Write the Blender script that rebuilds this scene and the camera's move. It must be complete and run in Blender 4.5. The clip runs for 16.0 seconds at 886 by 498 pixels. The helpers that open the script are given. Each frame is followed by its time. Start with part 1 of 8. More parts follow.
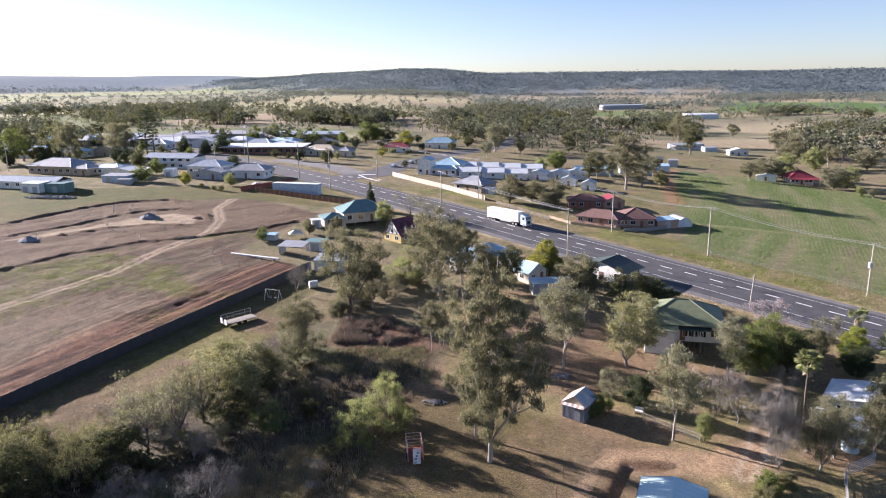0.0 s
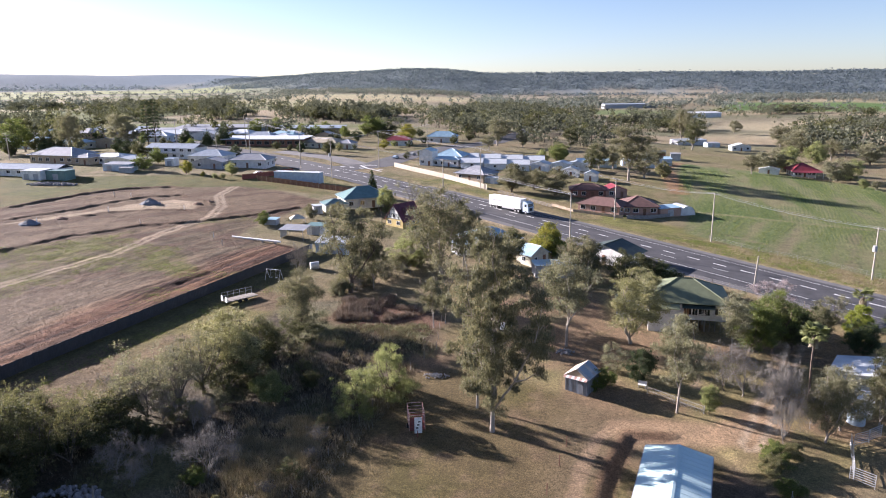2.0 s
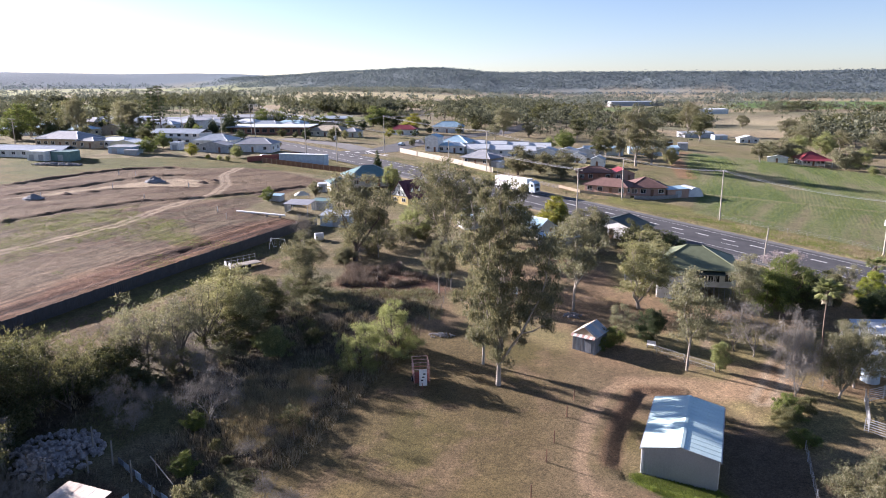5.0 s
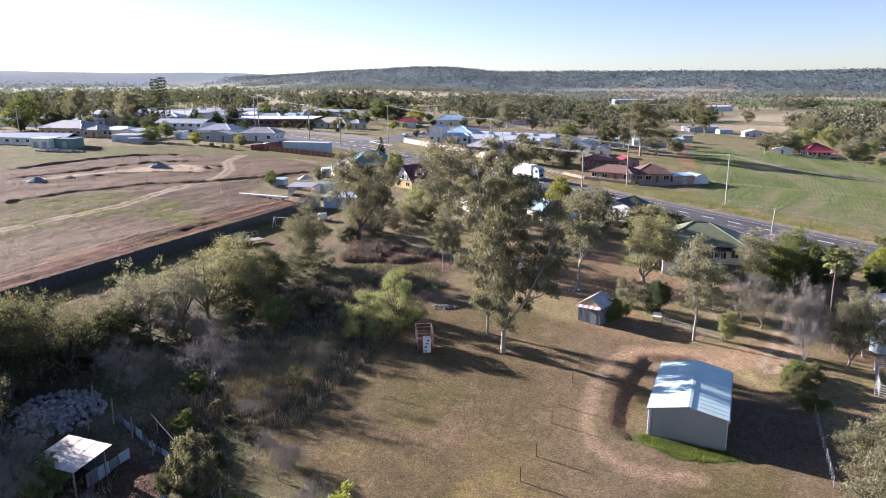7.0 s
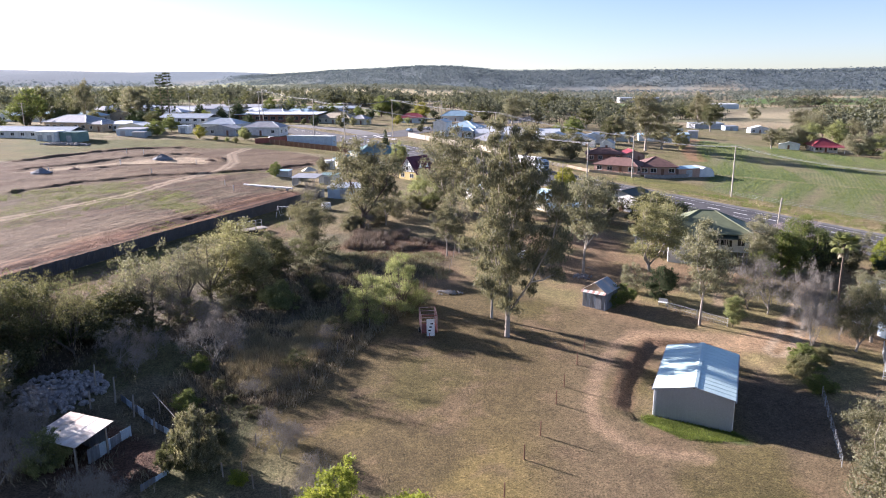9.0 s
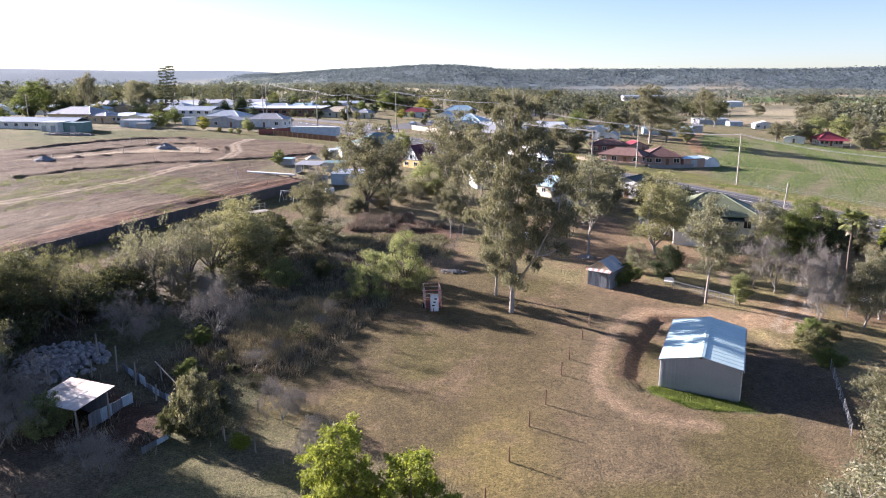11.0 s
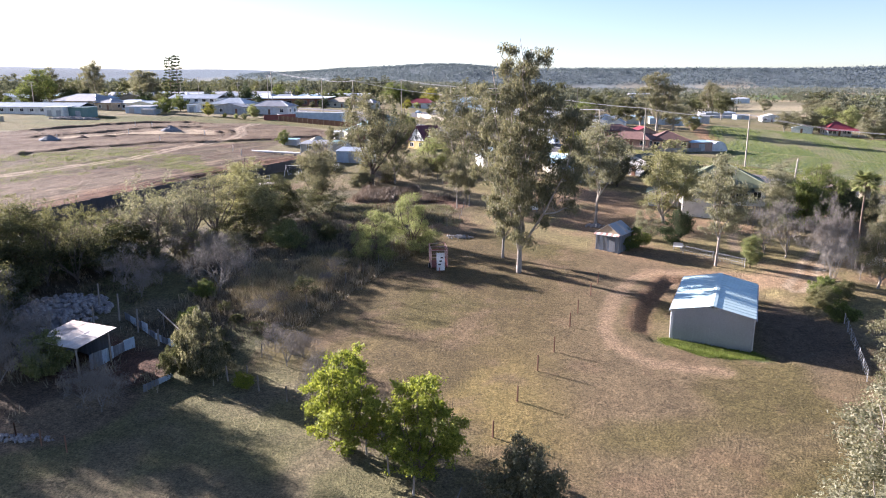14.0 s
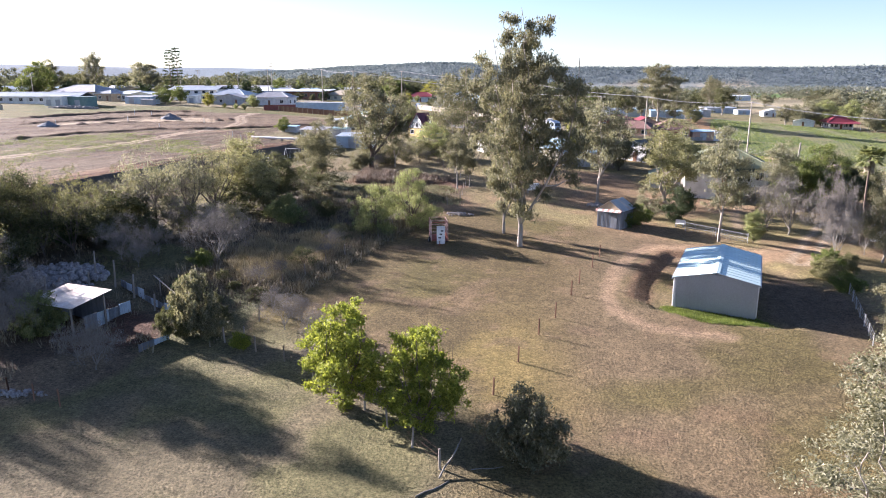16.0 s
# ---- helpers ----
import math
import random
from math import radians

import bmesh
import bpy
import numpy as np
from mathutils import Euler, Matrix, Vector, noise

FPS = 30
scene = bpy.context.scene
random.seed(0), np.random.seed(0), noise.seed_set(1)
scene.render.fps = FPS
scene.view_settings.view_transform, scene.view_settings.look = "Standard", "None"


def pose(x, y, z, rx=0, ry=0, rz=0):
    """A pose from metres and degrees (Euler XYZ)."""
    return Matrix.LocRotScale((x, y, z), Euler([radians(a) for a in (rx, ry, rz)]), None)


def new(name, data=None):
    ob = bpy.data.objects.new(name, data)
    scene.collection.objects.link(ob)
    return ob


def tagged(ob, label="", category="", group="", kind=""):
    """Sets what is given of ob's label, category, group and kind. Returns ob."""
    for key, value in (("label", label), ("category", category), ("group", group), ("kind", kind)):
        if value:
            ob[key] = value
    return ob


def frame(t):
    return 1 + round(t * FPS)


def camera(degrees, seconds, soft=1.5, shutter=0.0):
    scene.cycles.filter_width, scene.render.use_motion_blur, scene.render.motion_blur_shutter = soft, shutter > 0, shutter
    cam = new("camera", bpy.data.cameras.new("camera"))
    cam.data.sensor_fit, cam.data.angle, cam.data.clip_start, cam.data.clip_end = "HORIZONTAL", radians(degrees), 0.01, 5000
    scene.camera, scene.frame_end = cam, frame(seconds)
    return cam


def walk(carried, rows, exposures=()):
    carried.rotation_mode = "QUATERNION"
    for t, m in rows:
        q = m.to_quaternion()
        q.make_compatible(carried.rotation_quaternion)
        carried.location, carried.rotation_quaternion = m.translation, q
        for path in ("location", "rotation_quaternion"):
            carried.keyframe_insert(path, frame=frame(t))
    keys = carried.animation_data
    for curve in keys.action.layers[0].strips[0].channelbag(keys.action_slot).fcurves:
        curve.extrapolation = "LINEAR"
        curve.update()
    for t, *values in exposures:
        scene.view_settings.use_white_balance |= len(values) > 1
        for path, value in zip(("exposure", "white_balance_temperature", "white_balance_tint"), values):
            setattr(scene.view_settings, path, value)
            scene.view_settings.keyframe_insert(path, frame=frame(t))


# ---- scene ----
cam = camera(65.5, 16.0, 1.0)
METRES, EYE, TILT, LEAN, TURN = 28.0, 47.0, -13.5, 0.9, 0.0
ROWS = [
    (0.0, 0.0, 0.0, 0.0, 0.0, -0.0, 0.0),
    (0.5, -0.0004, 0.0068, -0.0355, 0.02, 0.01, -0.06),
    (1.0, -0.002, 0.0136, -0.0744, 0.06, 0.04, -0.12),
    (1.5, -0.0039, 0.0211, -0.109, 0.09, 0.05, -0.17),
    (2.0, -0.0055, 0.0293, -0.1477, 0.1, 0.06, -0.23),
    (2.5, -0.0071, 0.0371, -0.1833, 0.16, 0.07, -0.28),
    (3.0, -0.0086, 0.0481, -0.2213, 0.2, 0.1, -0.35),
    (3.5, -0.0077, 0.0572, -0.2564, 0.26, 0.1, -0.41),
    (4.0, -0.0074, 0.0665, -0.2945, 0.35, 0.11, -0.46),
    (6.5, -0.012, 0.1035, -0.478, 0.72, 0.1, -0.66),
    (7.0, -0.0118, 0.112, -0.5162, 0.79, 0.11, -0.7),
    (7.5, -0.0125, 0.1196, -0.5485, 0.84, 0.11, -0.74),
    (8.0, -0.0122, 0.1269, -0.5726, 0.95, 0.09, -0.76),
    (8.5, -0.0105, 0.1296, -0.5796, 1.05, 0.07, -0.77),
    (9.0, -0.0089, 0.1313, -0.5872, 1.16, 0.06, -0.78),
    (11.5, -0.0134, 0.1582, -0.7235, 1.48, 0.03, -0.96),
    (12.0, -0.0148, 0.1613, -0.751, 1.55, 0.05, -1.0),
    (12.5, -0.0162, 0.1674, -0.778, 1.62, 0.05, -1.04),
    (13.0, -0.0173, 0.1757, -0.8079, 1.67, 0.05, -1.07),
    (13.5, -0.0179, 0.1829, -0.8365, 1.74, 0.04, -1.09),
    (14.0, -0.0176, 0.1912, -0.8662, 1.8, 0.03, -1.13),
    (14.5, -0.0177, 0.1995, -0.8934, 1.82, 0.02, -1.17),
    (15.0, -0.0172, 0.2072, -0.9243, 1.84, -0.0, -1.22),
    (15.5, -0.016, 0.2152, -0.9516, 1.82, 0.0, -1.25),
    (16.0, -0.0159, 0.2191, -0.9738, 1.82, -0.03, -1.26),
]
EXPOSURE, KELVIN, TINT = 2.07, 6060, 25.5
walk(cam, [(t, pose(0, 0, EYE, TILT, LEAN, TURN) @ pose(METRES * x, METRES * y, METRES * z, 90 + pitch, roll, yaw)) for t, x, y, z, yaw, pitch, roll in ROWS],
     [(0.0, EXPOSURE - 0.12, KELVIN, TINT), (4.0, EXPOSURE - 0.12, KELVIN, TINT), (9.0, EXPOSURE + 0.06, KELVIN, TINT), (13.0, EXPOSURE + 0.17, KELVIN, TINT), (16.0, EXPOSURE + 0.32, KELVIN, TINT)])

# ---- light ----
SUN_AZ, SUN_EL = math.atan2(-0.876, 0.482), radians(18.0)
world = bpy.data.worlds.new("world")
scene.world = world
world.use_nodes = True
wn = world.node_tree
sky = wn.nodes.new("ShaderNodeTexSky")
sky.sky_type, sky.sun_disc = "NISHITA", False
sky.sun_elevation, sky.sun_rotation = SUN_EL, SUN_AZ % (2 * math.pi)
sky.air_density, sky.dust_density, sky.ozone_density = 0.75, 0.4, 1.6
wn.links.new(sky.outputs[0], wn.nodes["Background"].inputs[0])
wn.nodes["Background"].inputs[1].default_value = 0.0435
sun_data = bpy.data.lights.new("sun", "SUN")
sun_data.energy, sun_data.angle, sun_data.color = 5.0, radians(0.55), (1.0, 0.93, 0.82)
sun = new("sun", sun_data)
TO_SUN = Vector((math.cos(SUN_EL) * math.sin(SUN_AZ), math.cos(SUN_EL) * math.cos(SUN_AZ), math.sin(SUN_EL)))
sun.rotation_euler = TO_SUN.to_track_quat("Z", "Y").to_euler()
sun.location = (0, 0, 120)


# ---- materials ----
def nodes_of(name):
    m = bpy.data.materials.new(name)
    m.use_nodes = True
    return m, m.node_tree.nodes, m.node_tree.links, m.node_tree.nodes["Principled BSDF"]


def ramp_of(nd, lk, fac, stops):
    r = nd.new("ShaderNodeValToRGB")
    el = r.color_ramp.elements
    while len(el) < len(stops):
        el.new(0.5)
    for e, (p, c) in zip(el, stops):
        e.position, e.color = p, (*c, 1)
    lk.new(fac, r.inputs[0])
    return r.outputs[0]


def noise_of(nd, lk, scale, detail=4.0, coords="Object", rough=0.6, stretch=None):
    tc = nd.new("ShaderNodeTexCoord")
    n = nd.new("ShaderNodeTexNoise")
    n.inputs["Scale"].default_value, n.inputs["Detail"].default_value, n.inputs["Roughness"].default_value = scale, detail, rough
    src = tc.outputs[coords]
    if stretch:
        mp = nd.new("ShaderNodeMapping")
        mp.inputs["Scale"].default_value = stretch
        lk.new(src, mp.inputs[0])
        src = mp.outputs[0]
    lk.new(src, n.inputs["Vector"])
    return n.outputs["Fac"]


def mix_of(nd, lk, a, b, fac, mode="MIX"):
    m = nd.new("ShaderNodeMix")
    m.data_type, m.blend_type = "RGBA", mode
    for socket, value in ((m.inputs["Factor"], fac), (m.inputs["A"], a), (m.inputs["B"], b)):
        if isinstance(value, (int, float)):
            socket.default_value = value
        elif isinstance(value, tuple):
            socket.default_value = (*value, 1)
        else:
            lk.new(value, socket)
    return m.outputs["Result"]


def bump_of(nd, lk, bs, height, strength, distance):
    b = nd.new("ShaderNodeBump")
    b.inputs["Strength"].default_value, b.inputs["Distance"].default_value = strength, distance
    lk.new(height, b.inputs["Height"])
    lk.new(b.outputs[0], bs.inputs["Normal"])


def surface(name, color, dark=None, scale=1.2, fine=14.0, rough=0.7, metal=0.0, bump=0.3, stain=0.5, stretch=None):
    """Paint, timber, metal or stone: a colour with stains at one scale and grain at another."""
    m, nd, lk, bs = nodes_of(name)
    dark = dark or tuple(c * 0.72 for c in color)
    big = noise_of(nd, lk, scale, 5, stretch=stretch)
    tint = ramp_of(nd, lk, big, [(0.5 - 0.3 * stain, dark), (0.5 + 0.2 * stain, color)])
    small = noise_of(nd, lk, fine, 3)
    grain = ramp_of(nd, lk, small, [(0.3, (0.86, 0.86, 0.86)), (0.7, (1.08, 1.08, 1.08))])
    lk.new(mix_of(nd, lk, tint, grain, 1.0, "MULTIPLY"), bs.inputs["Base Color"])
    bs.inputs["Roughness"].default_value, bs.inputs["Metallic"].default_value = rough, metal
    if bump:
        bump_of(nd, lk, bs, small, bump, 0.02)
    return m


def leaf_material(name, a, b, c, through_light=0.4, rough=0.6, gloss=0.25):
    """Foliage: each leaf its own tint between three greens, with light that shines through it."""
    m, nd, lk, bs = nodes_of(name)
    geo = nd.new("ShaderNodeNewGeometry")
    col = ramp_of(nd, lk, geo.outputs["Random Per Island"], [(0.0, a), (0.55, b), (1.0, c)])
    patch = ramp_of(nd, lk, noise_of(nd, lk, 0.45, 3), [(0.3, (0.7, 0.72, 0.7)), (0.7, (1.15, 1.12, 1.0))])
    col = mix_of(nd, lk, col, patch, 1.0, "MULTIPLY")
    lk.new(col, bs.inputs["Base Color"])
    bs.inputs["Roughness"].default_value = rough
    bs.inputs["Specular IOR Level"].default_value = gloss
    tr = nd.new("ShaderNodeBsdfTranslucent")
    warm = mix_of(nd, lk, col, (1.1, 1.08, 0.84), 1.0, "MULTIPLY")
    lk.new(warm, tr.inputs["Color"])
    mx = nd.new("ShaderNodeMixShader")
    mx.inputs[0].default_value = through_light
    lk.new(bs.outputs[0], mx.inputs[1])
    lk.new(tr.outputs[0], mx.inputs[2])
    out = next(n for n in nd if n.type == "OUTPUT_MATERIAL")
    lk.new(mx.outputs[0], out.inputs[0])
    return m


def ground_material():
    m, nd, lk, bs = nodes_of("ground")
    at = nd.new("ShaderNodeAttribute")
    at.attribute_name = "soil"
    n1 = noise_of(nd, lk, 0.35, 6)
    n2 = noise_of(nd, lk, 2.2, 6, rough=0.7)
    n3 = noise_of(nd, lk, 6.5, 3, rough=0.75)
    n4 = noise_of(nd, lk, 0.9, 8, rough=0.75)
    g4 = ramp_of(nd, lk, n4, [(0.36, (0.84, 0.85, 0.85)), (0.64, (1.14, 1.13, 1.11))])
    g1 = ramp_of(nd, lk, n1, [(0.3, (0.84, 0.85, 0.84)), (0.7, (1.14, 1.12, 1.09))])
    g2 = ramp_of(nd, lk, n2, [(0.34, (0.74, 0.75, 0.75)), (0.66, (1.24, 1.22, 1.2))])
    g3 = ramp_of(nd, lk, n3, [(0.34, (0.5, 0.52, 0.52)), (0.66, (1.5, 1.46, 1.42))])
    col = at.outputs["Color"]
    for g in (g1, g2, g3, g4):
        col = mix_of(nd, lk, col, g, 1.0, "MULTIPLY")
    # drilled rows of the crop
    tc = nd.new("ShaderNodeTexCoord")
    mp = nd.new("ShaderNodeMapping")
    mp.inputs["Rotation"].default_value[2] = 0.434
    lk.new(tc.outputs["Object"], mp.inputs[0])
    wave = nd.new("ShaderNodeTexWave")
    wave.inputs["Scale"].default_value, wave.inputs["Distortion"].default_value = 0.27, 4.0
    wave.inputs["Detail"].default_value, wave.inputs["Detail Scale"].default_value = 3.0, 2.0
    lk.new(mp.outputs[0], wave.inputs["Vector"])
    drill = ramp_of(nd, lk, wave.outputs["Fac"], [(0.2, (0.86, 0.88, 0.84)), (0.8, (1.12, 1.1, 1.08))])
    col = mix_of(nd, lk, col, mix_of(nd, lk, col, drill, 1.0, "MULTIPLY"), at.outputs["Alpha"])
    # wheel ruts beside the long fence
    lane = nd.new("ShaderNodeAttribute")
    lane.attribute_name = "lane"
    sp = nd.new("ShaderNodeSeparateColor")
    lk.new(lane.outputs["Color"], sp.inputs[0])
    vm = nd.new("ShaderNodeVectorMath")
    vm.operation = "MULTIPLY"
    vm.inputs[1].default_value = (64.0 * 1.0, 128.0 * 0.045, 0.0)
    lk.new(lane.outputs["Color"], vm.inputs[0])
    rn = nd.new("ShaderNodeTexNoise")
    rn.inputs["Scale"].default_value, rn.inputs["Detail"].default_value, rn.inputs["Roughness"].default_value = 1.0, 3.0, 0.65
    lk.new(vm.outputs[0], rn.inputs["Vector"])
    ruts = ramp_of(nd, lk, rn.outputs["Fac"], [(0.42, (0.3, 0.25, 0.23)), (0.5, (0.9, 0.86, 0.83)), (0.6, (1.4, 1.3, 1.2))])
    col = mix_of(nd, lk, col, mix_of(nd, lk, col, ruts, 1.0, "MULTIPLY"), sp.outputs["Blue"])
    lk.new(col, bs.inputs["Base Color"])
    bs.inputs["Roughness"].default_value = 0.95
    bs.inputs["Specular IOR Level"].default_value = 0.15
    add = nd.new("ShaderNodeMath")
    add.operation = "ADD"
    lk.new(n2, add.inputs[0])
    lk.new(n3, add.inputs[1])
    bump_of(nd, lk, bs, add.outputs[0], 1.0, 0.3)
    return m


M = {
    "ground": ground_material(),
    "asphalt": surface("asphalt", (0.062, 0.062, 0.067), (0.037, 0.037, 0.041), 0.25, 6.0, 0.88, bump=0.2),
    "seal": surface("seal", (0.15, 0.145, 0.14), (0.1, 0.097, 0.095), 0.3, 6.0, 0.9, bump=0.2),
    "paint_white": surface("paint_white", (0.8, 0.8, 0.78), (0.6, 0.6, 0.58), 1.0, 20, 0.6, bump=0.05, stain=0.4),
    "wall_white": surface("wall_white", (0.74, 0.74, 0.72), (0.6, 0.6, 0.57), 0.8, 16, 0.7, bump=0.1, stain=0.4),
    "wall_cream": surface("wall_cream", (0.62, 0.58, 0.46), (0.5, 0.46, 0.36), 0.8, 16, 0.75, bump=0.1),
    "wall_yellow": surface("wall_yellow", (0.55, 0.42, 0.16), (0.42, 0.32, 0.12), 0.8, 16, 0.8),
    "wall_pink": surface("wall_pink", (0.42, 0.27, 0.21), (0.32, 0.19, 0.15), 0.9, 18, 0.85),
    "wall_tan": surface("wall_tan", (0.46, 0.37, 0.26), (0.36, 0.28, 0.2), 0.8, 16, 0.8),
    "wall_grey": surface("wall_grey", (0.4, 0.41, 0.42), (0.3, 0.31, 0.32), 0.8, 16, 0.75),
    "wall_blue": surface("wall_blue", (0.42, 0.52, 0.6), (0.34, 0.42, 0.5), 0.8, 16, 0.7),
    "wall_brick": surface("wall_brick", (0.3, 0.15, 0.1), (0.22, 0.1, 0.07), 1.5, 18, 0.9),
    "roof_zinc": surface("roof_zinc", (0.42, 0.46, 0.49), (0.32, 0.36, 0.39), 0.5, 9, 0.38, 0.35, 0.05, 0.5),
    "roof_white": surface("roof_white", (0.6, 0.635, 0.65), (0.5, 0.535, 0.55), 0.5, 9, 0.5, 0.1, 0.05, 0.5),
    "roof_blue": surface("roof_blue", (0.36, 0.53, 0.62), (0.28, 0.43, 0.52), 0.5, 9, 0.45, 0.2, 0.05, 0.5),
    "roof_grey": surface("roof_grey", (0.3, 0.31, 0.33), (0.22, 0.23, 0.25), 0.6, 9, 0.55, 0.1, 0.1),
    "roof_green": surface("roof_green", (0.17, 0.195, 0.115), (0.115, 0.135, 0.08), 0.7, 9, 0.6, 0.1, 0.1, 0.8),
    "roof_seagreen": surface("roof_seagreen", (0.15, 0.25, 0.24), (0.1, 0.18, 0.175), 0.7, 9, 0.5, 0.2, 0.1, 0.7),
    "roof_maroon": surface("roof_maroon", (0.13, 0.035, 0.045), (0.08, 0.02, 0.03), 0.7, 9, 0.5, 0.1, 0.1),
    "roof_red": surface("roof_red", (0.25, 0.035, 0.045), (0.17, 0.025, 0.035), 0.7, 9, 0.55, 0.05, 0.1),
    "roof_tile": surface("roof_tile", (0.16, 0.085, 0.072), (0.09, 0.05, 0.043), 0.9, 9, 0.8, 0, 0.3, 0.8),
    "roof_tan": surface("roof_tan", (0.38, 0.33, 0.24), (0.28, 0.24, 0.18), 0.9, 9, 0.8, 0, 0.3),
    "roof_dark": surface("roof_dark", (0.05, 0.07, 0.06), (0.03, 0.045, 0.04), 0.9, 9, 0.6, 0.1, 0.1),
    "iron_rust": surface("iron_rust", (0.6, 0.58, 0.54), (0.36, 0.25, 0.17), 0.9, 7, 0.6, 0.2, 0.1, 0.9, (1, 0.35, 1)),
    "iron_old": surface("iron_old", (0.25, 0.28, 0.32), (0.08, 0.085, 0.1), 0.9, 7, 0.6, 0.3, 0.1, 1.0, (2.5, 2.5, 0.3)),
    "steel_grey": surface("steel_grey", (0.4, 0.42, 0.45), (0.35, 0.37, 0.4), 0.4, 9, 0.45, 0.3, 0.04, 0.4),
    "steel_roof": surface("steel_roof", (0.58, 0.75, 0.74), (0.52, 0.69, 0.69), 0.4, 9, 0.6, 0.0, 0.04, 0.5),
    "galv": surface("galv", (0.5, 0.51, 0.52), (0.36, 0.37, 0.38), 2, 20, 0.4, 0.6, 0.05),
    "wall_iron": surface("wall_iron", (0.26, 0.31, 0.37), (0.12, 0.14, 0.18), 0.9, 7, 0.55, 0.3, 0.1, 1.0, (3, 3, 0.3)),
    "rust_pale": surface("rust_pale", (0.5, 0.38, 0.34), (0.3, 0.13, 0.1), 2, 14, 0.6, 0.1),
    "rust_red": surface("rust_red", (0.3, 0.07, 0.05), (0.16, 0.05, 0.035), 2, 14, 0.7, 0.1),
    "timber_grey": surface("timber_grey", (0.3, 0.27, 0.23), (0.17, 0.15, 0.13), 1.5, 20, 0.9, stretch=(4, 4, 0.4)),
    "timber_brown": surface("timber_brown", (0.24, 0.13, 0.08), (0.14, 0.07, 0.045), 1.2, 14, 0.9, stretch=(3, 3, 0.4)),
    "pole_wood": surface("pole_wood", (0.42, 0.38, 0.32), (0.3, 0.27, 0.23), 1.2, 18, 0.9, stretch=(5, 5, 0.3)),
    "fence_dark": surface("fence_dark", (0.075, 0.078, 0.085), (0.05, 0.052, 0.058), 0.6, 8, 0.6, 0.1, 0.1),
    "fence_cream": surface("fence_cream", (0.46, 0.41, 0.32), (0.36, 0.31, 0.24), 0.6, 8, 0.7),
    "fence_red": surface("fence_red", (0.26, 0.08, 0.055), (0.17, 0.05, 0.04), 0.6, 8, 0.8),
    "glass_dark": surface("glass_dark", (0.03, 0.035, 0.04), (0.02, 0.024, 0.028), 0.6, 4, 0.08, 0, 0, 0.3),
    "glass_panel": surface("glass_panel", (0.2, 0.26, 0.32), (0.16, 0.2, 0.25), 0.6, 4, 0.15, 0, 0, 0.3),
    "rubber": surface("rubber", (0.03, 0.03, 0.03), (0.02, 0.02, 0.02), 3, 12, 0.9),
    "stone": surface("stone", (0.34, 0.325, 0.315), (0.12, 0.11, 0.108), 1.4, 12, 0.9, bump=0.5, stain=0.9),
    "gravel": surface("gravel", (0.2, 0.21, 0.23), (0.13, 0.14, 0.15), 1.0, 20, 0.95, bump=0.6),
    "spoil": surface("spoil", (0.24, 0.15, 0.1), (0.16, 0.1, 0.07), 1.0, 9, 0.95, bump=0.6),
    "bark_pale": surface("bark_pale", (0.38, 0.335, 0.285), (0.19, 0.16, 0.13), 1.3, 12, 0.85, bump=0.4, stain=0.9, stretch=(3, 3, 0.5)),
    "bark_brown": surface("bark_brown", (0.16, 0.12, 0.09), (0.08, 0.06, 0.05), 1.8, 12, 0.95, bump=0.5, stretch=(4, 4, 0.5)),
    "twig_grey": surface("twig_grey", (0.25, 0.228, 0.2), (0.15, 0.136, 0.118), 1.5, 12, 0.95),
    "twig_dark": surface("twig_dark", (0.14, 0.12, 0.1), (0.08, 0.065, 0.055), 1.5, 12, 0.95),
    "plastic_tarp": surface("plastic_tarp", (0.66, 0.68, 0.7), (0.5, 0.52, 0.55), 0.7, 8, 0.5, bump=0.2),
    "leaf_gum": leaf_material("leaf_gum", (0.112, 0.114, 0.075), (0.178, 0.176, 0.115), (0.285, 0.27, 0.187)),
    "leaf_gum_dark": leaf_material("leaf_gum_dark", (0.055, 0.064, 0.033), (0.098, 0.106, 0.053), (0.165, 0.165, 0.09)),
    "leaf_olive": leaf_material("leaf_olive", (0.168, 0.175, 0.095), (0.272, 0.272, 0.15), (0.41, 0.39, 0.24), 0.4),
    "leaf_grey": leaf_material("leaf_grey", (0.138, 0.144, 0.0978), (0.23, 0.23, 0.161), (0.345, 0.333, 0.241)),
    "leaf_lime": leaf_material("leaf_lime", (0.135, 0.172, 0.03), (0.245, 0.285, 0.05), (0.37, 0.395, 0.085), 0.42),
    "leaf_green": leaf_material("leaf_green", (0.0828, 0.114, 0.0363), (0.155, 0.192, 0.0621), (0.258, 0.29, 0.104), 0.4),
    "leaf_willow": leaf_material("leaf_willow", (0.15, 0.18, 0.083), (0.25, 0.278, 0.135), (0.37, 0.39, 0.21), 0.5),
    "leaf_dark": leaf_material("leaf_dark", (0.0243, 0.0398, 0.0177), (0.0497, 0.0718, 0.0309), (0.0944, 0.122, 0.0553), 0.25),
    "leaf_yellow": leaf_material("leaf_yellow", (0.14, 0.15, 0.03), (0.26, 0.26, 0.05), (0.42, 0.39, 0.09), 0.4),
    "leaf_scrub": leaf_material("leaf_scrub", (0.105, 0.108, 0.055), (0.172, 0.172, 0.088), (0.29, 0.275, 0.15), 0.35),
    "leaf_pink": leaf_material("leaf_pink", (0.28, 0.25, 0.26), (0.4, 0.34, 0.39), (0.5, 0.43, 0.49), 0.3),
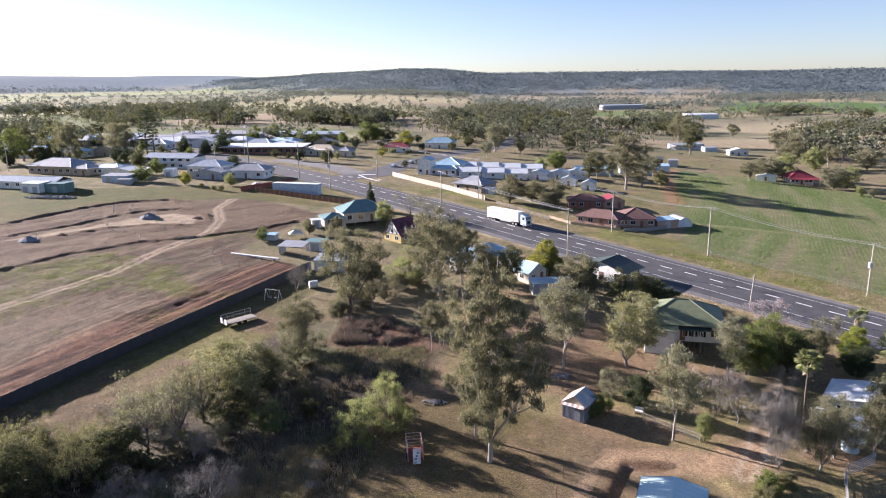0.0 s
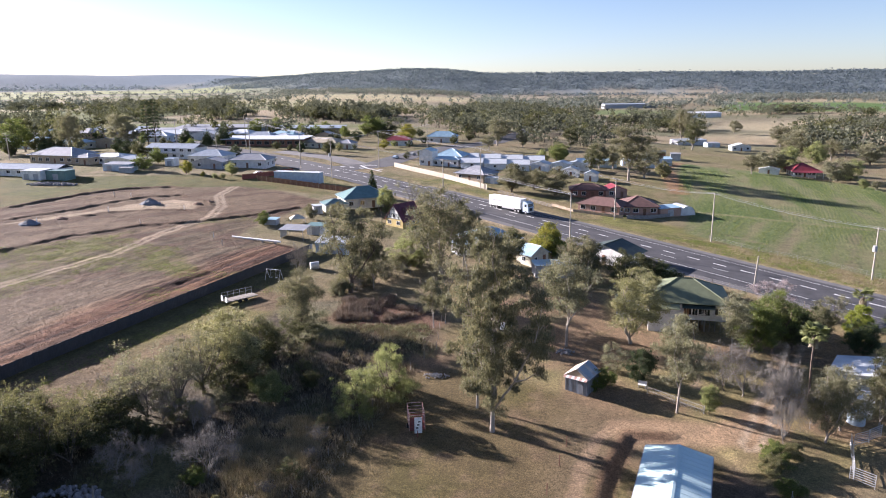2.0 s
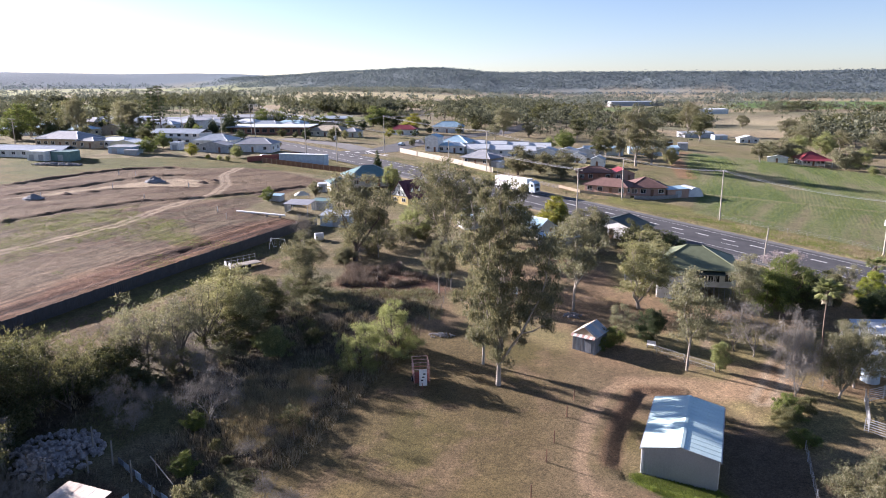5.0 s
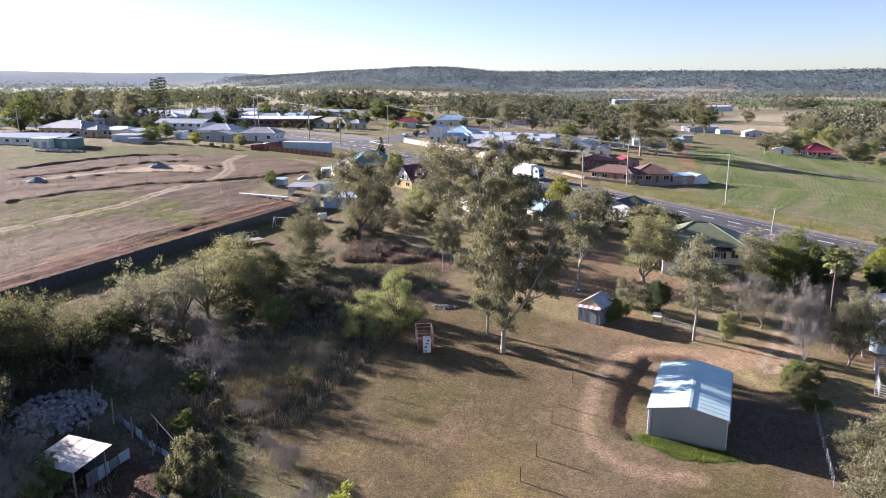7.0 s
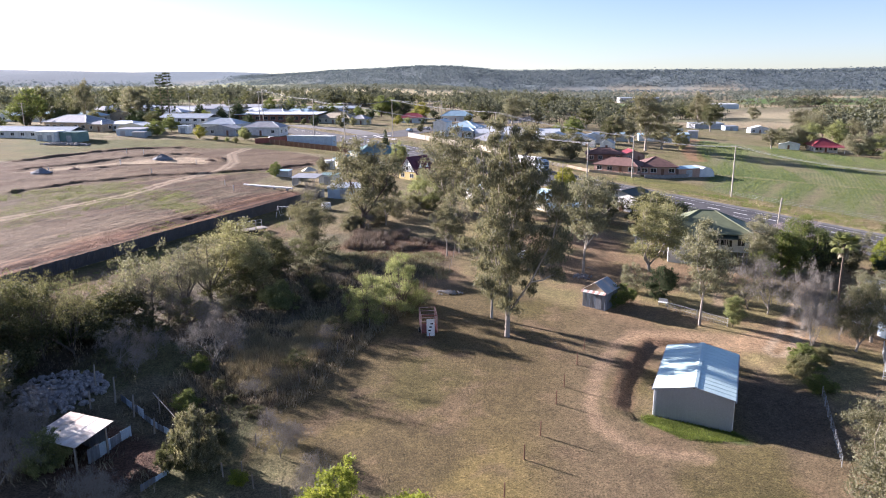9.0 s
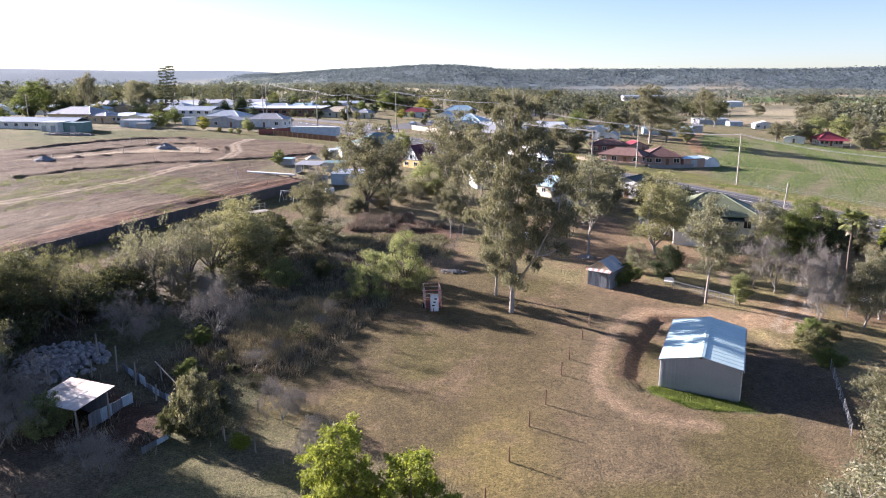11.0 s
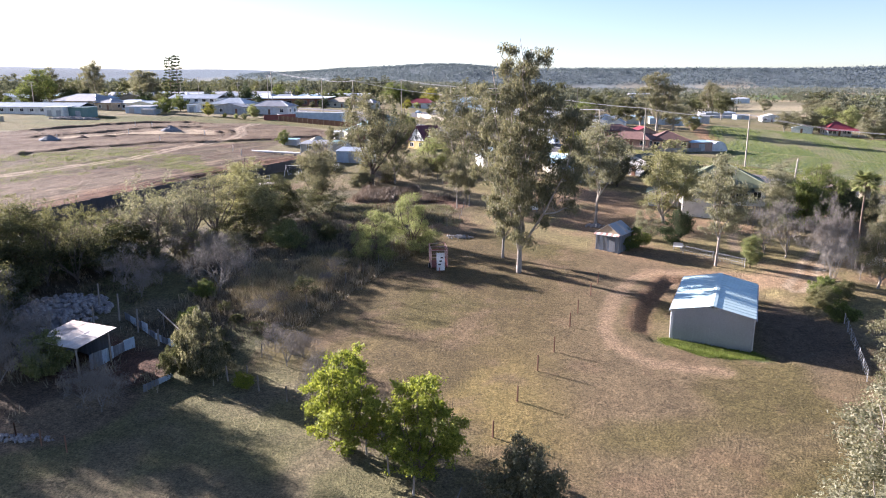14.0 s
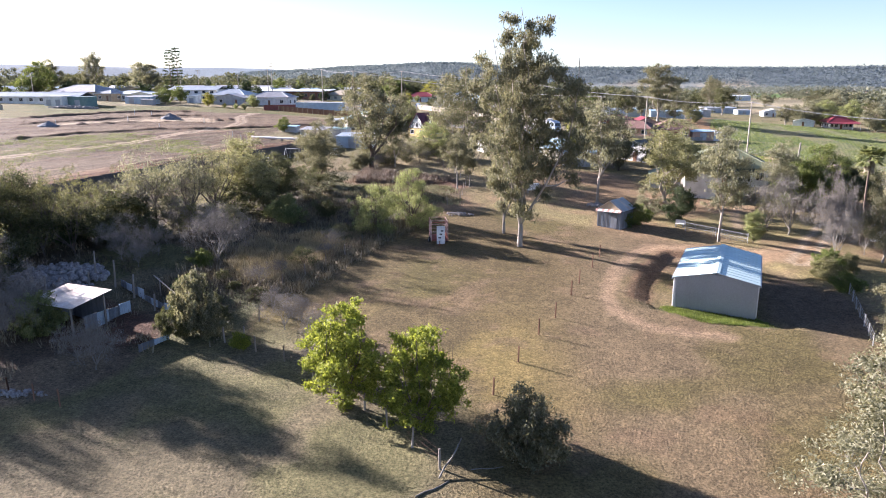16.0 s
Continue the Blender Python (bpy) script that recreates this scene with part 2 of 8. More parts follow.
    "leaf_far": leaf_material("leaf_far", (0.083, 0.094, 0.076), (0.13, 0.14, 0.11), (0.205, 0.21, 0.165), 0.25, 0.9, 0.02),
    # next two: blue distance haze mixed into the leaf colour
    "leaf_mid_haze": leaf_material("leaf_mid_haze", (0.135, 0.16, 0.168), (0.18, 0.2, 0.2), (0.245, 0.258, 0.25), 0.35, 0.9, 0.02),
    "leaf_hill_haze": leaf_material("leaf_hill_haze", (0.12, 0.158, 0.22), (0.14, 0.178, 0.238), (0.165, 0.2, 0.255), 0.5, 0.9, 0.0),
    "straw": leaf_material("straw", (0.17, 0.14, 0.1), (0.25, 0.21, 0.15), (0.36, 0.31, 0.23), 0.12),
    "straw_pale": leaf_material("straw_pale", (0.24, 0.195, 0.13), (0.34, 0.285, 0.19), (0.46, 0.4, 0.29), 0.25),
    "tussock": leaf_material("tussock", (0.15, 0.15, 0.095), (0.23, 0.225, 0.145), (0.34, 0.32, 0.215), 0.2),
    "straw_red": leaf_material("straw_red", (0.15, 0.115, 0.1), (0.21, 0.165, 0.145), (0.29, 0.235, 0.2), 0.12),
    "tangle": leaf_material("tangle", (0.075, 0.062, 0.048), (0.115, 0.096, 0.074), (0.19, 0.16, 0.125), 0.1),
    "crop": leaf_material("crop", (0.11, 0.145, 0.045), (0.17, 0.205, 0.07), (0.25, 0.275, 0.11), 0.35),
    "grass_green": leaf_material("grass_green", (0.1, 0.15, 0.03), (0.17, 0.22, 0.05), (0.24, 0.28, 0.08), 0.3),
}


# ---- building blocks ----
class Geo:
    """Collects the faces of one mesh."""

    def __init__(self):
        self.v, self.f = [], []

    def add(self, verts, faces):
        k = len(self.v)
        self.v += [tuple(p) for p in verts]
        self.f += [tuple(i + k for i in q) for q in faces]
        return self

    def box(self, cx, cy, cz, sx, sy, sz, rz=0.0, taper=1.0):
        """A box centred at cx, cy, with its base at cz."""
        c, s = math.cos(radians(rz)), math.sin(radians(rz))
        pts = []
        for z, k in ((0, 1.0), (sz, taper)):
            for x, y in ((-1, -1), (1, -1), (1, 1), (-1, 1)):
                px, py = x * sx / 2 * k, y * sy / 2 * k
                pts.append((cx + px * c - py * s, cy + px * s + py * c, cz + z))
        return self.add(pts, [(3, 2, 1, 0), (4, 5, 6, 7), (0, 1, 5, 4), (1, 2, 6, 5), (2, 3, 7, 6), (3, 0, 4, 7)])

    def tube(self, p, q, r0, r1=None, n=6, cap=True):
        p, q = Vector(p), Vector(q)
        r1 = r0 if r1 is None else r1
        d = (q - p).normalized() if (q - p).length > 1e-6 else Vector((0, 0, 1))
        a = d.orthogonal().normalized()
        b = d.cross(a)
        ring = [(math.cos(2 * math.pi * i / n), math.sin(2 * math.pi * i / n)) for i in range(n)]
        pts = [p + (a * c + b * s) * r0 for c, s in ring] + [q + (a * c + b * s) * r1 for c, s in ring]
        fs = [(i, (i + 1) % n, n + (i + 1) % n, n + i) for i in range(n)]
        if cap:
            fs += [tuple(range(n - 1, -1, -1)), tuple(range(n, 2 * n))]
        return self.add(pts, fs)

    def cable(self, pts, r, n=4):
        """One round line through the points."""
        k = len(self.v)
        for i, p in enumerate(pts):
            d = (Vector(pts[min(i + 1, len(pts) - 1)]) - Vector(pts[max(i - 1, 0)])).normalized()
            a = d.cross(Vector((0, 0, 1)))
            a = a.normalized() if a.length > 1e-3 else Vector((1, 0, 0))
            b = d.cross(a)
            self.v += [tuple(Vector(p) + (a * math.cos(2 * math.pi * j / n) + b * math.sin(2 * math.pi * j / n)) * r) for j in range(n)]
        for i in range(len(pts) - 1):
            self.f += [(k + i * n + j, k + i * n + (j + 1) % n, k + (i + 1) * n + (j + 1) % n, k + (i + 1) * n + j) for j in range(n)]
        return self

    def sheet(self, x0, x1, h, folds, depth, z0=0.0, thick=0.02):
        """An upright folded sheet along x: folds: how many ribs; depth: theirs."""
        prof = []
        for j in range(folds):
            a, b = x0 + (x1 - x0) * j / folds, x0 + (x1 - x0) * (j + 1) / folds
            w = b - a
            prof += [(a, 0.0), (a + 0.55 * w, 0.0), (a + 0.65 * w, -depth), (a + 0.9 * w, -depth)]
        prof.append((x1, 0.0))
        m = len(prof)
        rows = [[(px, py + t, z) for px, py in prof] for t, z in ((0, z0), (0, z0 + h), (thick, z0 + h), (thick, z0))]
        k = len(self.v)
        self.v += [p for r in rows for p in r]
        for i in range(m - 1):
            for r in range(4):
                q = (r + 1) % 4
                self.f.append((k + r * m + i, k + r * m + i + 1, k + q * m + i + 1, k + q * m + i))
        self.f += [tuple(k + r * m for r in range(4)), tuple(k + r * m + m - 1 for r in (3, 2, 1, 0))]
        return self

    def slab(self, pts, thick):
        """A flat polygon with thickness below it."""
        n = len(pts)
        low = [(x, y, z - thick) for x, y, z in pts]
        fs = [tuple(range(n)), tuple(range(2 * n - 1, n - 1, -1))]
        fs += [((i + 1) % n, i, n + i, n + (i + 1) % n) for i in range(n)]
        return self.add(list(pts) + low, fs)

    def mesh(self, name, material, smooth=False):
        me = bpy.data.meshes.new(name)
        me.from_pydata(self.v, [], self.f)
        me.materials.append(material)
        if smooth:
            me.polygons.foreach_set("use_smooth", [True] * len(me.polygons))
        me.update()
        return me


def array_mesh(name, verts, faces, material):
    """A mesh from arrays: verts N x 3, faces M x 3 or M x 4."""
    me = bpy.data.meshes.new(name)
    k = faces.shape[1]
    me.vertices.add(len(verts))
    me.vertices.foreach_set("co", np.asarray(verts, np.float32).ravel())
    me.loops.add(faces.size)
    me.loops.foreach_set("vertex_index", np.asarray(faces, np.int32).ravel())
    me.polygons.add(len(faces))
    me.polygons.foreach_set("loop_start", np.arange(0, faces.size, k, dtype=np.int32))
    me.update(calc_edges=True)
    me.materials.append(material)
    return me


def part(name, shape, material, parent, label="", at=None):
    """Links one mesh as a part of a thing. shape: a Geo or a mesh."""
    me = shape if isinstance(shape, bpy.types.Mesh) else shape.mesh(name, material)
    ob = new(name, me)
    ob.parent = parent
    if at is not None:
        ob.matrix_basis = at
    return tagged(ob, label)


def thing(name, x, y, rz, label, category, group="", z=None, kind=""):
    """The empty at the base of a thing, on the ground."""
    ob = new(name)
    ob.empty_display_size = 0.3
    ob.matrix_basis = pose(x, y, float(H(x, y)) if z is None else z, 0, 0, rz)
    return tagged(ob, label, category, group, kind)


# ---- the lie of the land ----
def squash(v, lo, hi, s=40.0):
    v = np.asarray(v, float)
    return np.where(v > hi, hi + s * np.tanh((v - hi) / s), np.where(v < lo, lo + s * np.tanh((v - lo) / s), v))


def smooth(a, b, v):
    k = np.clip((np.asarray(v, float) - a) / (b - a), 0, 1)
    return k * k * (3 - 2 * k)


def vnoise(x, y, size, seed=0):
    """Smooth noise between 0 and 1 over cells of that size."""
    x, y = np.asarray(x, float) / size + 37.7 * seed, np.asarray(y, float) / size - 11.3 * seed
    i, j = np.floor(x), np.floor(y)
    u, v = x - i, y - j
    u, v = u * u * (3 - 2 * u), v * v * (3 - 2 * v)

    def h(a, b):
        s = np.sin(a * 127.1 + b * 311.7 + seed * 74.7) * 43758.5453
        return s - np.floor(s)

    return (h(i, j) * (1 - u) + h(i + 1, j) * u) * (1 - v) + (h(i, j + 1) * (1 - u) + h(i + 1, j + 1) * u) * v


def fbm(x, y, size, seed=0):
    return 0.55 * vnoise(x, y, size, seed) + 0.3 * vnoise(x, y, size / 2.3, seed + 5) + 0.15 * vnoise(x, y, size / 5.1, seed + 9)


def near_path(x, y, pts):
    """The distance from a line through the points, and the way along it."""
    x, y = np.asarray(x, float), np.asarray(y, float)
    best, along, run = np.full(x.shape, 1e9), np.zeros(x.shape), 0.0
    for (ax, ay), (bx, by) in zip(pts[:-1], pts[1:]):
        dx, dy = bx - ax, by - ay
        ln = math.hypot(dx, dy)
        s = np.clip(((x - ax) * dx + (y - ay) * dy) / ln ** 2, 0, 1)
        d = np.hypot(x - ax - s * dx, y - ay - s * dy)
        along = np.where(d < best, run + s * ln, along)
        best = np.minimum(best, d)
        run += ln
    return best, along


def inside(x, y, pts, soft=1.0):
    """1 inside the polygon, 0 outside, with a soft edge."""
    x, y = np.asarray(x, float), np.asarray(y, float)
    odd = np.zeros(x.shape, bool)
    for (ax, ay), (bx, by) in zip(pts, pts[1:] + pts[:1]):
        cross = (ay > y) != (by > y)
        odd ^= cross & (x < (bx - ax) * (y - ay) / ((by - ay) or 1e-9) + ax)
    d, _ = near_path(x, y, pts + pts[:1])
    return smooth(-soft, soft, np.where(odd, d, -d))


ROAD_A, ROAD_DIR = (85.5, 128.1), (-0.651, 0.759)
BERMS = [
    [(-127.3, 193.2), (-119.0, 210.9), (-113.3, 220.8), (-105.4, 227.9), (-93.7, 231.8), (-86.1, 229.4)],
    [(-118.9, 179.6), (-106.9, 194.2), (-100.8, 205.6), (-94.0, 214.2), (-84.6, 217.5), (-77.0, 211.3), (-70.8, 203.9)],
    [(-101.6, 151.6), (-93.3, 165.1), (-85.2, 171.7), (-80.1, 176.9), (-69.9, 181.6), (-61.0, 187.2), (-51.8, 194.5), (-45.3, 202.3)],
    [(-99.8, 186.6), (-94.6, 192.2), (-86.3, 195.4), (-76.7, 196.1)],
]
FENCE_LINE = [(-69.5, 77.0), (-63.1, 89.6), (-52.5, 111.6), (-43.5, 130.1), (-36.0, 146.3), (-31.5, 155.6)]
HORSESHOE = [(26.5, 80.2), (21.6, 80.5), (18.0, 77.0), (15.0, 71.0), (12.7, 64.1), (12.0, 60.8), (12.5, 57.7), (14.2, 54.9), (17.8, 53.7), (20.5, 53.4)]
DITCH = [(26.4, 78.0), (22.4, 78.3), (19.3, 72.7), (16.7, 67.1), (15.3, 62.4)]

PAD = DITCH + [(15.9, 59.6), (20, 57.6), (26, 55.6), (33, 60), (35, 68), (33, 75.5), (29, 78.5)]


def road_frame(x, y):
    """Metres along the highway and to its far side."""
    x, y = np.asarray(x, float) - ROAD_A[0], np.asarray(y, float) - ROAD_A[1]
    return x * ROAD_DIR[0] + y * ROAD_DIR[1], x * ROAD_DIR[1] - y * ROAD_DIR[0]


RIDGE_AT = [-45, -24, -17, -10, 0, 5, 20, 33, 45]
RIDGE_FOOT = [4600, 4400, 3500, 2950, 2550, 2450, 2250, 2100, 2000]
RIDGE_TOP = [0, 12, 42, 66, 84, 80, 74, 64, 60]


def bearing(x, y):
    return np.degrees(np.arctan2(x, np.maximum(y, 1.0)))


def up_ridge(x, y):
    """0 at the foot of the ridge, 1 at its crest."""
    d = np.hypot(x, y)
    return (d + 170 * (fbm(x, y, 380, 8) - 0.5) - np.interp(bearing(x, y), RIDGE_AT, RIDGE_FOOT)) / 680


def land(x, y):
    """Height of the bare land: a slope up to the town, far plains, and a wooded ridge."""
    x, y = np.asarray(x, float), np.asarray(y, float)
    u, v = squash(x, -130, 150) / 100, squash(y, 30, 300) / 100
    z = -3.264 - 1.576 * u + 5.435 * v - 0.554 * u * u - 2.251 * u * v - 0.318 * v * v - 0.049 * u * u * v + 0.45 * u * v * v - 0.09 * v ** 3
    d = np.hypot(x, y)
    left = smooth(200, -500, x - 0.05 * y)
    z = z + np.maximum(d - 600, 0) * 0.0055 * left
    z = z + np.interp(bearing(x, y), RIDGE_AT, RIDGE_TOP) * smooth(0.0, 1.0, up_ridge(x, y)) * (0.9 + 0.2 * fbm(x, y, 500, 3))
    z = z + smooth(4050, 4750, d) * smooth(-0.22, -0.27, x / np.maximum(y, 1)) * (np.interp(bearing(x, y), [-36, -24, -17, -14], [98, 70, 40, 20]) + 24 * (fbm(x, y, 900, 4) - 0.5))
    return z + (fbm(x, y, 90, 2) - 0.5) * 3.0 * smooth(380, 900, d)


def H(x, y):
    """Height of the ground with its banks, ditches and cuttings."""
    z = land(x, y)
    for k, line in enumerate(BERMS):
        d, a = near_path(x, y, line)
        z = z + (0.46, 0.4, 0.46, 0.25)[k] * np.exp(-(d / (0.5 + 0.35 * vnoise(x, y, 6, k))) ** 2) * (0.65 + 0.7 * vnoise(x, y, 3, 20 + k))
    d, _ = near_path(x, y, HORSESHOE)
    z = z - 0.06 * np.exp(-(d / 1.2) ** 2)
    z = z - 0.42 * inside(x, y, PAD, 0.5)
    k = inside(x, y, DIRT_FIELD, 2)
    fd, fa = near_path(x, y, FENCE_LINE)
    left = k * smooth(17, 11, fd) * smooth(1.5, 3, fd)
    z = z + left * 0.34 * (vnoise(fa * 0.03, fd + 1.8 * (fbm(x, y, 14, 2) - 0.5), 1.5, 44) - 0.5)
    z = z + k * (0.34 * (fbm(x, y, 5, 22) - 0.5) + 0.26 * (vnoise(x, y, 1.6, 23) - 0.5))
    z = z + 0.3 * (vnoise(x, y, 2.2, 24) - 0.5) * inside(x, y, THICKET, 2)
    return z


def along_lines(lo, hi, fine_lo, fine_hi, mid_lo, mid_hi, fine=0.7, mid=1.5, grow=1.1):
    pts = list(np.arange(fine_lo, fine_hi, fine)) + list(np.arange(fine_hi, mid_hi, mid))
    back = list(np.arange(fine_lo, mid_lo, -mid))[1:]
    step, p = mid, mid_hi
    while p < hi:
        pts.append(p)
        step *= grow
        p += step
    step, p = mid, mid_lo
    while p > lo:
        back.append(p)
        step *= grow
        p -= step
    return np.array(sorted(back + pts))


GREEN_FIELD = [(119.1, 350.6), (150.8, 327.9), (169.4, 304.6), (200, 270), (240, 200), (140, 112), (96.8, 148), (87.3, 162.6), (74.0, 174), (66, 186), (76, 212), (88, 262)]
DIRT_FIELD = [(-175, 92), (-66, 88), (-53.5, 112), (-44.5, 130.5), (-37, 147), (-35, 158), (-44, 163), (-53, 168.5), (-50, 183), (-44, 200), (-40, 214), (-58, 230), (-72, 236), (-84, 232), (-93.7, 232.5), (-105.4, 228.8), (-113, 221.6), (-119, 211.8), (-128, 194), (-150, 165)]
TRACK = [(-110, 105), (-87.3, 128.2), (-79.9, 141.8), (-75.6, 150.9), (-72.6, 165.6), (-69.1, 179.3), (-65.8, 187.5), (-67.3, 202.6), (-73.1, 218.4), (-73.0, 240.0)]
PADS = [(-116, 176), (-102, 191), (-94, 202.5), (-85, 210.5), (-76, 208), (-74, 198), (-86.3, 196.6), (-97.1, 192), (-108, 180)]
THICKET = [(-75, 62), (-61.6, 84), (-51.8, 97), (-39.8, 114), (-28, 122), (-16.4, 124), (-6, 124), (1, 113), (-2.5, 104), (-6, 95), (-12.5, 77), (-16, 69), (-18.5, 61), (-18, 49), (-25, 46), (-38, 38), (-60, 40)]
PADDOCK = [(-25, 46), (-18, 49), (-18.5, 61), (-13, 76), (-7, 92), (0, 104), (8, 96), (22, 84), (30, 76), (36, 60), (40, 40), (40, 10), (-40, 10), (-40, 36)]
YARD = [(-8, 93), (3, 117), (-2, 134), (10, 144), (30, 140), (50, 128), (70, 112), (64, 84), (46, 70), (36, 64), (30, 78), (20, 84), (6, 97)]


def RIDGE_GAP(az, up):
    """Open pasture on the lower slope of the ridge."""
    return smooth(6, 9, az) * smooth(24, 20, az) * smooth(0.1, 0.14, up) * smooth(0.34, 0.28, up)


def crop_streaks(x, y):
    """Streaks of thin and thick growth along the drilled rows, which turn at a lane across the crop."""
    low = smooth(2, -2, y - 214 + 0.35 * (x - 86))
    a = fbm((0.55 * x + 0.83 * y) * 0.1, 0.83 * x - 0.55 * y, 5.0, 31)
    b = fbm((0.3 * x + 0.95 * y) * 0.1, 0.95 * x - 0.3 * y, 5.0, 32)
    return a * low + b * (1 - low)


def soil(x, y):
    """Colour of the ground: earth, dry grass, crops, bare works, with haze and some shade put in."""
    x, y = np.asarray(x, float), np.asarray(y, float)
    d = np.hypot(x, y)

    def lay(base, colour, k):
        return base * (1 - k[:, None]) + np.array(colour)[None] * k[:, None]

    n1, n2, n3 = fbm(x, y, 60, 1), fbm(x, y, 14, 2), fbm(x, y, 4, 3)
    col = np.zeros((len(x), 3)) + np.array((0.235, 0.2, 0.122))
    col = lay(col, (0.21, 0.19, 0.095), smooth(0.45, 0.65, n1))
    col = lay(col, (0.25, 0.195, 0.12), smooth(0.5, 0.75, n2) * 0.7)
    # far country: dry pasture, some crops, wooded hills tinted with distance haze
    far = smooth(420, 560, d)
    fx = fbm(x * 0.35, y, 160, 12)
    az, up = bearing(x, y), up_ridge(x, y)
    past = lay(np.zeros((len(x), 3)) + np.array((0.29, 0.255, 0.175)), (0.21, 0.21, 0.13), smooth(0.4, 0.6, fx))
    past = lay(past, (0.4, 0.33, 0.22), smooth(0.54, 0.62, fbm(x * 0.4, y, 150, 15)))
    past = lay(past, (0.2, 0.23, 0.1), smooth(0.56, 0.6, fbm(x * 0.3, y, 200, 17)) * smooth(6, -6, az))
    past = lay(past, (0.42, 0.4, 0.24), smooth(0.6, 0.64, fbm(x * 0.3, y, 170, 19)) * smooth(0, -8, az))
    past = lay(past, (0.13, 0.22, 0.07), smooth(21, 22, az) * smooth(1150, 1180, d) * smooth(1650, 1620, d))
    past = lay(past, (0.17, 0.22, 0.09), smooth(11, 12, az) * smooth(19, 18, az) * smooth(1000, 1030, d) * smooth(1180, 1160, d))
    past = lay(past, (0.44, 0.385, 0.26), smooth(19, 22, az) * smooth(560, 640, d) * smooth(1050, 1000, d) * smooth(0.42, 0.55, fbm(x * 0.4, y, 90, 23)))
    # haze painted in: plains greyed, ridge and far range turned blue
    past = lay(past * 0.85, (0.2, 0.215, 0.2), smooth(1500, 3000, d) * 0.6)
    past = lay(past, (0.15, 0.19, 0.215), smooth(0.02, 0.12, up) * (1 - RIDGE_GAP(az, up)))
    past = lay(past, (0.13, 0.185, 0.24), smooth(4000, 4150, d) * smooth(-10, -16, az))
    past = lay(past, (0.3, 0.33, 0.16), smooth(1900, 2050, d) * smooth(4000, 3900, d) * smooth(-13, -18, az) * smooth(0.42, 0.55, fbm(x * 0.3, y, 260, 18)))
    past = lay(past, (0.4, 0.36, 0.22), smooth(1400, 1450, d) * smooth(1900, 1850, d) * smooth(-14, -12, az) * smooth(3, 1, az))
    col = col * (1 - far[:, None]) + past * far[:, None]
    # grass round the town
    k = inside(x, y, [(-200, 190), (-128, 194), (-113, 222), (-90, 233), (-60, 232), (-35, 222), (-20, 215), (-40, 262), (-80, 262), (-140, 250), (-200, 258)], 2)
    col = lay(col, (0.155, 0.135, 0.052), k)
    col = lay(col, (0.115, 0.122, 0.04), k * smooth(0.45, 0.62, n2))
    # verges of the highway
    a, o = road_frame(x, y)
    k = smooth(32, 26, np.abs(o + 2)) * smooth(-90, -60, a) * smooth(190, 150, a)
    col = lay(col, (0.25, 0.205, 0.11), k)
    col = lay(col, (0.19, 0.19, 0.065), k * smooth(9, 14, o) * smooth(0.4, 0.6, n2))
    col = lay(col, (0.4, 0.32, 0.21), smooth(1.6, 0.8, np.abs(o + 14.5) + 0.8 * (n3 - 0.5)) * smooth(-90, -60, a) * smooth(190, 150, a) * 0.8)
    col = lay(col, (0.36, 0.31, 0.19), smooth(1.8, 0.8, np.abs(o - 8.4) + 0.9 * (n3 - 0.5)) * smooth(-90, -60, a) * smooth(190, 150, a) * 0.7)
    col = lay(col, (0.12, 0.125, 0.05), smooth(0.56, 0.64, fbm(x, y, 6, 33)) * smooth(150, 190, y) * smooth(430, 380, d) * 0.6)
    # crop
    k = inside(x, y, GREEN_FIELD, 1.5)
    row = crop_streaks(x, y)
    col = lay(col, (0.15, 0.19, 0.08), k)
    col = lay(col, (0.2, 0.215, 0.105), k * 0.75 * smooth(0.45, 0.62, row))
    col = lay(col, (0.1, 0.155, 0.055), k * 0.8 * smooth(0.44, 0.34, row))
    col = lay(col, (0.24, 0.215, 0.125), k * 0.7 * smooth(0.6, 0.72, row) * smooth(0.4, 0.55, fbm(x, y, 22, 31)))
    for bare in ([(85, 169), (104, 200)], [(95, 156), (117, 193)], [(76, 186), (84, 175)]):
        col = lay(col, (0.23, 0.2, 0.13), k * smooth(2.0, 0.4, near_path(x, y, bare)[0] + 3 * (n3 - 0.4)) * 0.75)
    split = np.abs(y - 214 + 0.35 * (x - 86) + 3 * (n2 - 0.5))
    col = lay(col, (0.27, 0.26, 0.15), k * smooth(2.2, 0.8, split) * 0.7)
    lane = near_path(x, y, [(86, 252), (104, 330), (118, 352)])[0]
    col = lay(col, (0.3, 0.19, 0.11), smooth(4.5, 2.5, lane))
    # earthworks
    k = inside(x, y, DIRT_FIELD, 1.2)
    col = lay(col, (0.138, 0.109, 0.073), k)
    col = lay(col, (0.18, 0.142, 0.1), k * smooth(0.5, 0.62, fbm(x, y, 8, 46)))
    col = lay(col, (0.11, 0.066, 0.045), k * smooth(0.55, 0.66, fbm(x, y, 5, 47)) * 0.75)
    weeds = smooth(0.55, 0.63, fbm(x, y, 18, 48)) * (0.35 + 0.65 * smooth(0.45, 0.6, n3)) * k
    gl = fbm((x * 0.55 + y * 0.83) * 0.12, (y * 0.55 - x * 0.83), 3.0, 45)
    col = lay(col, (0.1, 0.062, 0.045), k * smooth(0.56, 0.66, gl) * 0.7)
    col = lay(col, (0.3, 0.22, 0.15), k * smooth(0.42, 0.34, gl) * 0.6)
    upper = smooth(-6, 8, y - np.interp(x, [-130, -100, -70, -45], [128, 152, 181, 202]))
